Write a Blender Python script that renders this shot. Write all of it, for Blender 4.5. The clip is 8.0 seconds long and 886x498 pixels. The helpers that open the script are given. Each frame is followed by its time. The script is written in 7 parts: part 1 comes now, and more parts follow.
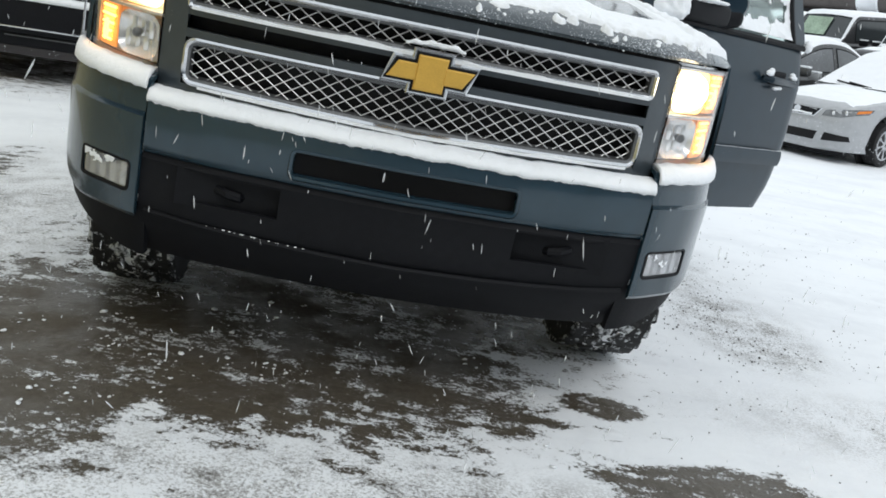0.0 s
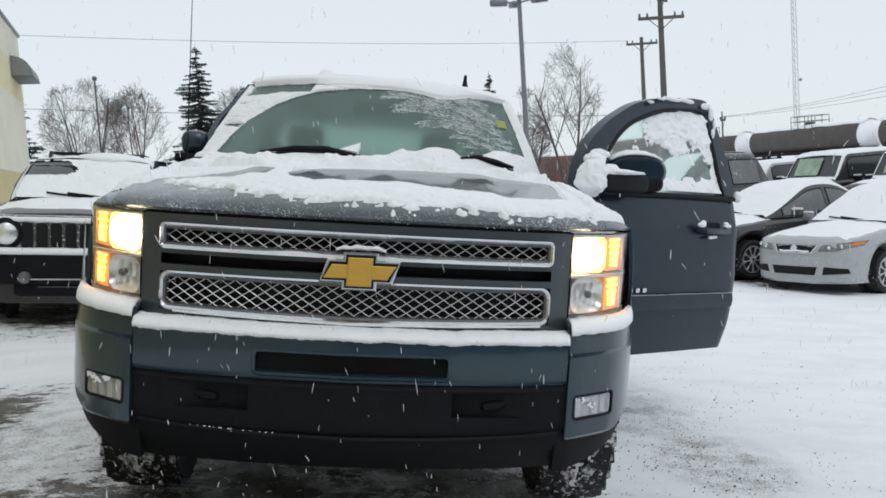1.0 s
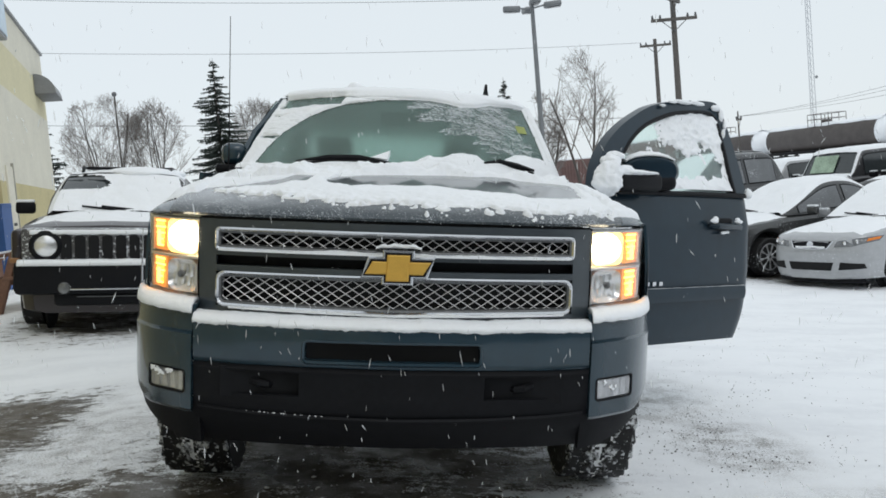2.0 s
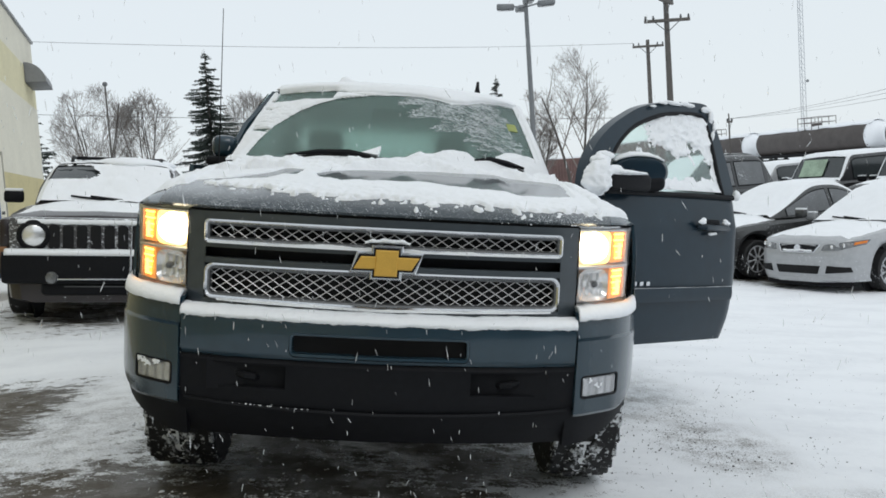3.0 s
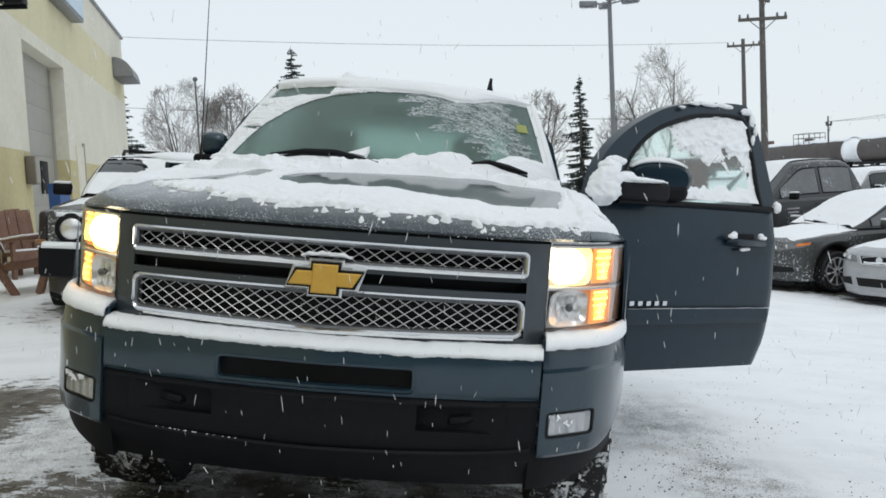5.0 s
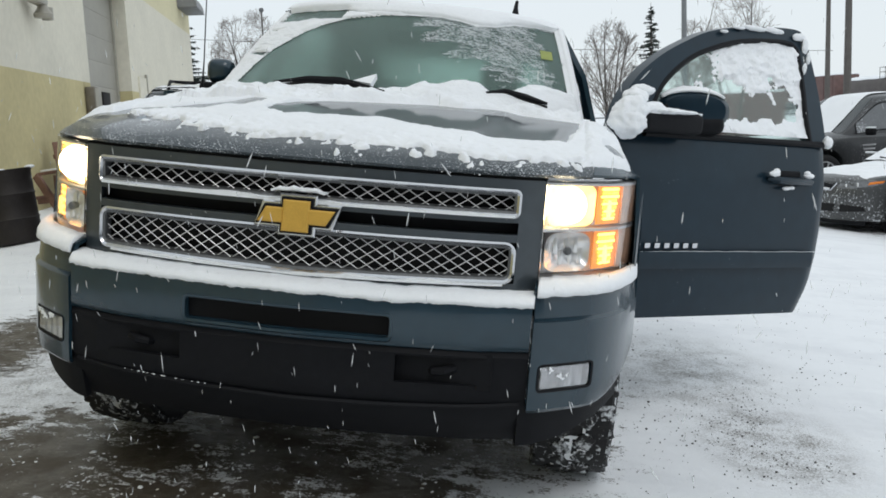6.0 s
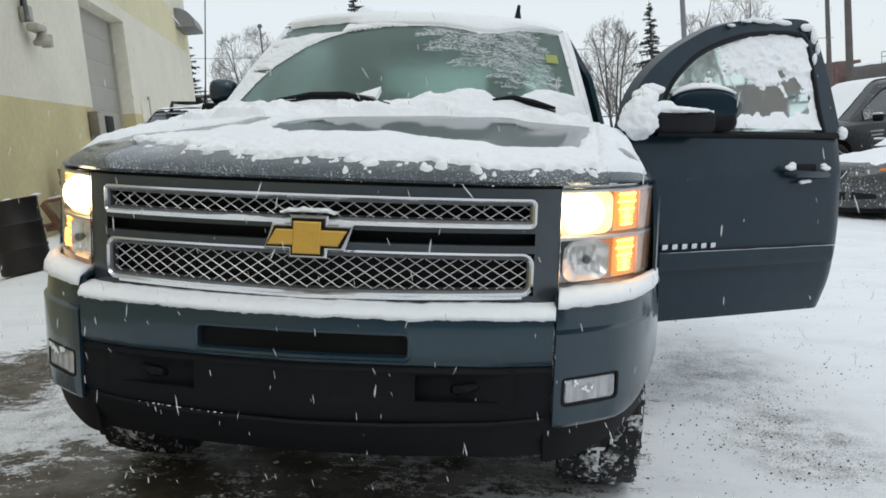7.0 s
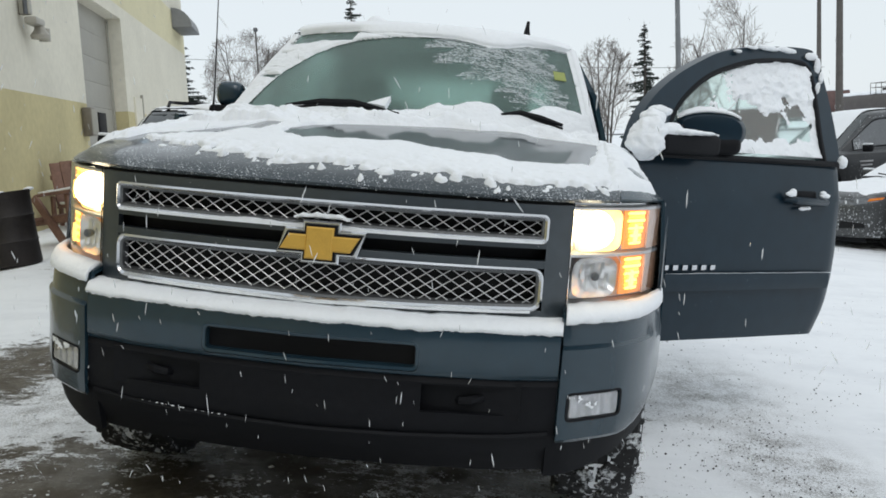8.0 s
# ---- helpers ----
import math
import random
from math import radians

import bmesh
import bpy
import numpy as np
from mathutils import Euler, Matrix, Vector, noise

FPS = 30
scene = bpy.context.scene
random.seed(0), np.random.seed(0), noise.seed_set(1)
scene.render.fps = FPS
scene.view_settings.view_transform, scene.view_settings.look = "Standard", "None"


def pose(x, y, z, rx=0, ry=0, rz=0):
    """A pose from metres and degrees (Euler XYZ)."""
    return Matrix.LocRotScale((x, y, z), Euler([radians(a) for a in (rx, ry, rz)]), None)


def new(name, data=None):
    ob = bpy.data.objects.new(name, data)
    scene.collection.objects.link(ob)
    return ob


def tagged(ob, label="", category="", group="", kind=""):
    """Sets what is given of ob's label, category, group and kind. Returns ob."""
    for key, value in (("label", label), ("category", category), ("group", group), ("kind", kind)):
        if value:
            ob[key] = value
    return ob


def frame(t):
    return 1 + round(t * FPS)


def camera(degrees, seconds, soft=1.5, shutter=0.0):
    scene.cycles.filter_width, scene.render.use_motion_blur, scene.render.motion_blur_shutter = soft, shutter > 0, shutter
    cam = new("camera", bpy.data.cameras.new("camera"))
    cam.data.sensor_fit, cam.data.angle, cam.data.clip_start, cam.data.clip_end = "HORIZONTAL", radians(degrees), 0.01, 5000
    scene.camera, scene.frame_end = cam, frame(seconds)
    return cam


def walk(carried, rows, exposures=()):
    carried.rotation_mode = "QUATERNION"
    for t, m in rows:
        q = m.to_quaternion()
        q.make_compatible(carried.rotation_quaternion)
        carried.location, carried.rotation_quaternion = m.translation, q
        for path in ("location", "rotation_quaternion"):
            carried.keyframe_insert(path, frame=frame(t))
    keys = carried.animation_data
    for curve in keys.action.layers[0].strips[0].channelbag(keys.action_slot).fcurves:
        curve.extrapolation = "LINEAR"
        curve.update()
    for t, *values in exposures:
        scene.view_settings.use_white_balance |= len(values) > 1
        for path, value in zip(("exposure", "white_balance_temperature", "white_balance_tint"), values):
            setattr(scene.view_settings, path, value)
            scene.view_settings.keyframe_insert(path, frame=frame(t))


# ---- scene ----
cam = camera(51.7, 8.0, soft=1.7)
METRES = 2.1
ROWS = [
    (0.0, 0.0, 0.0, 0.0, 1.4, -16.4, -4.76),
    (0.2, 0.0493, -0.0577, 0.0145, 2.26, -11.88, -1.52),
    (0.5, 0.1232, -0.1211, 0.0149, 4.71, -8.1, 3.87),
    (0.7, 0.1549, -0.1586, 0.0214, 4.32, -6.24, 4.09),
    (1.0, 0.1616, -0.2168, 0.0222, 2.46, -4.53, 3.55),
    (1.2, 0.1496, -0.2648, 0.0181, 2.64, -5.11, 4.02),
    (2.3, 0.1457, -0.3560, 0.0187, 3.67, -3.46, 5.08),
    (2.5, 0.1463, -0.3542, 0.0215, 3.92, -3.22, 5.1),
    (3.0, 0.1473, -0.3589, 0.0175, 2.89, -4.3, 3.83),
    (3.5, 0.1729, -0.3512, 0.0162, 3.75, -6.01, 2.62),
    (3.7, 0.2038, -0.3355, 0.0180, 5.61, -6.22, 2.25),
    (4.0, 0.2627, -0.2955, 0.0157, 7.33, -4.89, -0.47),
    (4.2, 0.2916, -0.2678, 0.0106, 4.85, -6.25, -1.89),
    (4.5, 0.3237, -0.2394, 0.01, 5.73, -6.7, -0.81),
    (4.7, 0.3342, -0.2135, 0.0127, 7.77, -4.98, 0.95),
    (5.0, 0.3503, -0.1601, 0.0193, 8.45, -4.1, 2.66),
    (5.2, 0.3659, -0.1319, 0.0115, 10.13, -5.88, 3.28),
    (6.3, 0.4633, 0.0038, 0.0081, 12.95, -8.08, 2.30),
    (6.5, 0.4602, 0.0106, 0.0112, 11.8, -7.75, 3.04),
    (6.7, 0.4462, 0.0188, 0.0139, 10.76, -8.24, 3.81),
    (7.0, 0.4354, 0.0131, 0.0164, 12.99, -7.63, 5.2),
    (7.5, 0.4167, 0.0073, 0.0191, 12.89, -7.02, 3.68),
    (8.0, 0.4017, -0.0019, 0.0194, 12.37, -6.96, 2.7),
]
START = pose(-0.0708, -2.42995, 1.26519, 0, 0, -6.4)
walk(cam, [(t, START @ pose(METRES * x, METRES * y, METRES * z, 90 + pitch, roll, yaw)) for t, x, y, z, yaw, pitch, roll in ROWS],
     exposures=((0.0, 0.33), (0.25, 0.14), (0.5, -0.06), (1.0, 0.0), (8.0, 0.04)))

# ---- sky and light: flat overcast ----
world = bpy.data.worlds.new("overcast")
scene.world = world
world.use_nodes = True
wn, wl = world.node_tree.nodes, world.node_tree.links
wbg = wn["Background"]
sky = wn.new("ShaderNodeTexSky")
sky.sky_type, sky.sun_disc, sky.sun_elevation, sky.sun_rotation = "NISHITA", False, radians(38), radians(150)
cloud = wn.new("ShaderNodeMix")
cloud.data_type = "RGBA"
cloud.inputs["Factor"].default_value = 0.93
cloud.inputs["B"].default_value = (6.82, 7.36, 7.72, 1)
wl.new(sky.outputs["Color"], cloud.inputs["A"])
wl.new(cloud.outputs["Result"], wbg.inputs["Color"])
wbg.inputs["Strength"].default_value = 0.115
sun_data = bpy.data.lights.new("sun", "SUN")
sun_data.energy, sun_data.angle, sun_data.color = 0.5, radians(25), (1, 0.97, 0.93)
sun = new("sun", sun_data)
sun.matrix_world = pose(0, 0, 30, 40, 0, 20)


# ---- materials ----
def mat(name, col, rough=0.5, metal=0.0, var=0.12, scale=6.0, bump=0.0, bscale=80.0, coat=0.0, spec=0.5):
    m = bpy.data.materials.new(name)
    m.use_nodes = True
    n, l = m.node_tree.nodes, m.node_tree.links
    p = n["Principled BSDF"]
    co = n.new("ShaderNodeTexCoord")
    a, b = n.new("ShaderNodeTexNoise"), n.new("ShaderNodeTexNoise")
    a.inputs["Scale"].default_value, a.inputs["Detail"].default_value = scale, 6
    b.inputs["Scale"].default_value, b.inputs["Detail"].default_value = scale * 9, 4
    l.new(co.outputs["Object"], a.inputs["Vector"])
    l.new(co.outputs["Object"], b.inputs["Vector"])
    s = n.new("ShaderNodeMath")
    s.operation = "ADD"
    l.new(a.outputs["Fac"], s.inputs[0])
    l.new(b.outputs["Fac"], s.inputs[1])
    r = n.new("ShaderNodeMapRange")
    r.inputs["From Min"].default_value, r.inputs["From Max"].default_value = 0.6, 1.4
    l.new(s.outputs[0], r.inputs["Value"])
    mix = n.new("ShaderNodeMix")
    mix.data_type = "RGBA"
    mix.inputs["A"].default_value = (*[c * (1 - var) for c in col], 1)
    mix.inputs["B"].default_value = (*[min(1, c * (1 + var)) for c in col], 1)
    l.new(r.outputs[0], mix.inputs["Factor"])
    l.new(mix.outputs["Result"], p.inputs["Base Color"])
    p.inputs["Roughness"].default_value, p.inputs["Metallic"].default_value = rough, metal
    p.inputs["Coat Weight"].default_value, p.inputs["Coat Roughness"].default_value = coat, 0.06
    p.inputs["Specular IOR Level"].default_value = spec
    if bump:
        bn, bt = n.new("ShaderNodeBump"), n.new("ShaderNodeTexNoise")
        bt.inputs["Scale"].default_value, bt.inputs["Detail"].default_value = bscale, 5
        l.new(co.outputs["Object"], bt.inputs["Vector"])
        bn.inputs["Strength"].default_value, bn.inputs["Distance"].default_value = bump, 0.01
        l.new(bt.outputs["Fac"], bn.inputs["Height"])
        l.new(bn.outputs["Normal"], p.inputs["Normal"])
    return m


def speckled(m, amount, scale, col=(0.78, 0.81, 0.84), patchy=0.5, thins=None):
    """Frost or driven snow sticking to a surface in small flecks; thins: the stretch along y over which it peters out."""
    n, l = m.node_tree.nodes, m.node_tree.links
    p = n["Principled BSDF"]
    old = p.inputs["Base Color"].links[0].from_socket
    co, t, big = n.new("ShaderNodeTexCoord"), n.new("ShaderNodeTexNoise"), n.new("ShaderNodeTexNoise")
    t.inputs["Scale"].default_value, t.inputs["Detail"].default_value, t.inputs["Roughness"].default_value = scale, 4, 0.7
    big.inputs["Scale"].default_value = scale / 22
    l.new(co.outputs["Object"], t.inputs["Vector"])
    l.new(co.outputs["Object"], big.inputs["Vector"])
    s = n.new("ShaderNodeMath")
    s.operation = "MULTIPLY_ADD"
    s.inputs[1].default_value = patchy
    l.new(big.outputs["Fac"], s.inputs[0])
    l.new(t.outputs["Fac"], s.inputs[2])
    r = n.new("ShaderNodeMapRange")
    r.inputs["From Min"].default_value, r.inputs["From Max"].default_value = 0.68 + patchy / 2 - amount, 0.78 + patchy / 2 - amount
    l.new(s.outputs[0], r.inputs["Value"])
    mix = n.new("ShaderNodeMix")
    mix.data_type = "RGBA"
    fac = r.outputs[0]
    if thins:
        sep, w, k = n.new("ShaderNodeSeparateXYZ"), n.new("ShaderNodeMapRange"), n.new("ShaderNodeMath")
        l.new(co.outputs["Object"], sep.inputs[0])
        w.inputs["From Min"].default_value, w.inputs["From Max"].default_value = thins[1], thins[0]
        l.new(sep.outputs[1], w.inputs["Value"])
        k.operation = "MULTIPLY"
        l.new(fac, k.inputs[0])
        l.new(w.outputs[0], k.inputs[1])
        fac = k.outputs[0]
    l.new(fac, mix.inputs["Factor"])
    l.new(old, mix.inputs["A"])
    mix.inputs["B"].default_value = (*col, 1)
    l.new(mix.outputs["Result"], p.inputs["Base Color"])
    return m


def glow(name, col, strength):
    m = mat(name, col, 0.3)
    p = m.node_tree.nodes["Principled BSDF"]
    p.inputs["Emission Color"].default_value, p.inputs["Emission Strength"].default_value = (*col, 1), strength
    return m


def glass(name, col, rough=0.02, ior=1.45, alpha=1.0):
    m = mat(name, col, rough, var=0.03)
    p = m.node_tree.nodes["Principled BSDF"]
    p.inputs["Transmission Weight"].default_value, p.inputs["IOR"].default_value, p.inputs["Alpha"].default_value = 1, ior, alpha
    return m


PAINT = mat("granite_blue_paint", (0.016, 0.039, 0.057), 0.26, 0.2, 0.16, 1.6, 0.03, 900, coat=0.5, spec=0.45)
HOODPAINT = speckled(mat("frosted_hood_paint", (0.022, 0.034, 0.043), 0.42, 0.2, 0.15, 2.5, coat=0.7), 0.105, 190, (0.64, 0.67, 0.70), 0.35, (0.42, 0.62))
# body paint lightened to grey for the snow it reflects, plus a few snow flecks
NOSEPAINT = speckled(mat("snow_reflecting_nose_paint", (0.040, 0.051, 0.060), 0.34, 0.15, 0.18, 2.5, coat=0.4), -0.05, 80)
# body paint darkened and dulled: the open door's dimmer reflections put into the colour
DOORPAINT = speckled(mat("shaded_door_paint", (0.010, 0.024, 0.037), 0.28, 0.12, 0.16, 1.4, coat=0.09, spec=0.22), -0.07, 70)
CHROME = mat("chrome", (0.62, 0.63, 0.65), 0.16, 1.0, 0.06, 9)
MESHCHROME = mat("satin_chrome", (0.74, 0.74, 0.75), 0.32, 0.35, 0.1, 15)
BLACK = mat("black_plastic", (0.0065, 0.007, 0.009), 0.6, 0, 0.25, 5, 0.15, 300, spec=0.17)
# near-black for the shade in openings; serves seams and wiper blades too
VOID = mat("shade_and_trim_black", (0.006, 0.006, 0.007), 0.9, 0, 0.2, 5)
RUBBER = speckled(mat("tyre_rubber", (0.012, 0.012, 0.013), 0.75, 0, 0.3, 12, 0.3, 90), 0.0, 22)
LUGSNOW = speckled(mat("snowy_tread", (0.014, 0.014, 0.015), 0.7, 0, 0.3, 12, 0.3, 90), 0.13, 26, (0.60, 0.62, 0.64))
GOLD = mat("gold_emblem", (0.64, 0.38, 0.07), 0.38, 0.35, 0.10, 25, 0.05, 600)
SNOW = mat("snow", (0.88, 0.90, 0.925), 0.75, 0, 0.03, 5, 0.35, 70, spec=0.25)
SNOW.node_tree.nodes["Principled BSDF"].inputs["Subsurface Weight"].default_value = 0.0
WINDGLASS = glass("windscreen_glass", (0.80, 0.93, 0.89), 0.03, 1.2)
MISTED = glass("misted_windscreen", (0.33, 0.46, 0.42), 0.16, 1.25)
MISTED.node_tree.nodes["Principled BSDF"].inputs["Transmission Weight"].default_value = 0.80
RIME = mat("thin_rime", (0.80, 0.83, 0.86), 0.8, 0, 0.03, 5, 0.3, 200, spec=0.2)
DOORGLASS = glass("misted_door_glass", (0.80, 0.93, 0.90), 0.04, 1.2)
DOORGLASS.node_tree.nodes["Principled BSDF"].inputs["Transmission Weight"].default_value = 0.95
CLEAR = glass("clear_lens", (0.97, 0.97, 0.97), 0.02, 1.25)
LAMPWHITE = glow("lit_headlamp", (1.0, 0.86, 0.60), 7)
LAMPBOWL = glow("lit_lamp_bowl", (1.0, 0.72, 0.26), 0.95)
AMBERLIT = glow("lit_amber_bulb", (1.0, 0.60, 0.13), 3.6)
AMBERMID = glow("lit_amber_prism", (1.0, 0.46, 0.07), 1.5)
AMBERBACK = glow("amber_prism", (0.92, 0.34, 0.07), 0.50)
SIDELENS = mat("pinkish_side_lens", (0.66, 0.40, 0.27), 0.2, 0.1, 0.35, 25, coat=0.4)
AMBER = mat("amber_reflector", (0.75, 0.20, 0.015), 0.25, 0.0, 0.2, 30)
FOGM = speckled(mat("fog_reflector", (0.52, 0.53, 0.55), 0.22, 0.55, 0.35, 25), -0.02, 24, (0.7, 0.73, 0.76), 0.7)
REFLECTOR = mat("lamp_reflector", (0.90, 0.91, 0.92), 0.2, 0.7, 0.15, 30)
SEAT = mat("grey_seat_cloth", (0.10, 0.10, 0.105), 0.9, 0, 0.2, 12, 0.3, 200)
TRIM = mat("interior_trim", (0.06, 0.062, 0.065), 0.7, 0, 0.15, 8)
STEEL = mat("dull_steel", (0.14, 0.145, 0.15), 0.55, 0.6, 0.25, 7, 0.2, 60)
ALLOY = mat("wheel_alloy", (0.55, 0.56, 0.58), 0.4, 0.6, 0.15, 12)


def rimed(m):
    """Rime in fine wind-drawn crystals with clear gaps between them."""
    n, l = m.node_tree.nodes, m.node_tree.links
    co, mp, t = n.new("ShaderNodeTexCoord"), n.new("ShaderNodeMapping"), n.new("ShaderNodeTexNoise")
    mp.inputs["Scale"].default_value = (0.6, 1.6, 1.6)
    t.inputs["Scale"].default_value, t.inputs["Detail"].default_value, t.inputs["Roughness"].default_value, t.inputs["Distortion"].default_value = 105, 5, 0.72, 0.0
    l.new(co.outputs["Object"], mp.inputs["Vector"])
    l.new(mp.outputs[0], t.inputs["Vector"])
    r = n.new("ShaderNodeMapRange")
    r.inputs["From Min"].default_value, r.inputs["From Max"].default_value = 1.36, 1.56
    r.inputs["To Min"].default_value, r.inputs["To Max"].default_value = 0.0, 0.55
    c, mc, ad = n.new("ShaderNodeTexNoise"), n.new("ShaderNodeMapping"), n.new("ShaderNodeMath")
    mc.inputs["Scale"].default_value, mc.inputs["Rotation"].default_value = (0.35, 1.5, 1.5), (0, radians(12), 0)
    c.inputs["Scale"].default_value, c.inputs["Detail"].default_value, c.inputs["Roughness"].default_value = 22, 5, 0.6
    l.new(co.outputs["Object"], mc.inputs["Vector"])
    l.new(mc.outputs[0], c.inputs["Vector"])
    ad.operation = "MULTIPLY_ADD"
    ad.inputs[1].default_value = 1.9
    l.new(t.outputs["Fac"], ad.inputs[0])
    l.new(c.outputs["Fac"], ad.inputs[2])
    l.new(ad.outputs[0], r.inputs["Value"])
    l.new(r.outputs[0], n["Principled BSDF"].inputs["Alpha"])


rimed(RIME)


# ---- building helpers ----
def bm_new():
    return bmesh.new()


def finish(name, bm, material, smooth=0.6):
    bmesh.ops.remove_doubles(bm, verts=bm.verts, dist=1e-5)
    bmesh.ops.recalc_face_normals(bm, faces=bm.faces)
    me = bpy.data.meshes.new(name)
    bm.to_mesh(me)
    bm.free()
    me.materials.append(material)
    if smooth:
        me.shade_smooth()
        me.set_sharp_from_angle(angle=smooth)
    return new(name, me)


def part(name, bm, material, parent, label="", smooth=0.6):
    ob = finish(name, bm, material, smooth)
    ob.parent = parent
    return tagged(ob, label)


def thing(name, m, label, category, group="", kind=""):
    ob = new(name)
    ob.empty_display_size = 0.2
    ob.matrix_world = m
    return tagged(ob, label, category, group, kind)


def box(bm, c, s, bevel=0.0, m=None, seg=2):
    made = bmesh.ops.create_cube(bm, size=1.0, matrix=(m or Matrix()) @ Matrix.Translation(c) @ Matrix.Diagonal((*s, 1)))
    if bevel:
        edges = list({e for v in made["verts"] for e in v.link_edges})
        bmesh.ops.bevel(bm, geom=edges, offset=bevel, segments=seg, affect="EDGES", profile=0.5)
    return bm


def tube(bm, pts, r, n=8, caps=True):
    pts = [Vector(p) for p in pts]
    rs = r if isinstance(r, (list, tuple)) else [r] * len(pts)
    rings, side = [], None
    for i, p in enumerate(pts):
        d = (pts[min(i + 1, len(pts) - 1)] - pts[max(i - 1, 0)]).normalized()
        if side is None:
            side = d.cross(Vector((0, 0, 1)) if abs(d.z) < 0.9 else Vector((1, 0, 0))).normalized()
        side = (side - d * side.dot(d)).normalized()
        up = d.cross(side)
        rings.append([bm.verts.new(p + rs[i] * (math.cos(k * math.tau / n) * side + math.sin(k * math.tau / n) * up)) for k in range(n)])
    for a, b in zip(rings, rings[1:]):
        for k in range(n):
            bm.faces.new((a[k], a[(k + 1) % n], b[(k + 1) % n], b[k]))
    if caps and n > 2:
        bm.faces.new(rings[0][::-1])
        bm.faces.new(rings[-1])
    return bm


def loft(bm, rings, closed=True, caps=True):
    rows = [[bm.verts.new(p) for p in ring] for ring in rings]
    n = len(rows[0])
    for a, b in zip(rows, rows[1:]):
        for k in range(n if closed else n - 1):
            bm.faces.new((a[k], a[(k + 1) % n], b[(k + 1) % n], b[k]))
    if caps:
        bm.faces.new(rows[0][::-1])
        bm.faces.new(rows[-1])
    return bm


def lathe(bm, prof, m=None, n=24, closed=False):
    """prof: (radius, height) turned about z, then placed by m."""
    m = m or Matrix()
    rings = [[m @ Vector((r * math.cos(k * math.tau / n), r * math.sin(k * math.tau / n), z)) for k in range(n)] for r, z in prof]
    return loft(bm, rings, True, not closed) if not closed else loft(bm, rings + rings[:1], True, False)


def grid(bm, fn, nu, nv, keep=None, thick=0.0):
    vs = [[bm.verts.new(fn(i / nu, j / nv)) for j in range(nv + 1)] for i in range(nu + 1)]
    made = []
    for i in range(nu):
        for j in range(nv):
            if keep is None or keep((i + 0.5) / nu, (j + 0.5) / nv):
                made.append(bm.faces.new((vs[i][j], vs[i + 1][j], vs[i + 1][j + 1], vs[i][j + 1])))
    loose = [v for v in bm.verts if not v.link_faces]
    bmesh.ops.delete(bm, geom=loose, context="VERTS")
    if thick:
        bmesh.ops.recalc_face_normals(bm, faces=made)
        bmesh.ops.solidify(bm, geom=made, thickness=thick)
    return bm


def prism(bm, outline, a, b, place):
    """A flat outline (p, q) swept from depth a to b; place(p, q, depth) gives the point."""
    return loft(bm, [[place(p, q, a) for p, q in outline], [place(p, q, b) for p, q in outline]])


def rounded(x0, z0, x1, z1, r, n=5):
    pts = []
    for cx, cz, a0 in ((x1 - r, z1 - r, 0), (x0 + r, z1 - r, 90), (x0 + r, z0 + r, 180), (x1 - r, z0 + r, 270)):
        for k in range(n + 1):
            a = radians(a0 + 90 * k / n)
            pts.append((cx + r * math.cos(a), cz + r * math.sin(a)))
    return pts


def smooth_curve(xs, ys, width=0.06):
    d = np.linspace(xs[0] - 0.3, xs[-1] + 0.3, 801)
    v = np.interp(d, xs, ys)
    lo, hi = d < xs[0], d > xs[-1]
    v[lo] = ys[0] + (d[lo] - xs[0]) * (ys[1] - ys[0]) / (xs[1] - xs[0])
    v[hi] = ys[-1] + (d[hi] - xs[-1]) * (ys[-1] - ys[-2]) / (xs[-1] - xs[-2])
    k = np.exp(-0.5 * (np.arange(-60, 61) * (d[1] - d[0]) / width) ** 2)
    w = np.convolve(np.pad(v, 60, mode="edge"), k / k.sum(), mode="valid")
    return lambda x: float(np.interp(x, d, w))


def wobble(x, y, z=0.0, s=1.0):
    return noise.fractal(Vector((x * s, y * s, z * s)), 0.9, 2.1, 4)


LEAN = 6.8
SLOPE = math.tan(radians(LEAN))


def soft(v, w):
    return v if v > 30 * w else w * math.log1p(math.exp(v / w))


def ground_z(x, y):
    """The yard: level beside the building, falling away past the truck, level again by the tracks."""
    fall = SLOPE * (1.0 - soft(x + 1.0, 0.22))
    t = min(1.0, max(0.0, (y - 11.5) / 4.5))
    low = -0.80 + 0.38 * t * t * (3 - 2 * t)
    ridge = math.exp(-((x + 3.19) / 1.5) ** 6 - ((y - 7.95) / 2.9) ** 6)
    return low + soft(fall - low, 0.10) + (0.042 - 0.097 * (x + 3.19)) * ridge


def on_ground(x, y, yaw=0.0, sink=0.0):
    lean = math.degrees(math.atan((ground_z(x - 0.6, y) - ground_z(x + 0.6, y)) / 1.2))
    return pose(x, y, ground_z(x, y) - sink, 0, lean, 0) @ pose(0, 0, 0, 0, 0, yaw)


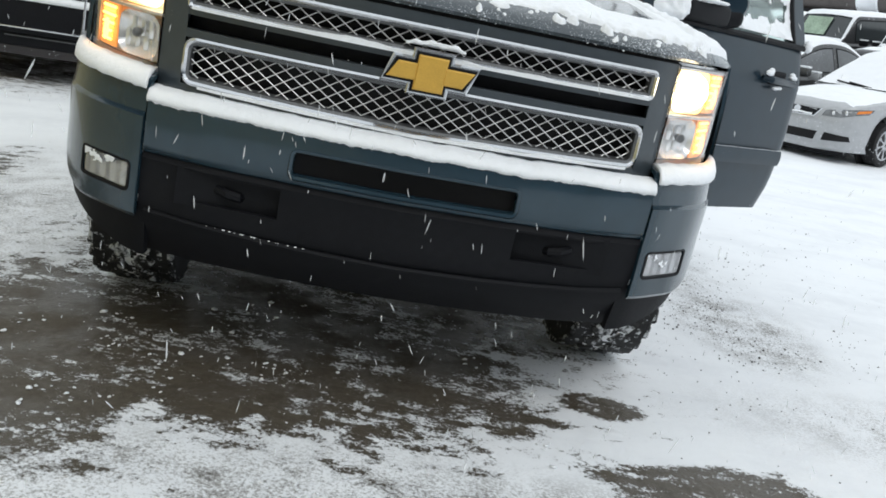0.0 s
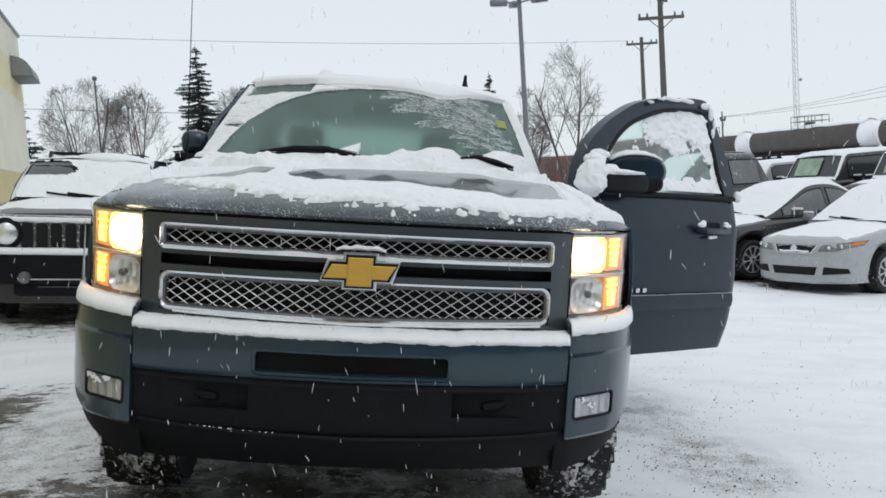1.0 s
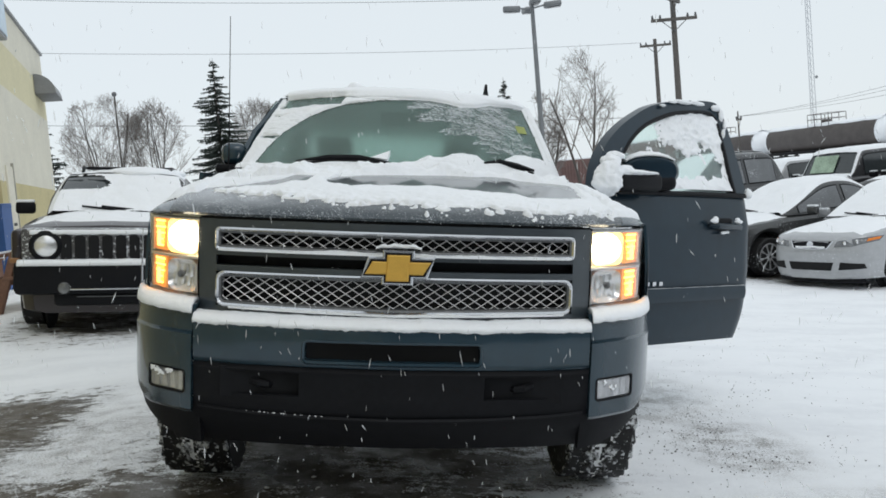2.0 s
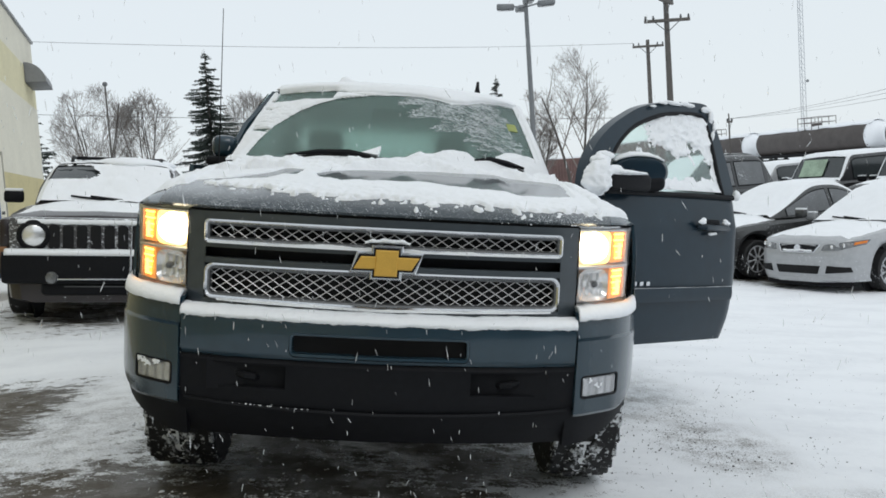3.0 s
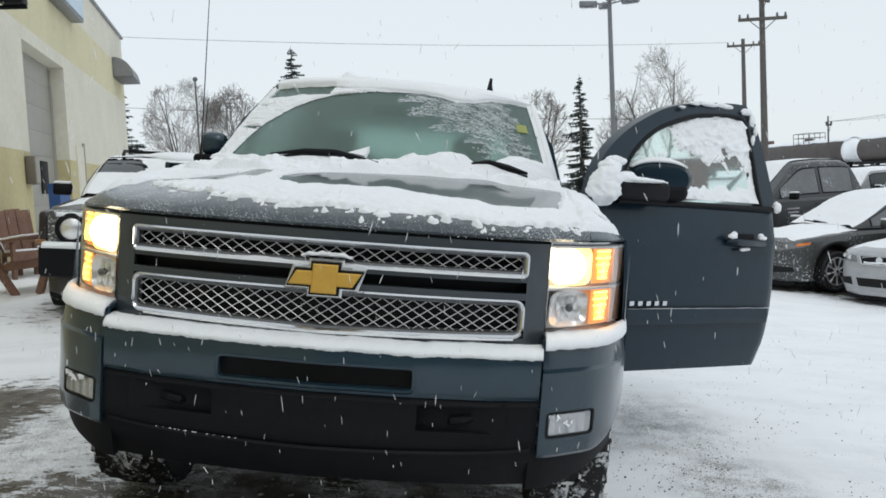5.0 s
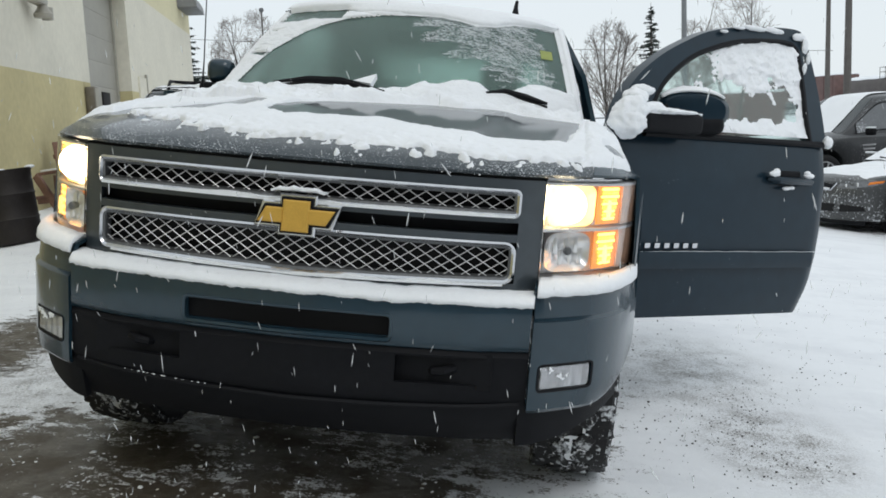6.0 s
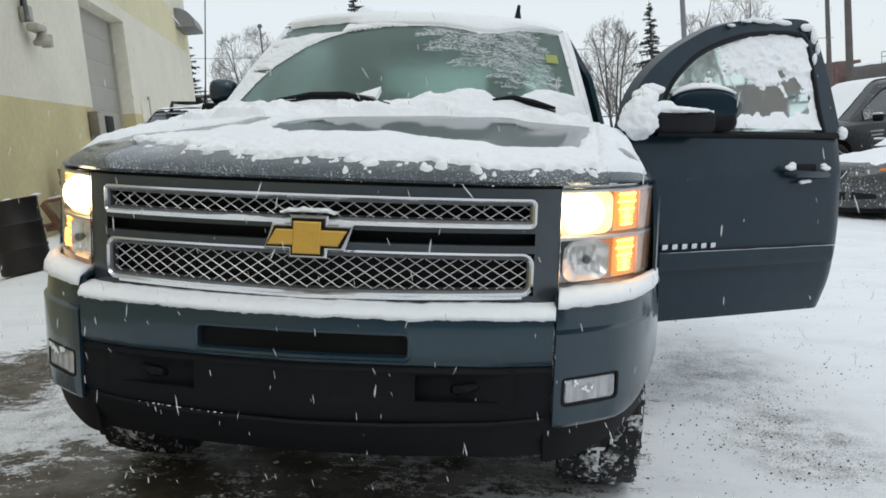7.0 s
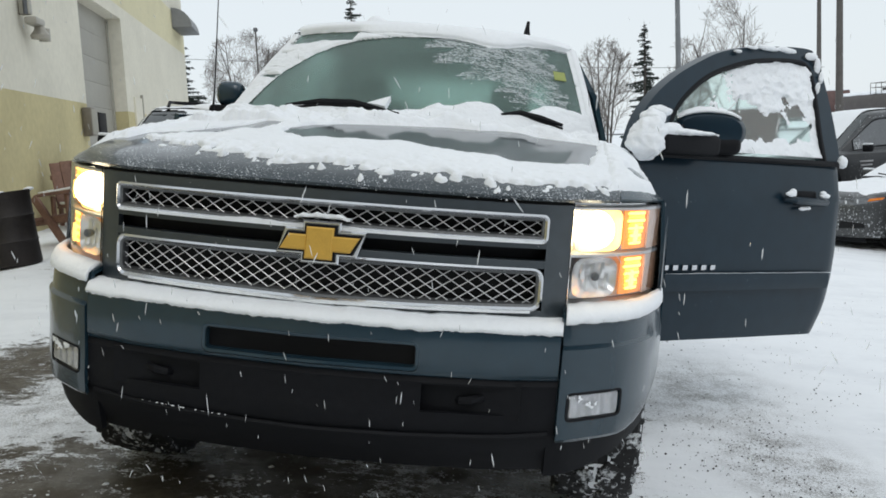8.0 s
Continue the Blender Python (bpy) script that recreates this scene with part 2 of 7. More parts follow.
# ---- ground ----
def ground_material():
    m = bpy.data.materials.new("snow_wet_asphalt_and_shade")
    m.use_nodes = True
    n, l = m.node_tree.nodes, m.node_tree.links
    p = n["Principled BSDF"]
    co = n.new("ShaderNodeTexCoord")

    def tex(scale, detail=6, rough=0.6, stretch=None):
        t = n.new("ShaderNodeTexNoise")
        t.inputs["Scale"].default_value, t.inputs["Detail"].default_value, t.inputs["Roughness"].default_value = scale, detail, rough
        if stretch:
            mp = n.new("ShaderNodeMapping")
            mp.inputs["Scale"].default_value, mp.inputs["Rotation"].default_value = stretch, (0, 0, radians(-35))
            l.new(co.outputs["Object"], mp.inputs["Vector"])
            l.new(mp.outputs[0], t.inputs["Vector"])
        else:
            l.new(co.outputs["Object"], t.inputs["Vector"])
        return t.outputs["Fac"]

    def calc(op, a, b, c=None):
        k = n.new("ShaderNodeMath")
        k.operation = op
        for i, v in enumerate((a, b, c)):
            if v is None:
                continue
            if isinstance(v, (int, float)):
                k.inputs[i].default_value = v
            else:
                l.new(v, k.inputs[i])
        return k.outputs[0]

    def ramp(v, a, b):
        k = n.new("ShaderNodeMapRange")
        k.interpolation_type = "SMOOTHSTEP"
        k.inputs["From Min"].default_value, k.inputs["From Max"].default_value = a, b
        l.new(v, k.inputs["Value"])
        return k.outputs[0]

    def blob(cx, cy, rx, ry):
        sep = n.new("ShaderNodeSeparateXYZ")
        l.new(co.outputs["Object"], sep.inputs[0])
        u = calc("DIVIDE", calc("SUBTRACT", sep.outputs[0], cx), rx)
        v = calc("DIVIDE", calc("SUBTRACT", sep.outputs[1], cy), ry)
        return calc("SUBTRACT", 1.0, calc("SQRT", calc("ADD", calc("MULTIPLY", u, u), calc("MULTIPLY", v, v)), 0.0))

    def most(*vs):
        v = vs[0]
        for w in vs[1:]:
            v = calc("MAXIMUM", v, w)
        return v

    # bare wet patches; the long one under the truck also carries its shadow
    bare = most(blob(-0.30, 0.45, 0.90, 0.62), blob(-0.1, 2.6, 1.1, 2.6), blob(-1.0, 0.35, 0.70, 0.70), blob(-1.6, 0.55, 0.75, 0.45), blob(-2.35, 2.1, 0.55, 0.95), blob(-2.7, 0.7, 0.8, 0.5),
                blob(0.84, 0.38, 0.16, 0.10), blob(1.10, -0.12, 0.42, 0.16), blob(-3.1, 7.9, 0.95, 2.3), blob(6.6, 12.6, 1.2, 2.0), blob(8.4, 12.2, 1.0, 2.0))
    shaped = calc("ADD", calc("MINIMUM", calc("MULTIPLY", bare, 1.1), 0.36), calc("MULTIPLY_ADD", tex(2.4, 8, 0.62, (1, 1.7, 1)), 1.5, -0.80))
    clumps = calc("MULTIPLY_ADD", tex(9, 7, 0.70, (1, 1.7, 1)), 2.2, -1.10)
    flecks = calc("MULTIPLY_ADD", tex(75, 6, 0.78), 1.7, -0.80)
    wet = ramp(calc("ADD", shaped, calc("ADD", clumps, flecks)), 0.0, 0.20)
    grit = calc("MULTIPLY", ramp(most(calc("MULTIPLY", blob(1.84, 1.55, 0.48, 0.80), 1.5), blob(1.60, 2.6, 0.8, 1.4), blob(-1.9, 1.6, 1.5, 2.2), blob(2.4, 0.5, 1.6, 0.5), calc("MULTIPLY", blob(0.1, -0.66, 2.0, 0.62), 2.4), blob(-1.5, -0.2, 1.0, 0.6)), 0.0, 1.1), ramp(calc("ADD", tex(95, 5, 0.8), calc("MULTIPLY_ADD", tex(7, 4), 0.5, -0.25)), 0.40, 0.66))
    dirt = calc("MAXIMUM", wet, calc("MULTIPLY", grit, 0.8))
    asphalt = n.new("ShaderNodeMix")
    asphalt.data_type = "RGBA"
    asphalt.inputs["A"].default_value, asphalt.inputs["B"].default_value = (0.040, 0.032, 0.022, 1), (0.125, 0.104, 0.076, 1)
    l.new(tex(40, 8, 0.75), asphalt.inputs["Factor"])
    white = n.new("ShaderNodeMix")
    white.data_type = "RGBA"
    white.inputs["A"].default_value, white.inputs["B"].default_value = (0.82, 0.84, 0.87, 1), (0.90, 0.92, 0.945, 1)
    l.new(ramp(calc("ADD", tex(1.2, 6, 0.6, (1, 2.5, 1)), calc("MULTIPLY", tex(14, 5), 0.35)), 0.46, 0.78), white.inputs["Factor"])
    mix = n.new("ShaderNodeMix")
    mix.data_type = "RGBA"
    l.new(dirt, mix.inputs["Factor"])
    l.new(white.outputs["Result"], mix.inputs["A"])
    l.new(asphalt.outputs["Result"], mix.inputs["B"])
    l.new(mix.outputs["Result"], p.inputs["Base Color"])
    ro = n.new("ShaderNodeMapRange")
    ro.inputs["To Min"].default_value, ro.inputs["To Max"].default_value = 0.85, 0.30
    l.new(calc("MULTIPLY", wet, ramp(tex(5, 4), 0.3, 0.62)), ro.inputs["Value"])
    l.new(ro.outputs[0], p.inputs["Roughness"])
    bn = n.new("ShaderNodeBump")
    bn.inputs["Strength"].default_value, bn.inputs["Distance"].default_value = 0.6, 0.02
    l.new(calc("ADD", calc("MULTIPLY", tex(18, 8, 0.7), 0.7), calc("MULTIPLY", wet, -0.6)), bn.inputs["Height"])
    l.new(bn.outputs["Normal"], p.inputs["Normal"])
    return m


def build_ground():
    def spread(n, near, far, c):
        out = []
        for k in range(-n, n + 1):
            t = k / n
            out.append(c + near * t + (far - near) * math.copysign(abs(t) ** 6, t))
        return out
    xs, ys = spread(110, 9, 1500, 0.5), spread(120, 12, 1800, 4)
    bm = bm_new()
    rows = []
    for x in xs:
        row = []
        for y in ys:
            near = math.exp(-((x / 14) ** 2 + ((y - 5) / 16) ** 2))
            under = 1 - math.exp(-(max(0, abs(x) - 0.9) ** 2 + max(0, abs(y - 3) - 2.8) ** 2) / 0.3)
            z = ground_z(x, y) + near * under * (0.020 * wobble(x, y, 3, 0.9) + 0.012 * wobble(x, y, 7, 3.0)) - 0.004
            row.append(bm.verts.new((x, y, z)))
        rows.append(row)
    for a, b in zip(rows, rows[1:]):
        for k in range(len(ys) - 1):
            bm.faces.new((a[k], b[k], b[k + 1], a[k + 1]))
    g = finish("ground", bm, ground_material(), 3.0)
    tagged(g, "snow-covered yard with wet asphalt showing through in patches", "ground", kind="structure")


build_ground()

# ---- the building beside the yard ----
WALLM = mat("cream_stucco", (0.68, 0.645, 0.54), 0.85, 0, 0.10, 0.8, 0.5, 120)
BANDM = mat("mustard_stucco", (0.53, 0.46, 0.25), 0.85, 0, 0.14, 0.9, 0.5, 120)
FADEM = mat("faded_mustard_stucco", (0.64, 0.585, 0.385), 0.85, 0, 0.10, 0.9, 0.5, 120)
# reveal and garage door: shading of the deep bay is mixed into these two colours
REVEAL = mat("shaded_stucco_reveal", (0.33, 0.315, 0.265), 0.85, 0, 0.12, 2, 0.4, 120)
DOORM = mat("recess_shaded_garage_door", (0.31, 0.295, 0.255), 0.55, 0, 0.08, 1.5, 0.05, 30)
ROOFM = mat("grey_metal_flashing", (0.22, 0.225, 0.23), 0.5, 0.5, 0.15, 4)
BLUEPANEL = mat("pale_blue_panel", (0.42, 0.55, 0.66), 0.3, 0, 0.2, 1.2)
METERM = mat("grey_meter_enamel", (0.36, 0.34, 0.29), 0.5, 0.1, 0.15, 8)
BOXM = mat("brown_cabinet", (0.17, 0.15, 0.12), 0.5, 0.2, 0.2, 8)
WALL_AT = pose(-3.39, -3.61, ground_z(-7, 8), 0, 0, 104.5)


def build_building():
    b = thing("commercial_building", WALL_AT, "cream and mustard stucco workshop building with a garage bay", "building", kind="structure")
    H, G0, G1, GH, S0, S1 = 7.15, 19.5, 23.9, 4.45, -9.0, 36.4
    bands = ((0.0, 2.2, BANDM, "mustard painted plinth band"), (2.2, GH, WALLM, ""), (GH, 4.75, WALLM, ""), (4.75, 6.0, FADEM, "faded mustard upper band"), (6.0, H, WALLM, ""))
    for z0, z1, m, lab in bands:
        for s0, s1 in (((S0, G0), (G1, S1)) if z1 <= GH else ((S0, S1),)):
            bm = box(bm_new(), ((s0 + s1) / 2, 5.0, (z0 + z1) / 2), (s1 - s0, 10.0, z1 - z0))
            part("wall", bm, m, b, lab, 0)
    part("parapet_flashing", box(bm_new(), ((S0 + S1) / 2, 4.98, H + 0.05), (S1 - S0 + 0.12, 10.12, 0.1), 0.02), ROOFM, b, "grey metal flashing")
    # garage bay: deep reveal, sectional door, both coloured darker for the recess's shade
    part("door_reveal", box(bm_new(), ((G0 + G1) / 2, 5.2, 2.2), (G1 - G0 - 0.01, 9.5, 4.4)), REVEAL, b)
    gd = part("garage_door", box(bm_new(), ((G0 + G1) / 2, 0.38, 0.28), (G1 - G0 - 0.3, 0.08, 0.55), 0.01), DOORM, b, "sectional garage door, closed, coloured darker for the shade of its recess")
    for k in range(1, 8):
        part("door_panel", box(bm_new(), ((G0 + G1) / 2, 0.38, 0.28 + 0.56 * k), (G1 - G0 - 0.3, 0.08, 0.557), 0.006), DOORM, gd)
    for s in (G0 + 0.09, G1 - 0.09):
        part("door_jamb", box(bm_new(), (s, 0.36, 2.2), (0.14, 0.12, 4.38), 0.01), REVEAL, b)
    part("door_window", box(bm_new(), (G0 + 2.9, 0.33, 1.75), (0.75, 0.05, 0.75), 0.01), VOID, b, "small dark pane")
    # man door
    md = part("service_door", box(bm_new(), (25.3, -0.02, 1.3), (1.0, 0.05, 2.6), 0.01), WALLM, b, "cream painted steel service door")
    part("door_frame", box(bm_new(), (25.85, -0.03, 1.35), (0.06, 0.08, 2.7), 0.01), METERM, b)
    part("door_knob", tube(bm_new(), [(24.95, -0.05, 1.1), (24.95, -0.12, 1.1)], 0.04), STEEL, md)
    # barrel awning at the corner
    out = [(0.0, 0.0)] + [(0.66 * math.sin(radians(a)), 0.66 * math.cos(radians(a))) for a in range(0, 91, 10)]
    aw = part("awning", prism(bm_new(), out, 33.4, 35.6, lambda p, q, d: (d, -0.01 - p, 5.42 + q)), ROOFM, b, "grey barrel awning")
    part("awning_rail", box(bm_new(), (34.5, -0.35, 5.40), (2.2, 0.66, 0.05), 0.01), STEEL, aw)
    # sign box on the wall
    sb = part("sign_box", box(bm_new(), (24.0, -0.16, 6.68), (3.2, 0.3, 1.7), 0.03), ROOFM, b, "box sign with a pale blue blank face")
    part("sign_face", box(bm_new(), (24.0, -0.325, 6.68), (3.05, 0.02, 1.55), 0.008), BLUEPANEL, sb)
    part("sign_return", box(bm_new(), (25.68, -0.15, 6.68), (0.1, 0.28, 1.6), 0.01), BLUEPANEL, sb)
    # gas meter set and conduits
    gm = part("gas_meter", box(bm_new(), (15.55, -0.2, 3.30), (0.50, 0.2, 0.12), 0.04), METERM, b, "grey gas regulator set with pipes")
    part("regulator", lathe(bm_new(), [(0.0, 0), (0.2, 0.02), (0.22, 0.1), (0.14, 0.2), (0.1, 0.3), (0.0, 0.32)], pose(15.66, -0.24, 3.03) @ Matrix.Diagonal((0.7, 0.7, 0.7, 1)), 16), METERM, gm)
    part("regulator", lathe(bm_new(), [(0.0, 0), (0.13, 0.02), (0.13, 0.3), (0.0, 0.32)], pose(15.9, -0.24, 3.02) @ Matrix.Diagonal((0.7, 0.7, 0.7, 1)), 16), METERM, gm)
    part("pipe", tube(bm_new(), [(15.40, -0.12, 3.4), (15.40, -0.12, 5.2)], 0.035), STEEL, gm)
    part("junction_box", box(bm_new(), (15.48, -0.1, 3.52), (0.16, 0.16, 0.24), 0.02), METERM, gm)
    for s in (14.95, 15.60):
        part("conduit", box(bm_new(), (s, -0.05, 4.6), (0.09, 0.08, 1.7 if s < 15.2 else 2.0), 0.02), BLACK, b)
    cab = part("wall_cabinet", box(bm_new(), (19.15, -0.10, 1.82), (0.42, 0.18, 0.56), 0.02), BOXM, b, "brown wall-mounted cabinet")
    part("cabinet_door", box(bm_new(), (19.15, -0.195, 1.82), (0.36, 0.012, 0.50), 0.006), REVEAL, cab)
    # floodlight on a bracket
    fl = part("floodlight", box(bm_new(), (15.5, -0.75, 4.45), (0.42, 0.36, 0.30), 0.05), BLACK, b, "black wall floodlight on a bracket")
    part("bracket", tube(bm_new(), [(15.5, 0.0, 4.0), (15.5, -0.5, 4.27), (15.5, -0.95, 4.28)], 0.035), BLACK, fl)


build_building()


# unseen plain wall added behind the viewer; it darkens reflections in the truck's front
tagged(finish("reflection_wall", box(bm_new(), (0, -13.0, 2.2), (46, 0.4, 7.5)), mat("dull_grey_backdrop", (0.20, 0.21, 0.22), 0.8, 0, 0.2, 0.5, 0.2, 20), 0), "plain grey wall added out of view to darken reflections", "wall", kind="structure")


# ---- the pickup truck ----
TRUCK = thing("pickup_truck", pose(0, 0, 0, 0, LEAN, 0), "dark blue-grey pickup truck dusted with snow, headlamps lit, driver's door open", "truck")
FRONT = smooth_curve([-1.04, -1.0, -0.95, -0.85, -0.73, -0.65, -0.5, -0.3, 0, 0.3, 0.5, 0.65, 0.73, 0.85, 0.95, 1.0, 1.04],
                     [0.66, 0.51, 0.40, 0.285, 0.185, 0.137, 0.10, 0.07, 0.055, 0.07, 0.10, 0.137, 0.185, 0.285, 0.40, 0.51, 0.66], 0.03)
BUMP = smooth_curve([-1.05, -1.03, -0.98, -0.91, -0.75, -0.55, -0.3, 0, 0.3, 0.55, 0.75, 0.91, 0.98, 1.03, 1.05],
                    [0.62, 0.48, 0.34, 0.225, 0.10, 0.035, 0.0, -0.02, 0.0, 0.035, 0.10, 0.225, 0.34, 0.48, 0.62], 0.025)


def lerp(a, b, t):
    return a + (b - a) * t


def hood_z(x, y):
    """Height of the bonnet's skin at plan (x, y)."""
    d = max(0.0, y - FRONT(x) + 0.01)
    z = np.interp(d, [0, 0.02, 0.06, 0.12, 0.22, 0.45, 1.0, 1.5], [1.187, 1.205, 1.222, 1.237, 1.254, 1.281, 1.338, 1.376])
    side = min(1.0, abs(x) / 0.86)
    z -= 0.004 * side ** 3.5 * min(1, d / 0.7)
    dome = 1 / (1 + math.exp((abs(x) - 0.47 - 0.06 * min(1, d)) / 0.018))
    return float(z + 0.016 * dome * min(1, d / 0.25))


def hood_xy(u, v):
    x = lerp(-0.855, 0.855, u)
    y0, y1 = FRONT(x) - 0.004, 1.32 + 0.20 * (x / 0.86) ** 2
    return x, lerp(y0, y1, v * v * 0.5 + v * 0.5)


def build_hood():
    bm = bm_new()

    def fn(u, v):
        x, y = hood_xy(u, v)
        return (x, y, hood_z(x, y))
    grid(bm, fn, 60, 30, thick=-0.012)
    part("hood", bm, HOODPAINT, TRUCK, "frosted dark bonnet with raised centre")
    # lip below the leading edge
    bm = bm_new()
    grid(bm, lambda u, v: (lerp(-0.72, 0.72, u), FRONT(lerp(-0.72, 0.72, u)) + 0.010, lerp(1.180, 1.189, v)), 40, 1, thick=0.02)
    part("hood_gap", bm, VOID, TRUCK)

    fx, fy = [-0.33, -0.29, -0.20, 0.0, 0.10, 0.20, 0.33, 0.5, 0.70, 0.82], [0.74, 0.64, 0.56, 0.58, 0.64, 0.58, 0.51, 0.50, 0.57, 0.64]
    bx, by = [-0.33, -0.28, -0.22, 0.02, 0.20, 0.33, 0.40, 0.8], [0.84, 0.98, 1.05, 1.16, 1.24, 1.21, 1.29, 1.30]
    lx, la, lb = [-0.86, -0.70, -0.60, -0.50, -0.42], [0.53, 0.585, 0.62, 0.62, 0.72], [0.62, 0.66, 0.84, 1.02, 0.98]

    def depth(x, y):
        d = y - FRONT(x)
        n1, n2, n3 = wobble(x, y, 1, 2.2), wobble(x, y, 5, 9.0), wobble(x, y, 9, 30.0)
        clod = 0.5 - noise.voronoi(Vector((x * 21, y * 21, 0.3)))[0][0]
        small = 0.5 - noise.voronoi(Vector((x * 50, y * 50, 1.3)))[0][0]
        front = float(np.interp(x, [-0.86, -0.70, -0.57, -0.46, -0.34, -0.24, -0.13, 0.0, 0.07, 0.2, 0.37, 0.5, 0.7, 0.86], [0.36, 0.29, 0.21, 0.165, 0.10, 0.085, 0.065, 0.052, 0.030, 0.040, 0.026, 0.030, 0.016, 0.020]))
        lead = d - front - 0.02 * n1 - 0.055 * n2 + 0.095 * clod + 0.035 * small - 0.008 * n3
        h = 0.022 * min(1, max(-1, lead / 0.030)) + (0.020 * clod + 0.010 * small) * max(0, 1 - max(0, d - front) / 0.30)
        # wind-swept bare strips across the bonnet
        a, b = float(np.interp(x, fx, fy)) + 0.03 * n1 + 0.012 * n2, float(np.interp(x, bx, by)) + 0.04 * n1 + 0.02 * n2
        if x > -0.36:
            q = max(a - y, y - b, (-0.31 - x + 0.02 * n2) * 1.5, x - float(np.interp(y, [0.55, 1.0, 1.5], [0.73, 0.78, 0.80])) + 0.01 * n1)
            h = min(h, 0.030 * q / 0.05)
        if x < -0.40:
            q = max(float(np.interp(x, lx, la)) - y, y - float(np.interp(x, lx, lb)), (x + 0.43) * 0.8) + 0.02 * n1 + 0.015 * n2
            h = min(h, 0.030 * q / 0.05)
        if y > 1.06 and x < 0.82:
            bank = min(1, (y - b) / 0.06) * (0.048 + 0.022 * n2 + 0.03 * n1 + 0.02 * clod)
            h = max(h, bank) if y > b else h
        if x < 0:
            h = min(h, (0.852 + 0.006 * n2 + x) * 0.9)
        return h + 0.005 * n2

    bm = bm_new()
    nu, nv = 300, 150

    def sn(u, v):
        x, y = hood_xy(u, v)
        h = depth(x, y)
        return (x, y - 0.15 * max(0, h) * max(0, 1 - (y - FRONT(x)) / 0.3), hood_z(x, y) + max(-0.004, h))
    grid(bm, sn, nu, nv, keep=lambda u, v: depth(*hood_xy(u, v)) > 0)
    # loose clods that rolled out of the ragged edge
    rg = random.Random(15)
    for k in range(12):
        x = rg.uniform(-0.62, 0.74)
        y = FRONT(x) + float(np.interp(x, [-0.60, -0.34, 0.0, 0.74], [0.20, 0.10, 0.06, 0.05])) + rg.gauss(-0.012, 0.018)
        y = max(y, FRONT(x) + 0.022)
        r = rg.uniform(0.007, 0.017)
        made = bmesh.ops.create_icosphere(bm, subdivisions=2, radius=r, matrix=Matrix.Translation((x, y, hood_z(x, y) + 0.35 * r)) @ pose(0, 0, 0, 0, 0, rg.uniform(0, 180)) @ Matrix.Diagonal((1.4, 1.0, 0.75, 1)))
        for v in made["verts"]:
            v.co += Vector((1, 1, 1)) * 0.10 * r * wobble(v.co.x, v.co.y, v.co.z, 40)
    s = part("hood_snow", bm, SNOW, TRUCK, "clumped snow with a ragged front edge", 3.0)
    s["kind"] = "stuff"


build_hood()


def fender_z(x, y):
    """Height of the wing's top, rolling down to the lamp and the side."""
    d = max(0.0, y - FRONT(x))
    rise = hood_z(0.855, FRONT(0.855) + d) - 1.187
    return 1.187 + rise * float(np.interp(x, [0.855, 0.88, 0.92, 0.955, 0.985, 1.0, 1.012], [1.0, 0.985, 0.90, 0.74, 0.50, 0.30, 0.05]))


def fender(sgn):
    """Wing: top strip beside the bonnet, rolling over into the side with the wheel arch."""
    def fn(u, v):
        if u <= 0.5:
            x = lerp(0.858, 1.012, (u / 0.5) ** 0.8)
            y = lerp(FRONT(x) - 0.003, 1.325, v)
            return (sgn * x, y, fender_z(x, y))
        t = (u - 0.5) / 0.5
        y = lerp(lerp(FRONT(1.01), 0.55, min(1, t * 4)), 1.325, v)
        top = fender_z(1.012, y)
        arch = 0.44 + math.sqrt(max(0, 0.50 ** 2 - (y - 0.97) ** 2))
        low = max(0.55, arch)
        return (sgn * (1.012 + 0.016 * math.sin(t * 2.6)), y, lerp(top, low, t))
    part("fender", grid(bm_new(), fn, 24, 26, thick=-0.012 * sgn), PAINT, TRUCK)
    # arch lip and inner liner
    bm = bm_new()
    grid(bm, lambda u, v: (sgn * lerp(1.02, 0.62, v), 0.97 - 0.49 * math.cos(radians(lerp(28, 175, u))), 0.46 + 0.49 * math.sin(radians(lerp(28, 175, u)))), 24, 3, thick=0.01)
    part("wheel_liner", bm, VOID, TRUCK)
    part("hood_seam", tube(bm_new(), [(sgn * 0.857, lerp(FRONT(0.857), 1.32, k / 12), fender_z(0.857, lerp(FRONT(0.857), 1.32, k / 12)) - 0.001) for k in range(13)], 0.0042, 5), VOID, TRUCK)
    # snow on the wing's shoulder
    bm = bm_new()

    def hs(x, y):
        n1, n2 = wobble(x, y, 21, 3.0), wobble(x, y, 22, 14)
        if sgn > 0:
            q = math.hypot((x - 0.935) / 0.03, (y - 0.72) / 0.13) + 0.2 * n1
            return min(0.030 + 0.012 * n2, (y - FRONT(x) - 0.018 + 0.02 * n2) * 0.8, 0.06 * (q - 1), (1.004 - x) * 0.9 + 0.006 * n2, (x - 0.81) * 0.9)
        return min(0.030 + 0.01 * n2, (y - 0.50) * 0.35 + 0.012 * n2, (0.95 - x) * 0.6 + 0.014 * n1, (x - 0.80) * 0.9)

    def sfn(u, v):
        x = lerp(0.80, 1.005, u)
        y = lerp(FRONT(x), 1.325, v)
        base = fender_z(x, y) if x > 0.857 else hood_z(x, y)
        return (sgn * x, y, base + 0.002 + max(-0.006, hs(x, y)))
    grid(bm, sfn, 36, 90, keep=lambda u, v: hs(lerp(0.80, 1.005, u), lerp(FRONT(lerp(0.80, 1.005, u)), 1.325, v)) > 0)
    part("fender_snow", bm, SNOW, TRUCK, "snow along the wing", 3.0)["kind"] = "stuff"


fender(1)
fender(-1)


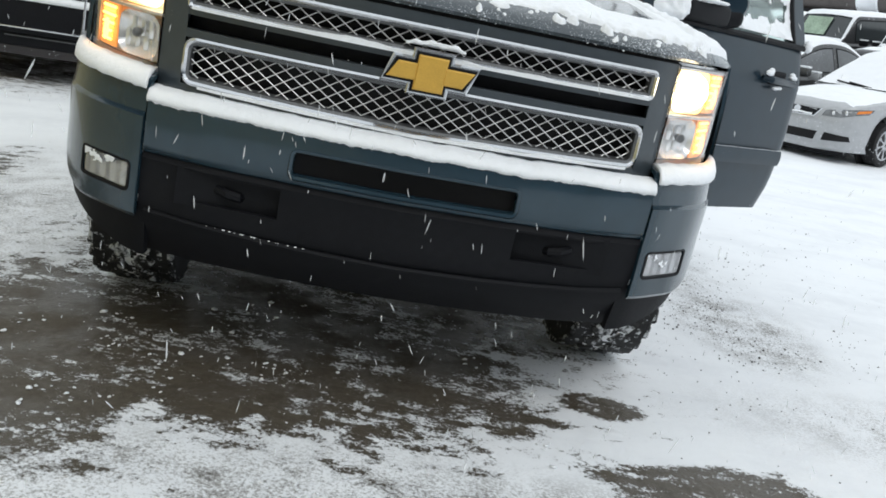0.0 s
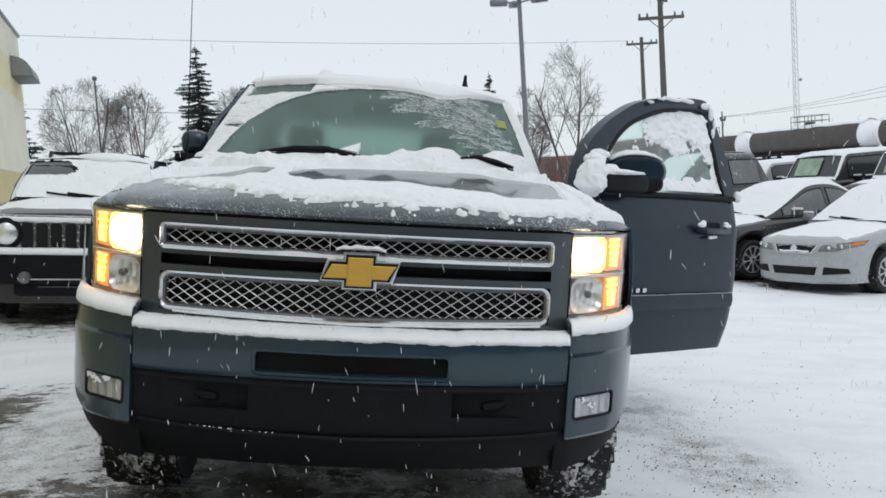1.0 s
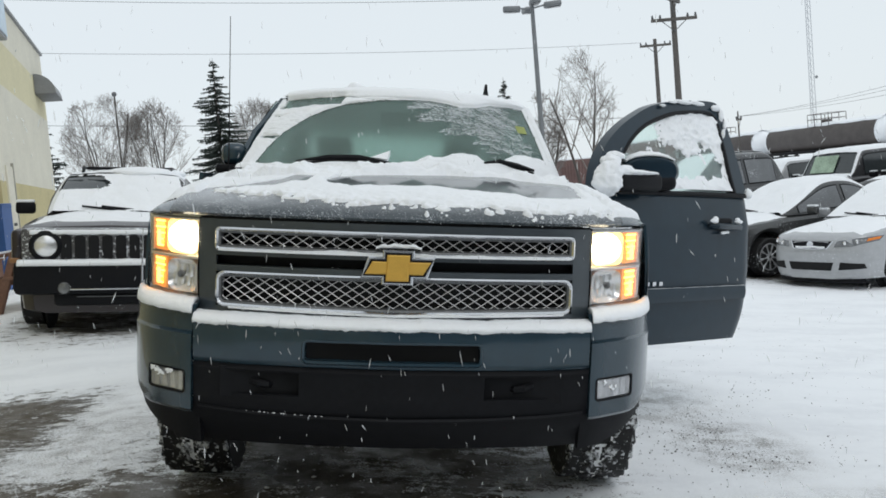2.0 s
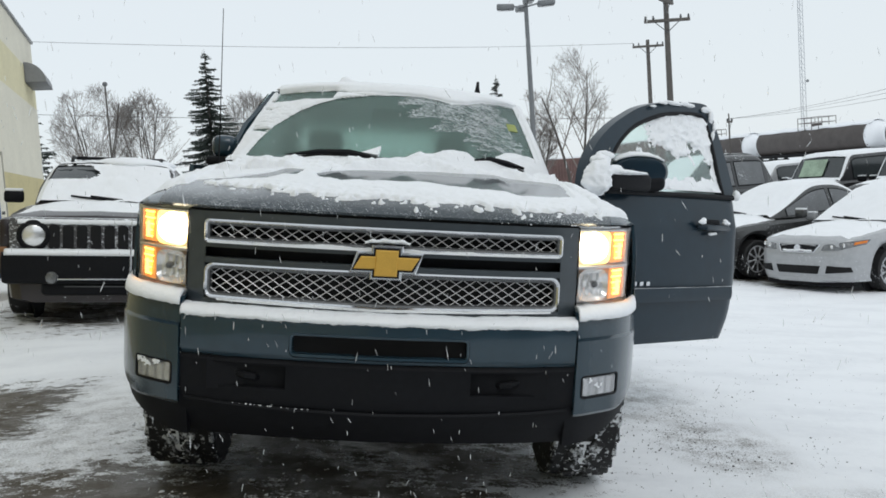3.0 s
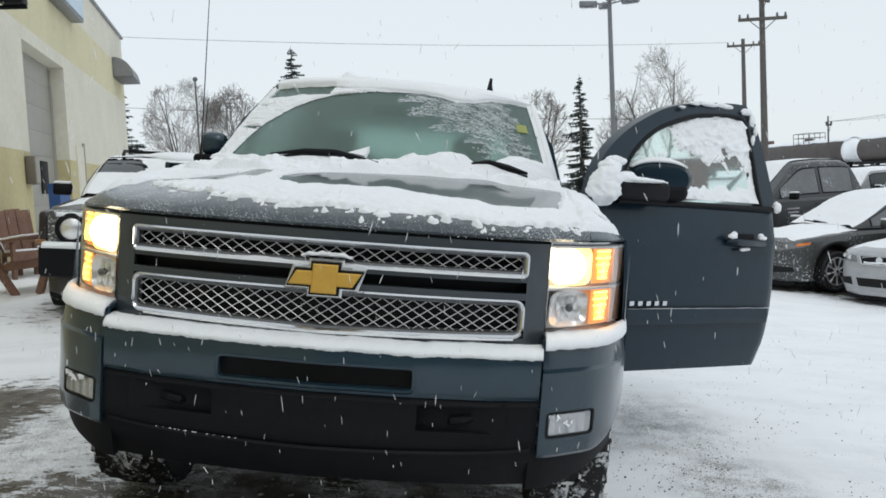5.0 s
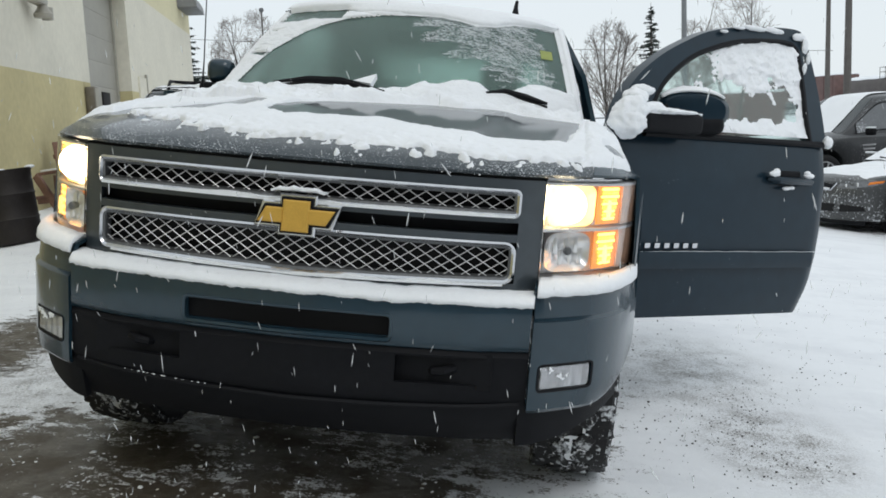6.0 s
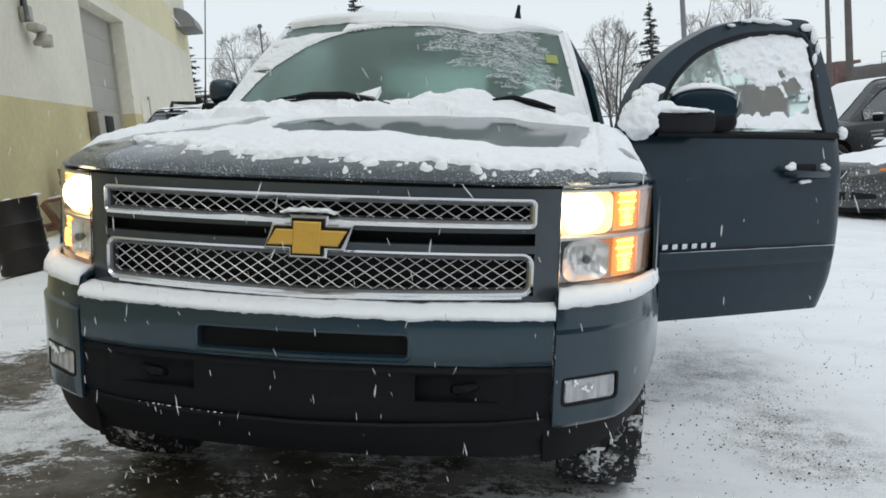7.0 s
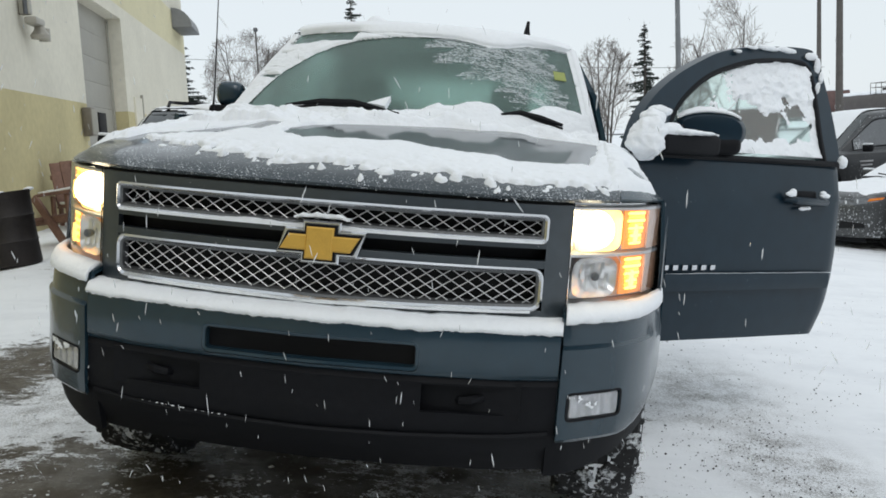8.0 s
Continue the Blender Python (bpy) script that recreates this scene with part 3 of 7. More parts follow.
def sweep(bm, path, prof, yf, closed=True):
    """Sweep a small profile (outward, proud) along a path in the nose's skin."""
    n = len(path)
    rings = []
    for i in range(n):
        a, b = Vector(path[i - 1] if closed or i else path[i]), Vector(path[(i + 1) % n] if closed or i < n - 1 else path[i])
        t = (b - a).normalized()
        o = Vector((t.y, -t.x))
        rings.append([(path[i][0] + o.x * p, yf(path[i][0] + o.x * p) - q, path[i][1] + o.y * p) for p, q in prof])
    if closed:
        rings.append(rings[0])
    return loft(bm, rings, True, not closed)


def dense(path, step=0.03):
    out = []
    for a, b in zip(path, path[1:] + path[:1]):
        k = max(1, int(math.dist(a, b) / step))
        out += [(lerp(a[0], b[0], i / k), lerp(a[1], b[1], i / k)) for i in range(k)]
    return out


def build_grille():
    # surround in body paint greyed for reflected snow: bars above, between and beside the two openings
    def plate(x0, x1, z0, z1, d, m, name, label="", th=0.03, nx=None):
        bm = bm_new()
        grid(bm, lambda u, v: (lerp(x0, x1, u), FRONT(lerp(x0, x1, u)) - d, lerp(z0, z1, v)), nx or max(2, int(abs(x1 - x0) / 0.04)), 2)
        bmesh.ops.recalc_face_normals(bm, faces=bm.faces)
        ret = bmesh.ops.extrude_face_region(bm, geom=bm.faces[:])
        bmesh.ops.translate(bm, verts=[g for g in ret["geom"] if isinstance(g, bmesh.types.BMVert)], vec=(0, th, 0))
        return part(name, bm, m, TRUCK, label)
    plate(-0.722, 0.722, 1.150, 1.182, 0.0, NOSEPAINT, "grille_header")
    plate(-0.722, -0.652, 0.855, 1.150, 0.0, NOSEPAINT, "grille_cheek")
    plate(0.652, 0.722, 0.855, 1.150, 0.0, NOSEPAINT, "grille_cheek")
    plate(-0.652, 0.652, 1.053, 1.070, 0.004, NOSEPAINT, "grille_bar")
    plate(-0.652, 0.652, 0.994, 1.017, 0.004, NOSEPAINT, "grille_bar")
    plate(-0.722, 0.722, 0.845, 0.868, 0.0, NOSEPAINT, "grille_sill")
    # sheet coloured near-black to give the shaded depth behind the mesh
    plate(-0.70, 0.70, 0.84, 1.19, -0.075, VOID, "grille_backing", "near-black sheet standing in for the shade behind the grille", 0.02)
    plate(-0.66, 0.66, 1.017, 1.053, -0.05, BLACK, "grille_slot", "", 0.01)
    # chrome frames
    bev = [(0.003, 0.0), (0.004, 0.012), (-0.002, 0.017), (-0.009, 0.010), (-0.011, -0.03), (0.0, -0.03)]
    inn = [(-0.009, 0.008), (-0.016, 0.004), (-0.020, -0.03), (-0.009, -0.03)]
    up = dense(rounded(-0.652, 1.072, 0.652, 1.150, 0.014, 4), 0.04)
    part("chrome_frame", sweep(bm_new(), up, bev, FRONT), CHROME, TRUCK, "chrome grille surround")
    part("frame_step", sweep(bm_new(), up, inn, FRONT), STEEL, TRUCK)
    lo = []
    for x, z in dense(rounded(-0.648, 0.872, 0.648, 0.992, 0.03, 5), 0.04):
        if z < 0.90:
            z -= 0.012 * (1 - abs(x) / 0.65)
        lo.append((x, z))
    part("chrome_frame", sweep(bm_new(), lo, bev, FRONT), CHROME, TRUCK, "chrome grille surround")
    part("frame_step", sweep(bm_new(), lo, inn, FRONT), STEEL, TRUCK)
    # diamond mesh
    for z0, z1, h in ((1.088, 1.138, 0.032), (0.878, 0.978, 0.032)):
        bm = bm_new()
        p, w = 0.0490, z1 - z0
        run = w * p / h
        for s in (1, -1):
            x = -0.64 - run
            while x < 0.64:
                a, b = (x, z0), (x + run, z1)
                if s < 0:
                    a, b = (x, z1), (x + run, z0)
                t0, t1 = max(0, (-0.636 - a[0]) / run), min(1, (0.636 - a[0]) / run)
                if t1 > t0 + 0.02:
                    pts = [(lerp(a[0], b[0], lerp(t0, t1, k / 4)), lerp(a[1], b[1], lerp(t0, t1, k / 4))) for k in range(5)]
                    tube(bm, [(px, FRONT(px) + 0.014 + 0.002 * s, pz) for px, pz in pts], 0.0015, 5)
                x += p
        part("grille_mesh", bm, MESHCHROME, TRUCK, "bright diamond mesh insert")
    # snow lying in the lower edges of the frames
    for zb, x0, x1, k in ((1.073, -0.64, 0.64, 0), (0.868, -0.60, 0.62, 1)):
        bm = bm_new()
        n = 90
        rings = []
        for i in range(n + 1):
            x = lerp(x0, x1, i / n)
            h = (0.004 + 0.008 * max(0, wobble(x, zb, 31 + k, 6) + 0.4))
            z = zb - (0.012 * (1 - abs(x) / 0.65) if k == 1 else 0)
            y = FRONT(x) - 0.012
            rings.append([(x, y - 0.008, z - 0.004), (x, y - 0.010, z + h * 0.6), (x, y + 0.002, z + h), (x, y + 0.014, z + h * 0.8), (x, y + 0.016, z - 0.004)])
        loft(bm, rings)
        part("frame_snow", bm, SNOW, TRUCK)["kind"] = "stuff"
    # emblem: a plain golden cross shape with slanted ends, dark edge, chrome step
    yc = FRONT(0)
    def cross(g, d0, d1, inset):
        """Slanted arms and a centre block, each with a chamfered front."""
        bm = bm_new()
        for quad in ([(-0.108, 1.008), (-0.028, 1.008), (-0.028, 1.053), (-0.082, 1.053)], [(0.044, 1.008), (0.098, 1.008), (0.126, 1.053), (0.044, 1.053)], [(-0.034, 0.984), (0.047, 0.984), (0.051, 1.077), (-0.030, 1.077)]):
            cx, cz = sum(p for p, q in quad) / 4, sum(q for p, q in quad) / 4
            big = [(p + math.copysign(g, p - cx), q + math.copysign(g, q - cz)) for p, q in quad]
            small = [(p - math.copysign(inset, p - cx), q - math.copysign(inset, q - cz)) for p, q in big]
            e = d1 + (0.0015 if abs(cx) < 0.02 else 0)
            loft(bm, [[(p, yc - d0, q) for p, q in big], [(p, yc - e + inset, q) for p, q in big], [(p, yc - e, q) for p, q in small]])
        return bm
    part("emblem_step", cross(0.016, 0.004, 0.022, 0.004), CHROME, TRUCK)
    em = part("emblem", cross(0.007, 0.020, 0.034, 0.003), BLACK, TRUCK, "gold emblem with a dark edge")
    part("emblem_face", cross(0.0, 0.032, 0.043, 0.004), GOLD, em, "gold face", 0.3)
    bm = bm_new()
    grid(bm, lambda u, v: (lerp(-0.07, 0.09, u), yc - lerp(0.035, -0.01, v), 1.098 + 0.016 * math.sin(math.pi * min(1, v + 0.25)) * (0.6 + 0.5 * wobble(u * 2, v, 40, 3)) * min(1, 6 * u, 6 * (1 - u))), 20, 8, thick=-0.006)
    part("emblem_snow", bm, SNOW, TRUCK)["kind"] = "stuff"


build_grille()


def headlamp(sgn):
    X = lambda x: sgn * x
    def surf(x0, x1, z0, z1, d, nx=10, nz=4, bow=0.0):
        def fn(u, v):
            x, z = lerp(x0, x1, u), lerp(z0, z1, v)
            return (X(x), FRONT(x) + d + bow * ((u - 0.5) ** 2 + (v - 0.5) ** 2), z)
        return fn
    lamp = part("headlamp", grid(bm_new(), surf(0.722, 1.01, 0.888, 1.186, 0.085, 12, 6), 12, 6, thick=0.015), REFLECTOR, TRUCK, "lit square headlamp cluster with amber indicators")
    # side walls of the bucket
    bm = bm_new()
    for z0, z1 in ((0.886, 0.896), (1.178, 1.188), (1.030, 1.040)):
        grid(bm, lambda u, v: (X(lerp(0.724, 1.012, u)), FRONT(lerp(0.724, 1.012, u)) + lerp(0.0, 0.09, v), z0 + (0.006 if z0 > 1.02 and z0 < 1.1 else 0)), 14, 2, thick=0.008)
    part("bezel", bm, ALLOY, lamp)
    bm = bm_new()
    grid(bm, lambda u, v: (X(0.725), FRONT(0.725) + lerp(0, 0.09, u), lerp(0.888, 1.186, v)), 2, 4, thick=0.008)
    part("bezel", bm, BLACK, lamp)
    # lit low-beam bowl
    def bowl(x0, x1, z0, z1, d0, d1, r):
        cx, cz = (x0 + x1) / 2, (z0 + z1) / 2
        out = rounded(x0, z0, x1, z1, r, 4)
        rings = []
        for k in range(6):
            t = k / 5
            rings.append([(X(lerp(cx, px, 1 - t * 0.9)), FRONT(lerp(cx, px, 1 - t * 0.9)) + lerp(d0, d1, 1 - (1 - t) ** 2), lerp(cz, pz, 1 - t * 0.9)) for px, pz in out])
        return loft(bm_new(), rings, True, False), cx, cz
    bm, cx, cz = bowl(0.732, 0.876, 1.044, 1.174, 0.012, 0.07, 0.03)
    bmesh.ops.contextual_create(bm, geom=[e for e in bm.edges if e.is_boundary and all((v.co.z - cz) ** 2 < 0.0009 for v in e.verts)])
    lb = part("low_beam", bm, LAMPBOWL, lamp, "brightly lit low beam")
    part("lamp_core", lathe(bm_new(), [(0.0, 0.0), (0.050, 0.0), (0.058, 0.012), (0.044, 0.03), (0.0, 0.034)], pose(X(0.802), FRONT(0.802) + 0.028, 1.110, 90, 0, -26 * sgn), 28), LAMPWHITE, lb, "white-hot beam core")
    bm, cx, cz = bowl(0.734, 0.872, 0.902, 1.024, 0.012, 0.065, 0.035)
    hb = part("high_beam", bm, REFLECTOR, lamp, "unlit clear high beam reflector")
    part("bulb", lathe(bm_new(), [(0.0, 0.0), (0.011, 0.003), (0.014, 0.03), (0.0, 0.04)], pose(X(cx), FRONT(cx) + 0.026, cz + 0.006, 90), 14), STEEL, hb)
    part("divider", tube(bm_new(), [(X(x), FRONT(x) + 0.008, 1.034) for x in (0.728, 0.80, 0.88, 0.96)], [0.004, 0.005, 0.005, 0.003], 6), ALLOY, lamp, "bright bar between the beams")
    for k in range(6):
        fx = lerp(0.765, 0.842, k / 5)
        part("flute", box(bm_new(), (X(fx), FRONT(fx) + 0.050 - 0.016 * abs(k - 2.5) / 2.5, cz + 0.018 * (-1) ** k), (0.013, 0.006, 0.05), 0.002), REFLECTOR, hb)
    # amber indicators, both lit, with horizontal prisms
    for z0, z1 in ((1.046, 1.172), (0.902, 1.026)):
        ind = part("indicator", grid(bm_new(), lambda u, v: (X(lerp(0.884, 0.966, u)), FRONT(lerp(0.884, 0.966, u)) + 0.030, lerp(z0, z1, v)), 6, 8, thick=0.004), AMBERBACK, lamp, "amber indicator")
        for i in range(9):
            a, w = lerp(z0 + 0.012, z1 - 0.008, (i + 0.5) / 9), 0.018 + 0.010 * (i / 8) + 0.003 * math.sin(i * 2.3)
            part("prism", grid(bm_new(), lambda u, v: (X(0.925 + w * (2 * u - 1)), FRONT(0.925 + w * (2 * u - 1)) + 0.016 + 0.014 * abs(2 * v - 1), a + (v - 0.5) * 0.0095), 4, 2, thick=0.003), AMBERMID if i % 2 else AMBERLIT, ind)
        part("bulb_glow", tube(bm_new(), [(X(0.923), FRONT(0.923) + 0.012, lerp(z0, z1, 0.14)), (X(0.923), FRONT(0.923) + 0.010, lerp(z0, z1, 0.34)), (X(0.923), FRONT(0.923) + 0.012, lerp(z0, z1, 0.62))], [0.006, 0.0085, 0.005], 8), AMBERLIT, ind, "glowing amber bulb behind prisms")
    for z0, z1 in ((1.044, 1.176), (0.900, 1.028)):
        part("side_reflector", grid(bm_new(), lambda u, v: (X(lerp(0.964, 1.011, u)), FRONT(lerp(0.964, 1.011, u)) + 0.012, lerp(z0, z1, v)), 5, 2, thick=0.006), SIDELENS, lamp, "clear pinkish side lens")
    # clear outer lens
    ob = part("lens", grid(bm_new(), surf(0.724, 1.014, 0.890, 1.184, -0.004), 14, 6, thick=-0.004), CLEAR, lamp, "clear plastic lens")
    ob.visible_shadow = False


headlamp(1)
headlamp(-1)


def build_bumper():
    # centre bar with the intake slot cut through
    zs = [0.672, 0.684, 0.694, 0.768, 0.79, 0.812, 0.826, 0.834, 0.837, 0.837]
    ys = [0.012, 0.003, 0.0, -0.004, -0.002, 0.0, 0.006, 0.018, 0.06, 0.15]
    xs = [lerp(-0.718, -0.312, k / 10) for k in range(11)] + [lerp(-0.312, 0.312, k / 14) for k in range(1, 15)] + [lerp(0.312, 0.718, k / 10) for k in range(1, 11)]
    bm = bm_new()
    vs = [[bm.verts.new((x, BUMP(x) + y, z)) for y, z in zip(ys, zs)] for x in xs]
    for i in range(len(xs) - 1):
        for j in range(len(zs) - 1):
            if j == 2 and abs(xs[i] + xs[i + 1]) / 2 < 0.312:
                continue
            bm.faces.new((vs[i][j], vs[i + 1][j], vs[i + 1][j + 1], vs[i][j + 1]))
    bmesh.ops.recalc_face_normals(bm, faces=bm.faces)
    bmesh.ops.solidify(bm, geom=bm.faces[:], thickness=0.012)
    part("bumper", bm, PAINT, TRUCK, "body-coloured bumper bar with an intake slot")
    part("intake_lip", sweep(bm_new(), dense(rounded(-0.318, 0.690, 0.318, 0.772, 0.02, 4), 0.05), [(0.006, -0.002), (0.0, 0.006), (-0.008, 0.004), (-0.012, -0.02), (0.004, -0.01)], lambda x: BUMP(x)), PAINT, TRUCK)
    # near-black sheet in place of the slot's shaded depth
    part("intake_shade_sheet", grid(bm_new(), lambda u, v: (lerp(-0.34, 0.34, u), BUMP(0) + 0.075, lerp(0.67, 0.79, v)), 6, 2, thick=0.02), VOID, TRUCK)
    bm = bm_new()
    box(bm, (0.02, 0.05, 0.722), (0.56, 0.02, 0.05), 0.008)
    part("crash_beam", bm, mat("rusty_beam", (0.13, 0.095, 0.085), 0.7, 0.2, 0.4, 14), TRUCK)
    # snow lying along the bar
    bm = bm_new()
    rings = []
    for i in range(241):
        x = lerp(-0.722, 0.722, i / 240)
        y, k = BUMP(x), 0.008 * wobble(x, 0, 51, 5) + 0.005 * wobble(x, 0, 52, 22)
        low = 0.808 + 0.6 * k
        e = 0.004 * wobble(x, 1, 58, 40)
        rings.append([(x, y + 0.004, low + e), (x, y - 0.006, low + e + 0.003), (x, y - 0.011, low + 0.012), (x, y - 0.008, 0.828), (x, y + 0.006, 0.842 + 0.4 * k), (x, y + 0.03, 0.847 + 0.5 * k), (x, y + 0.07, 0.850 + 0.6 * k), (x, y + 0.10, 0.846 + 0.5 * k), (x, y + 0.10, 0.832), (x, y + 0.012, 0.830)])
    loft(bm, rings)
    part("bumper_snow", bm, SNOW, TRUCK, "ridge of snow lying on the bumper", 3.0)["kind"] = "stuff"


def bumper_end(sgn):
    wide = 0.014 if sgn > 0 else 0.016
    X = lambda x: sgn * (x + wide * max(0, x - 0.90) / 0.146)
    xs = [0.726, 0.742, 0.755] + [lerp(0.755, 0.915, k / 6) for k in range(1, 7)] + [0.94, 0.965, 0.985, 1.005, 1.02, 1.033, 1.042, 1.046]
    def low(x):
        return 0.480 + 0.12 * max(0, (x - 0.90) / 0.146) ** 2.2
    def col(x):
        zl = low(x)
        z = [zl, zl + 0.012, 0.553 if x < 0.93 else zl + 0.06, 0.630 if x < 0.93 else lerp(zl + 0.06, 0.80, 0.4), 0.70, 0.768, 0.778, 0.85, 0.872, 0.880]
        y = [0.02, 0.006, 0.0, 0.0, -0.004, -0.007, 0.013, 0.018, 0.028, 0.10]
        return [(X(x - 0.008 * max(0, (zz - 0.8) / 0.08)), BUMP(x) + yy, zz) for yy, zz in zip(y, z)]
    bm = bm_new()
    vs = [[bm.verts.new(p) for p in col(x)] for x in xs]
    for i in range(len(xs) - 1):
        for j in range(9):
            if j == 2 and 0.755 < (xs[i] + xs[i + 1]) / 2 < 0.915:
                continue
            bm.faces.new((vs[i][j], vs[i + 1][j], vs[i + 1][j + 1], vs[i][j + 1]))
    bmesh.ops.recalc_face_normals(bm, faces=bm.faces)
    bmesh.ops.solidify(bm, geom=bm.faces[:], thickness=0.012)
    part("bumper_end", bm, PAINT, TRUCK, "body-coloured bumper corner")
    # fog lamp in its pocket
    pocket = part("fog_pocket", grid(bm_new(), lambda u, v: (X(lerp(0.735, 0.95, u)), BUMP(lerp(0.735, 0.95, u)) + 0.07, lerp(0.53, 0.65, v)), 6, 2, thick=0.01), VOID, TRUCK)
    fog = part("fog_lamp", prism(bm_new(), rounded(0.757, 0.556, 0.905, 0.628, 0.012, 3), 0.0, 1.0, lambda p, q, d: (X(p), BUMP(p) + 0.012 + 0.05 * d, q)), FOGM, TRUCK, "clear fog lamp streaked with snow")
    ob = part("fog_lens", prism(bm_new(), rounded(0.757, 0.556, 0.905, 0.628, 0.012, 3), 0.0, 1.0, lambda p, q, d: (X(p), BUMP(p) + 0.002 + 0.006 * d, q)), CLEAR, fog)
    ob.visible_shadow = False
    part("fog_facets", grid(bm_new(), lambda u, v: (X(lerp(0.760, 0.902, u)), BUMP(lerp(0.760, 0.902, u)) + 0.0095 - 0.004 * (1 - abs(2 * ((u * 4) % 1) - 1)), lerp(0.559, 0.625, v)), 32, 4), FOGM, fog)
    stuck = lambda p, q: wobble(p, q, 5 + sgn, 16) + 0.25 * wobble(p, q, 8 + sgn, 60) + (q - 0.619) * 16 - (0.45 if sgn > 0 else 0)
    bm = grid(bm_new(), lambda u, v: (X(lerp(0.757, 0.905, u)), BUMP(lerp(0.757, 0.905, u)) - 0.002 - 0.006 * max(0, min(1, stuck(lerp(0.757, 0.905, u), lerp(0.556, 0.630, v)))), lerp(0.556, 0.630, v)), 60, 36, keep=lambda u, v: stuck(lerp(0.757, 0.905, u), lerp(0.556, 0.630, v)) > 0.05)
    part("fog_snow", bm, SNOW, fog, "", 3.0)["kind"] = "stuff"
    part("fog_bezel", sweep(bm_new(), dense(rounded(0.750, 0.549, 0.918, 0.635, 0.014, 3), 0.03), [(0.004, -0.004), (0, 0.003), (-0.006, 0.0), (-0.006, -0.05), (0.004, -0.05)], BUMP) if sgn > 0 else
         sweep(bm_new(), dense(rounded(-0.918, 0.549, -0.750, 0.635, 0.014, 3), 0.03), [(0.004, -0.004), (0, 0.003), (-0.006, 0.0), (-0.006, -0.05), (0.004, -0.05)], BUMP), BLACK, fog)
    # snow on the corner's ledge
    bm = bm_new()
    rings = []
    for i in range(60):
        x = lerp(0.728, 1.035, i / 59)
        y, k = BUMP(x), 0.008 * wobble(x, sgn, 53, 6) + 0.004 * wobble(x, sgn, 54, 25)
        e = min(1, (59 - i) / 8)
        t = (x - 0.728) / 0.3
        lift = 0.012 * t
        rings.append([(X(x), y + 0.006, 0.838 + k + lift), (X(x), y - 0.003, 0.842 + k + lift), (X(x), y + 0.002, 0.862 + 0.5 * k + lift), (X(x), y + 0.03, 0.884 + 0.6 * k * e + lift), (X(x), y + 0.075 + 0.02 * e, 0.888 + k + lift), (X(x), y + 0.10, 0.876), (X(x), y + 0.02, 0.868)])
    loft(bm, rings)
    part("bumper_snow", bm, SNOW, TRUCK, "", 3.0)["kind"] = "stuff"
    # black valance under the corner
    bm = bm_new()
    grid(bm, lambda u, v: (X(lerp(0.70, 1.0, u)), BUMP(lerp(0.70, 1.0, u)) + 0.03 + 0.05 * v, lerp(low(lerp(0.70, 1.0, u)) + 0.03, lerp(0.355, 0.46, u ** 2), v)), 10, 4, thick=0.02)
    part("corner_valance", bm, BLACK, TRUCK, "black plastic valance")


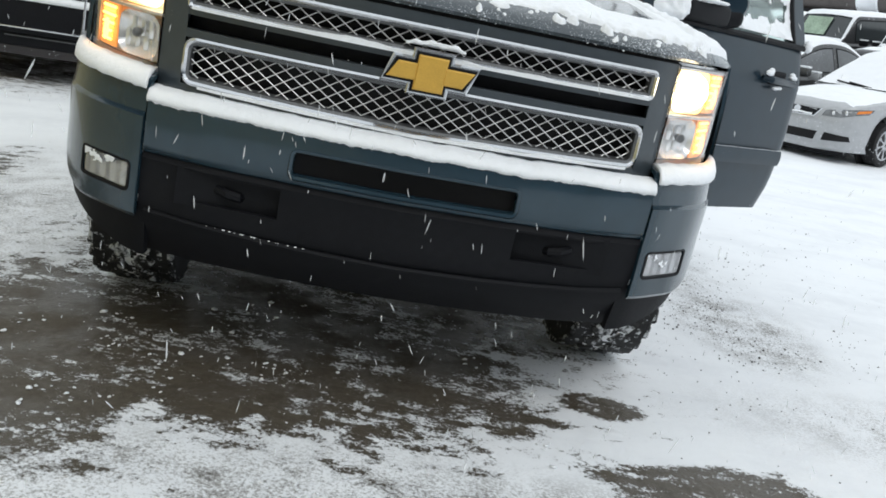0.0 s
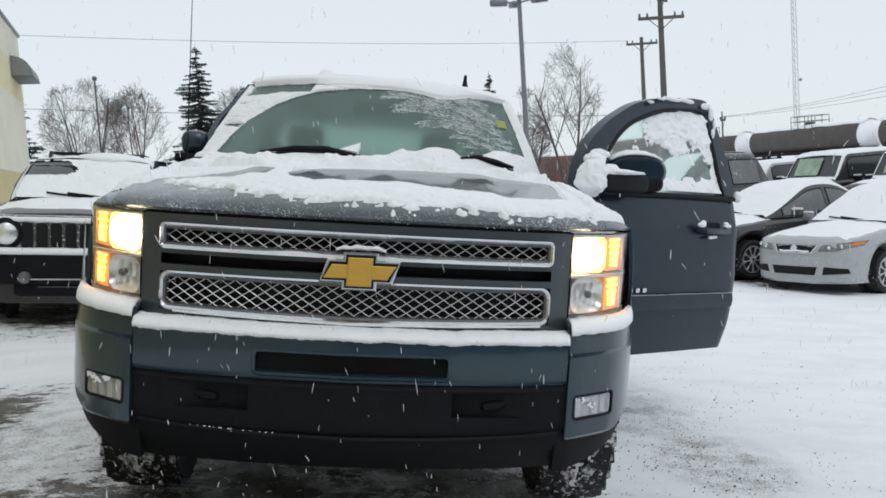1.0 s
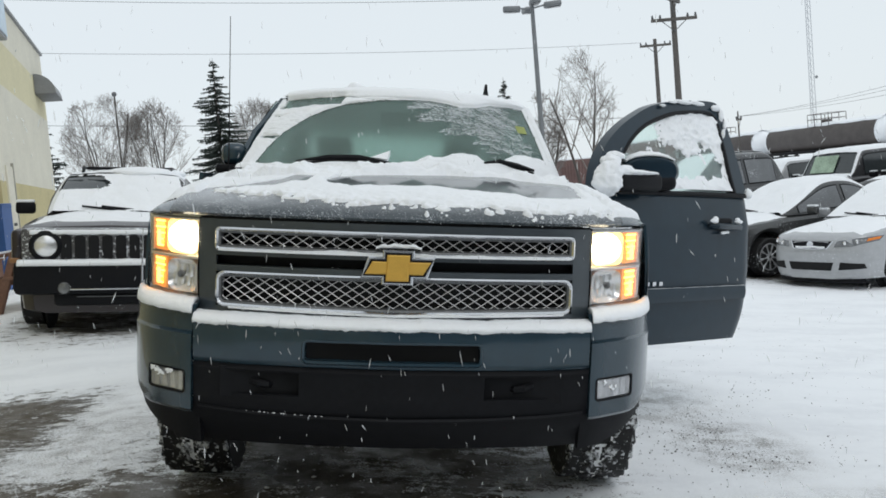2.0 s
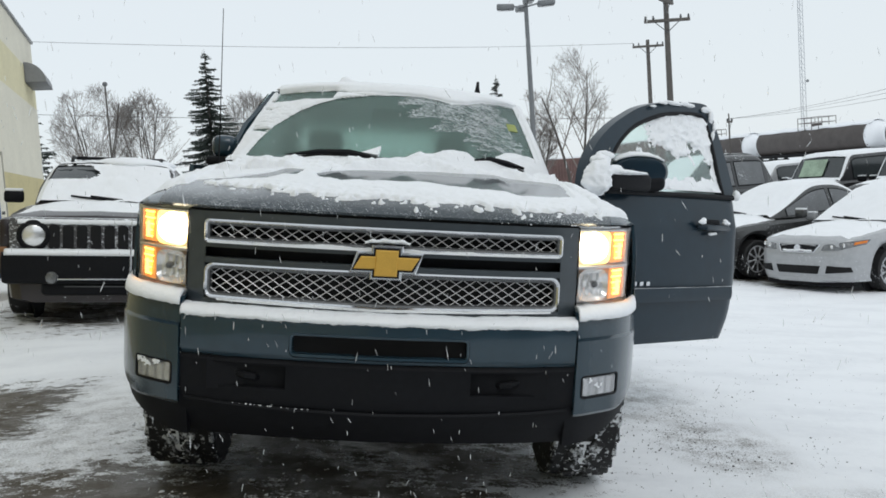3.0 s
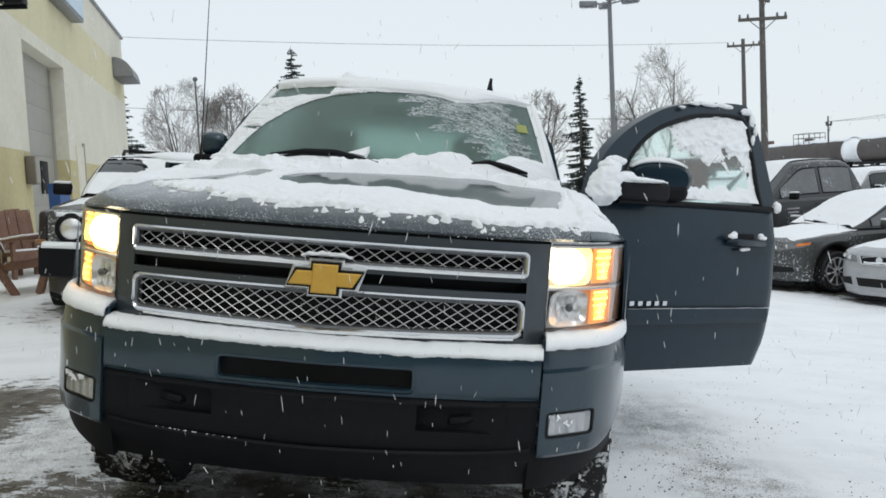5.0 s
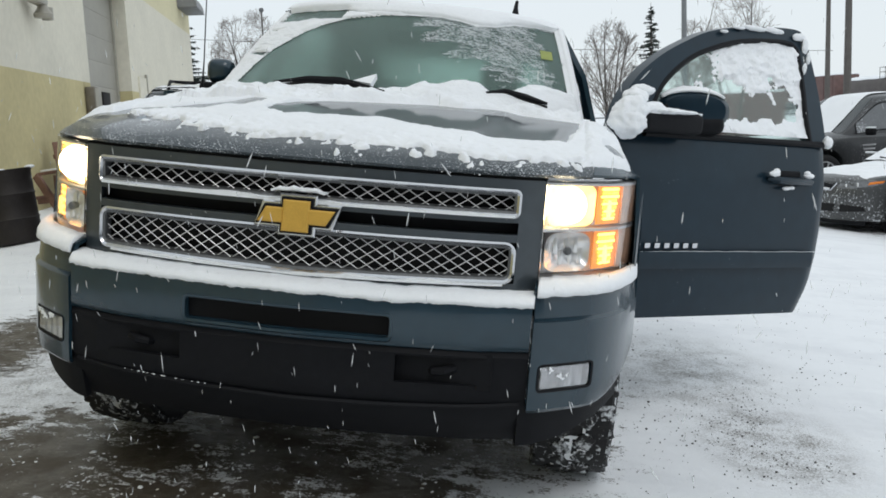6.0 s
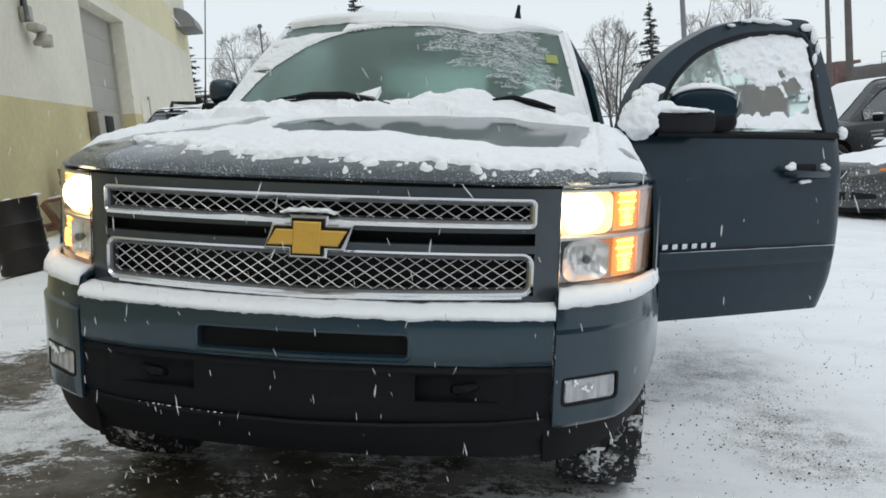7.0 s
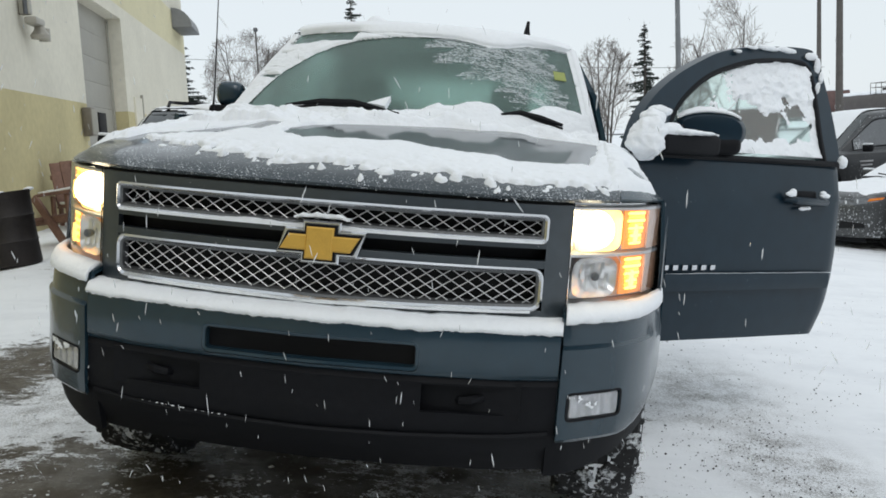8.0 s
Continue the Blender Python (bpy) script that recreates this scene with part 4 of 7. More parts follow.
def build_apron():
    # lower black apron with tow-hook pockets
    zs = [0.674, 0.655, 0.648, 0.565, 0.535, 0.47, 0.41, 0.36]
    ys = [0.02, 0.006, 0.01, 0.014, 0.018, 0.04, 0.08, 0.125]
    xs = [lerp(-0.72, -0.60, k / 3) for k in range(4)] + [lerp(-0.60, -0.33, k / 6) for k in range(1, 7)] + [lerp(-0.33, 0.33, k / 12) for k in range(1, 13)] + [lerp(0.33, 0.60, k / 6) for k in range(1, 7)] + [lerp(0.60, 0.72, k / 3) for k in range(1, 4)]
    bm = bm_new()
    vs = [[bm.verts.new((x, BUMP(x) + y, z)) for y, z in zip(ys, zs)] for x in xs]
    for i in range(len(xs) - 1):
        for j in range(len(zs) - 1):
            if j == 2 and 0.33 < abs(xs[i] + xs[i + 1]) / 2 < 0.60:
                continue
            bm.faces.new((vs[i][j], vs[i + 1][j], vs[i + 1][j + 1], vs[i][j + 1]))
    bmesh.ops.recalc_face_normals(bm, faces=bm.faces)
    bmesh.ops.solidify(bm, geom=bm.faces[:], thickness=0.012)
    part("lower_apron", bm, BLACK, TRUCK, "black plastic lower apron")
    for s in (-1, 1):
        part("hook_pocket", box(bm_new(), (s * 0.465, 0.068, 0.607), (0.30, 0.02, 0.11)), BLACK, TRUCK)
        bm = bm_new()
        tube(bm, [(s * 0.43, 0.16, 0.595), (s * 0.43, 0.075, 0.595), (s * 0.445, 0.05, 0.60), (s * 0.475, 0.045, 0.605), (s * 0.50, 0.06, 0.61), (s * 0.51, 0.10, 0.61)], 0.014, 8)
        part("tow_hook", bm, BLACK, TRUCK, "black steel recovery hook")
    # rolled crease across the apron with crumbs of snow caught on it
    part("apron_crease", tube(bm_new(), [(x, BUMP(x) + 0.026, 0.485 + 0.02 * (x / 0.7) ** 2) for x in [lerp(-0.70, 0.70, k / 24) for k in range(25)]], 0.0085, 6), BLACK, TRUCK)
    rg, bm = random.Random(21), bm_new()
    for k in range(16):
        x = rg.gauss(-0.42, 0.10)
        r = rg.uniform(0.0010, 0.0026)
        bmesh.ops.create_icosphere(bm, subdivisions=1, radius=r, matrix=Matrix.Translation((x, BUMP(x) + 0.021, 0.493 + 0.02 * (x / 0.7) ** 2)) @ Matrix.Diagonal((2.0, 1, 0.8, 1)))
    part("apron_snow", bm, SNOW, TRUCK, "crumbs of snow on the crease", 3.0)["kind"] = "stuff"
    # axle and crossmember seen beneath
    part("crossmember", box(bm_new(), (0, 0.62, 0.32), (1.1, 0.16, 0.09), 0.02), STEEL, TRUCK, "steel crossmember")
    part("skid_plate", grid(bm_new(), lambda u, v: (lerp(-0.32, 0.32, u), lerp(0.28, 1.1, v), 0.36 - 0.06 * v), 4, 4, thick=0.012), STEEL, TRUCK)
    for s in (-1, 1):
        part("control_arm", tube(bm_new(), [(s * 0.30, 0.95, 0.38), (s * 0.70, 0.95, 0.30)], 0.045, 8), STEEL, TRUCK)
        part("frame_rail", box(bm_new(), (s * 0.42, 2.9, 0.52), (0.09, 5.0, 0.16), 0.01), STEEL, TRUCK)
    # floor, firewall and radiator coloured near-black for the shade under and inside
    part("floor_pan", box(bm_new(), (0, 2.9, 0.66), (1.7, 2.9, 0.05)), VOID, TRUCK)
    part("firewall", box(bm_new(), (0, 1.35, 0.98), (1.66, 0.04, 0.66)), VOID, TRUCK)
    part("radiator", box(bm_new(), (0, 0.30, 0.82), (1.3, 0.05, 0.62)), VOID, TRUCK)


build_bumper()
bumper_end(1)
bumper_end(-1)
build_apron()


def wheel_parts(root, c, r, w, rim_r, lugs=30, axis_sgn=1, chunky=True):
    """A tyre with tread blocks and a spoked rim, its axle along x."""
    m = Matrix.Translation(c) @ pose(0, 0, 0, 0, 90, 0)
    h = w / 2
    tyre = part("tyre", lathe(bm_new(), [(rim_r, -h * 0.8), (rim_r + 0.03, -h * 0.95), (r * 0.9, -h), (r * 0.975, -h * 0.86), (r - 0.012, -h * 0.5), (r - 0.010, 0), (r - 0.012, h * 0.5), (r * 0.975, h * 0.86), (r * 0.9, h), (rim_r + 0.03, h * 0.95), (rim_r, h * 0.8)], m, 40), RUBBER, root, "chunky black off-road tyre" if chunky else "black tyre")
    if chunky:
        bm = bm_new()
        rg = random.Random(int(c[0] * 100) + 7)
        for k in range(int(lugs * 0.95)):
            for j, off in enumerate((-0.78, -0.29, 0.29, 0.78)):
                a = math.tau * (k + (0.5 if j % 2 else 0)) / int(lugs * 0.95) + rg.uniform(-0.02, 0.02)
                edge = abs(off) > 0.5
                rr = r - (0.024 if edge else 0.013)
                twist = (9 if edge else 26) * (1 if j % 2 else -1) + rg.uniform(-3, 3)
                t = m @ pose(0, 0, 0, 0, 0, math.degrees(a)) @ Matrix.Translation((rr, 0, off * h)) @ pose(0, 0, 0, twist, 0, 0)
                box(bm, (0, 0, 0), (0.024, math.tau * r / lugs * 0.80, w * (0.20 if edge else 0.22)), 0.006, t, 1)
        part("tread", bm, LUGSNOW, tyre, "tread blocks packed with snow")
        # snow pressed into the grooves
        def groove(u, v):
            a, off = math.tau * u, lerp(-0.96, 0.96, v)
            q = r - 0.009 - 0.010 * (abs(off) > 0.5) - 0.05 * max(0, abs(off) - 0.80)
            return m @ Vector((q * math.cos(a), q * math.sin(a), off * h))
        packed = grid(bm_new(), groove, 150, 26, keep=lambda u, v: wobble(math.cos(math.tau * u) * 2, math.sin(math.tau * u) * 2, v * 1.3 + c[0], 9) > 0.08)
        part("packed_snow", packed, SNOW, tyre, "snow pressed into the tread")["kind"] = "stuff"
    # barrel coloured near-black as the shade seen between the bright spokes
    rim = part("rim", lathe(bm_new(), [(0.0, h * 0.3 * axis_sgn), (rim_r * 0.35, h * 0.35 * axis_sgn), (rim_r * 0.9, h * 0.2 * axis_sgn), (rim_r * 0.95, h * 0.82 * axis_sgn), (rim_r, h * 0.82 * axis_sgn), (rim_r, -h * 0.8 * axis_sgn)], m, 28), VOID, root, "alloy wheel with the shade between its spokes coloured near-black")
    bm = bm_new()
    for k in range(9):
        a = math.tau * k / 9
        tube(bm, [m @ Vector((math.cos(a) * q, math.sin(a) * q, h * axis_sgn * z)) for q, z in ((rim_r * 0.12, 0.66), (rim_r * 0.5, 0.64), (rim_r * 0.96, 0.74))], [0.03, 0.02, 0.024], 6)
    part("spokes", bm, ALLOY, rim)
    part("rim_edge", lathe(bm_new(), [(rim_r * 0.93, h * 0.66 * axis_sgn), (rim_r * 0.93, h * 0.84 * axis_sgn), (rim_r * 1.02, h * 0.84 * axis_sgn), (rim_r * 1.02, h * 0.66 * axis_sgn)], m, 28, True), ALLOY, rim)


for s in (1, -1):
    for wy in (0.97, 4.60):
        w = thing("wheel", Matrix.Translation((0.908 if s > 0 else -0.825, wy, 0.405)), "", "")
        w.parent = TRUCK
        wheel_parts(w, (0, 0, 0), 0.405, 0.285, 0.235, 30, s)


# the nose stands slightly askew to the yard's axis
SKEW = Matrix(((1, 0.028, 0, 0), (0, 1, 0, 0), (0, 0, 1, 0), (0, 0, 0, 1)))
for ob in TRUCK.children_recursive:
    if ob.type == "MESH" and not (ob.parent.name.startswith("wheel") or (ob.parent.parent and ob.parent.parent.name.startswith("wheel"))):
        ob.data.transform(SKEW)


# ---- cab of the truck ----
def ws_point(u, v, d=0.0):
    """Windscreen skin: u across, v upward."""
    xb, xt = lerp(-0.845, 0.845, u), lerp(-0.668, 0.722, u)
    yb, zb = 1.34 + 0.30 * (xb / 0.845) ** 2, 1.355
    yt, zt = 1.93 + 0.22 * (2 * u - 1) ** 2, 1.825 - 0.035 * (2 * u - 1) ** 2
    e = lerp(0, 1, v)
    return Vector((lerp(xb, xt, e), lerp(yb, yt, e) - d * 0.62, lerp(zb, zt, e) + 0.015 * math.sin(math.pi * e) + d * 0.78))


def build_cab():
    ob = part("windscreen", grid(bm_new(), lambda u, v: ws_point(u, v), 24, 12, thick=0.006), MISTED, TRUCK, "misted tinted windscreen, partly cleared of snow")
    ob.visible_shadow = False

    # snow on the screen: everything but the wiped arcs
    def cover(u, v):
        n1, n2, n3 = wobble(u, v, 61, 3.0), wobble(u * 1.7, v, 62, 9), wobble(u * 1.7, v, 63, 30)
        edge_l = float(np.interp(v, [0, 0.15, 0.32, 0.49, 0.63, 0.70, 0.80, 0.87, 0.916, 0.95], [0.042, 0.046, 0.060, 0.088, 0.132, 0.155, 0.215, 0.285, 0.41, 0.50])) + 0.003 * n2
        top = float(np.interp(u, [0.3, 0.42, 0.60, 0.67, 0.72, 0.78, 0.845, 0.955], [0.93, 0.928, 0.935, 0.91, 0.878, 0.895, 0.962, 0.99])) + 0.005 * n2
        out = max(edge_l - u, (v - top) * 0.6, (u - 0.988 + 0.004 * n1) * 1.5)
        h = 0.011 * min(1, out / 0.02)
        bank = float(np.interp(u, [0, 0.05, 0.11, 0.22, 0.32, 0.42, 0.50, 0.56, 0.594, 0.635, 0.668, 0.74, 0.775, 0.82, 0.88, 0.94, 1.0], [0.14, 0.12, 0.125, 0.155, 0.165, 0.14, 0.155, 0.20, 0.245, 0.21, 0.275, 0.265, 0.19, 0.22, 0.285, 0.285, 0.25])) + 0.018 * n1 + 0.03 * n2
        h = max(h, 0.045 * min(1, (bank - v) / 0.09))
        if 0.030 + 0.01 * n2 < u < 0.265 + 0.02 * n1:
            h = min(h, (0.868 + 0.08 * (u - 0.15) + 0.012 * n2 - v) * 0.4)
        if u < edge_l and v > 0.35 and u > 0.015:
            h = min(h, 0.008 + 0.05 * (wobble(u * 2.5, v * 8, 66, 1.6) + 0.26))
        return h + (0.004 * n2 if h > 0.004 else 0)
    bm = bm_new()
    grid(bm, lambda u, v: ws_point(u, v, 0.004 + max(-0.002, cover(u, v))), 330, 160, keep=lambda u, v: cover(u, v) > 0)
    part("windscreen_snow", bm, SNOW, TRUCK, "snow around the wiped arcs of the glass", 3.0)["kind"] = "stuff"

    # thin wind-drawn rime on the wiped glass
    def rime(u, v):
        zone = min(1, (u - 0.44 + 0.12 * (v - 0.6)) / 0.10, (0.97 - u) / 0.10, (v - 0.95 + 1.70 * (u - 0.42)) / 0.30)
        r, a = math.hypot((u - 0.90) * 1.7, v + 0.25), math.atan2(v + 0.25, (u - 0.90) * 1.7)
        swept = 0.75 * wobble(a * 1.1, r * 9, 67, 1.0) + 0.45 * wobble(a * 5, r * 34, 68, 1.0)
        return zone - 0.25 - 0.10 * max(0, u - 0.74) / 0.2 * (1 - max(0, v - 0.55)) + swept
    bm = grid(bm_new(), lambda u, v: ws_point(u, v, 0.003), 260, 140, keep=lambda u, v: rime(u, v) > 0 and cover(u, v) < 0.002)
    ob = part("windscreen_rime", bm, RIME, TRUCK, "thin streaky rime on the glass", 3.0)
    ob["kind"] = "stuff"
    # roof
    def rz(x, y):
        return 1.832 + 0.030 * (1 - (x / 0.74) ** 2) + 0.010 * math.sin(math.pi * min(1, max(0, (y - 1.95) / 1.9))) - 0.02 * (x / 0.74) ** 6

    def rfn(u, v):
        x = lerp(-0.672, 0.755, u)
        y = lerp(1.93 + 0.22 * ((x - 0.027) / 0.70) ** 2, 3.78, v)
        return (x, y, rz(x, y) - 0.02 * math.exp(-v * 14))
    part("roof", grid(bm_new(), lambda u, v: Vector(rfn(u, v)) - Vector((0, 0, 0.024)), 20, 20, thick=-0.02), PAINT, TRUCK)

    def rh(x, y):
        n1, n2 = wobble(x, y, 71, 2.5), wobble(x, y, 72, 10)
        front = y - 1.96 - 0.22 * ((x - 0.027) / 0.7) ** 2
        h = min(0.016 + 0.008 * n1 + 0.005 * n2, front * 0.8 + 0.03 + 0.010 * n2)
        # a wind-packed slab further back on one side, with a bare crease in front of it
        slab = 1 / (1 + math.exp((x - 0.15) / 0.012)) / (1 + math.exp((-0.30 - x) / 0.012))
        if slab > 0.5:
            h = min(h, (0.085 - front) * 0.6) if front < 0.115 else 0.026 + 0.008 * n1 + 0.004 * n2
        h += 0.035 * math.exp(-((x + 0.27) / 0.045) ** 2 - ((y - 2.16) / 0.06) ** 2) * (1 + 0.5 * n2)
        return min(h, (0.715 - abs(x - 0.045)) * 0.5 + 0.004)
    bm = bm_new()

    def rs(u, v):
        x, y, z = rfn(u, v)
        return (x, y, z + 0.001 + max(-0.003, rh(x, y)))
    grid(bm, rs, 90, 80, keep=lambda u, v: rh(*rfn(u, v)[:2]) > 0)
    part("roof_snow", bm, SNOW, TRUCK, "layer of snow over the roof", 3.0)["kind"] = "stuff"
    # snow rolling over the roof's front edge onto the glass
    def brow(u, v):
        x = lerp(-0.668, 0.722, u)
        k = wobble(u * 3, 0, 76, 2)
        e = min(1, max(0, (u - 0.265 + 0.02 * wobble(u, v, 78, 20)) / 0.04))
        top = Vector((x, 1.93 + 0.22 * (2 * u - 1) ** 2, rz(x, 1.95) - 0.012))
        low = float(np.interp(u, [0.3, 0.60, 0.67, 0.72, 0.78, 0.845, 0.955], [0.935, 0.94, 0.915, 0.885, 0.90, 0.965, 0.985]))
        pts = [ws_point(u, lerp(0.99, low, e) + 0.006 * k * e + 0.010 * wobble(u, 0, 77, 25), 0.002), ws_point(u, lerp(0.995, low + 0.012, e), 0.008 + 0.010 * e), top + Vector((0, -0.008 - 0.006 * e, 0.0)), top + Vector((0, -0.004, 0.006)), Vector((x, top.y + 0.05, rz(x, top.y + 0.05) + 0.012 + 0.003 * k)), Vector((x, top.y + 0.10, rz(x, top.y + 0.10) + 0.006))]
        i = min(4, int(v * 5))
        return pts[i].lerp(pts[i + 1], v * 5 - i)
    part("roof_snow", grid(bm_new(), lambda u, v: brow(lerp(0.02, 1.0, u), v), 120, 15), SNOW, TRUCK, "snow rolling over the roof edge", 3.0)["kind"] = "stuff"
    for s in (1, -1):
        u = 1.0 if s > 0 else 0.0
        inset = 0.006 if s > 0 else -0.038
        pts = [ws_point(u, k / 8) + Vector((s * inset, 0.03, -0.014)) for k in range(9)] + [Vector((lerp(-0.64, 0.735, u), y, 1.800)) for y in (2.4, 3.0, 3.75)]
        part("pillar", tube(bm_new(), pts, [0.018 if s > 0 else 0.015] * 9 + [0.026] * 3, 8), PAINT, TRUCK)
        part("pillar_trim", tube(bm_new(), [p + Vector((s * 0.024, -0.004, 0.006)) for p in pts[:9]], 0.007, 6), BLACK, TRUCK)
        bm = bm_new()
        rings = []
        for k in range(41):
            p = ws_point(u, k / 40) + Vector((s * (0.020 if s > 0 else -0.030), 0.018, 0.0))
            w = 0.008 + 0.008 * wobble(k * 0.2, s, 75, 2)
            rings.append([p + Vector((-s * 0.040, -0.012, 0.004)), p + Vector((-s * 0.015, -0.02 - 0.15 * w, 0.014 + 0.25 * w)), p + Vector((s * 0.008, -0.015, 0.016 + 0.25 * w)), p + Vector((s * 0.014, 0.004, 0.010)), p + Vector((0, 0.02, 0.0))])
        loft(bm, rings)
        part("pillar_snow", bm, SNOW, TRUCK, "", 3.0)["kind"] = "stuff"
        # side of the cab behind the front door; the far side has its door shut
        y0 = 2.62 if s > 0 else 1.33
        yr = 3.80
        def side(u, v, y0=y0, s=s):
            y, z = lerp(y0, yr, u), lerp(0.52, 1.36, v)
            return (s * (0.995 + 0.02 * math.sin(math.pi * v) - 0.03 * v), y, z)
        part("cab_side", grid(bm_new(), side, 10, 8, thick=0.02), PAINT, TRUCK)
        for y, yt in ((max(y0, 1.78) + 0.04, max(y0, 2.2)), (2.70, 2.70), (yr - 0.06, yr - 0.12)):
            tuck = 0.0 if y > 2.2 else 0.05
            bm = tube(bm_new(), [(s * (0.96 - tuck), y + 3 * tuck, 1.35), (s * (0.88 - tuck), lerp(y, yt, 0.5) + 4 * tuck, 1.6), (s * (0.745 - tuck), yt + 4 * tuck, 1.81)], 0.03, 6)
            part("door_pillar", bm, PAINT, TRUCK)
        gl = part("side_glass", grid(bm_new(), lambda u, v, y0=y0, s=s: (s * lerp(0.965, 0.75, v ** 1.2), lerp(lerp(max(y0, 2.05), max(y0, 2.45), v), lerp(yr, yr - 0.1, v), u), lerp(1.35, 1.82, v)), 8, 6, thick=0.005), WINDGLASS, TRUCK)
        gl.visible_shadow = False
        part("sill", box(bm_new(), (s * 0.97, 2.55, 0.47), (0.10, 2.4, 0.12), 0.02), PAINT, TRUCK)
    bw = part("back_wall", grid(bm_new(), lambda u, v: (lerp(-0.93, 0.93, u) * lerp(1, 0.8, max(0, v - 0.6) / 0.4), 3.80 - 0.05 * v, lerp(0.55, 1.83, v)), 10, 10, keep=lambda u, v: not (v > 0.66 and 0.14 < u < 0.86 and v < 0.95), thick=0.02), PAINT, TRUCK)
    rg = part("rear_glass", grid(bm_new(), lambda u, v: (lerp(-0.62, 0.62, u), 3.755, lerp(1.38, 1.78, v)), 4, 2, thick=0.005), WINDGLASS, TRUCK)
    # bed
    for s in (1, -1):
        def bed(u, v, s=s):
            y = lerp(3.84, 5.62, u)
            arch = 0.44 + math.sqrt(max(0, 0.50 ** 2 - (y - 4.60) ** 2)) if abs(y - 4.60) < 0.5 else 0.55
            return (s * (0.99 + 0.02 * math.sin(math.pi * v)), y, lerp(max(0.55, arch), 1.33, v))
        part("bed_side", grid(bm_new(), bed, 36, 8, thick=0.03), PAINT, TRUCK)
    part("bed_floor", box(bm_new(), (0, 4.72, 0.80), (1.94, 1.80, 0.05)), BLACK, TRUCK)
    part("bed_snow", grid(bm_new(), lambda u, v: (lerp(-0.93, 0.93, u), lerp(3.88, 5.56, v), 0.90 + 0.02 * wobble(u * 3, v * 3, 80, 2)), 24, 24, thick=0.07), SNOW, TRUCK)["kind"] = "stuff"
    part("tailgate", box(bm_new(), (0, 5.60, 1.02), (1.90, 0.05, 0.56), 0.015), PAINT, TRUCK)
    part("rear_bumper", box(bm_new(), (0, 5.70, 0.62), (1.9, 0.14, 0.18), 0.03), CHROME, TRUCK)
    # inside
    part("dashboard", grid(bm_new(), lambda u, v: (lerp(-0.80, 0.80, u), lerp(1.42 + 0.22 * (2 * u - 1) ** 2, 1.98, v), 1.32 + 0.03 * math.sin(math.pi * v) - 0.12 * max(0, v - 0.7) / 0.3), 16, 8, thick=0.06), TRIM, TRUCK, "dark dashboard")
    for sx in (-0.42, 0.42):
        st = part("front_seat", box(bm_new(), (sx, 2.55, 0.98), (0.54, 0.55, 0.18), 0.06), SEAT, TRUCK, "grey cloth front seat")
        part("seat_back", box(bm_new(), (0, 0, 0), (0.52, 0.16, 0.54), 0.06, pose(sx, 2.86, 1.24, -14)), SEAT, st)
        part("headrest", box(bm_new(), (sx, 2.95, 1.57), (0.24, 0.10, 0.14), 0.04), SEAT, st)
    part("console", box(bm_new(), (0, 2.5, 0.98), (0.26, 0.7, 0.28), 0.04), TRIM, TRUCK)
    part("rear_seat", box(bm_new(), (0, 3.45, 1.15), (1.5, 0.18, 0.66), 0.06), SEAT, TRUCK)
    sw = bm_new()
    lathe(sw, [(0.19 + 0.016 * math.cos(radians(a)), 0.016 * math.sin(radians(a))) for a in range(0, 360, 45)], pose(0.42, 2.06, 1.30, 62, 0, 0), 28, True)
    tube(sw, [pose(0.42, 2.06, 1.30, 62) @ Vector((-0.18, 0, 0)), pose(0.42, 2.06, 1.30, 62) @ Vector((0.18, 0, 0))], 0.02, 6)
    box(sw, (0, 0, 0), (0.14, 0.12, 0.04), 0.02, pose(0.42, 2.06, 1.30, 62))
    part("steering_wheel", sw, BLACK, TRUCK)
    part("mirror_inside", box(bm_new(), (0.02, 1.98, 1.70), (0.24, 0.03, 0.07), 0.015), BLACK, TRUCK)
    part("sticker", grid(bm_new(), lambda u, v: ws_point(lerp(0.925, 0.962, u), lerp(0.60, 0.70, v), 0.004), 3, 3, thick=-0.001), mat("yellow_sticker", (0.32, 0.36, 0.10), 0.6), TRUCK, "yellow windscreen sticker")
    # wipers
    u = lambda x: 0.5 + x / 1.6
    for pts in (((-0.50, 0.09, 0.030), (-0.34, 0.125, 0.038), (-0.19, 0.118, 0.045), (0.010, 0.040, 0.050)), ((0.42, 0.125, 0.035), (0.50, 0.140, 0.042), (0.585, 0.092, 0.050), (0.672, 0.045, 0.052))):
        w = part("wiper", tube(bm_new(), [ws_point(u(x), v, d + 0.012) for x, v, d in pts], [0.006, 0.013, 0.015, 0.007], 6), BLACK, TRUCK, "black wiper half buried in snow")
        part("wiper_blade", tube(bm_new(), [ws_point(u(x), v - 0.012, d) for x, v, d in pts], 0.006, 5), VOID, w)
    wedge = [(-0.135, 0.12), (-0.045, 0.19), (-0.055, 0.10)]
    part("wiper_snow", loft(bm_new(), [[ws_point(u(x), v, d) for x, v in wedge] for d in (0.030, 0.060)]), SNOW, TRUCK, "wedge of snow caught on the wiper")["kind"] = "stuff"
    # roof stub aerial and whip aerial
    part("roof_aerial", tube(bm_new(), [(0.503, 2.20, 1.86), (0.503, 2.215, 1.905), (0.506, 2.23, 1.938)], [0.020, 0.011, 0.008], 8), BLACK, TRUCK, "short black roof aerial")
    part("whip_aerial", tube(bm_new(), [(-0.86, 1.50, 1.28), (-0.86, 1.52, 1.50), (-0.870, 1.555, 2.155)], [0.008, 0.003, 0.0018], 6), BLACK, TRUCK, "thin whip aerial")


build_cab()


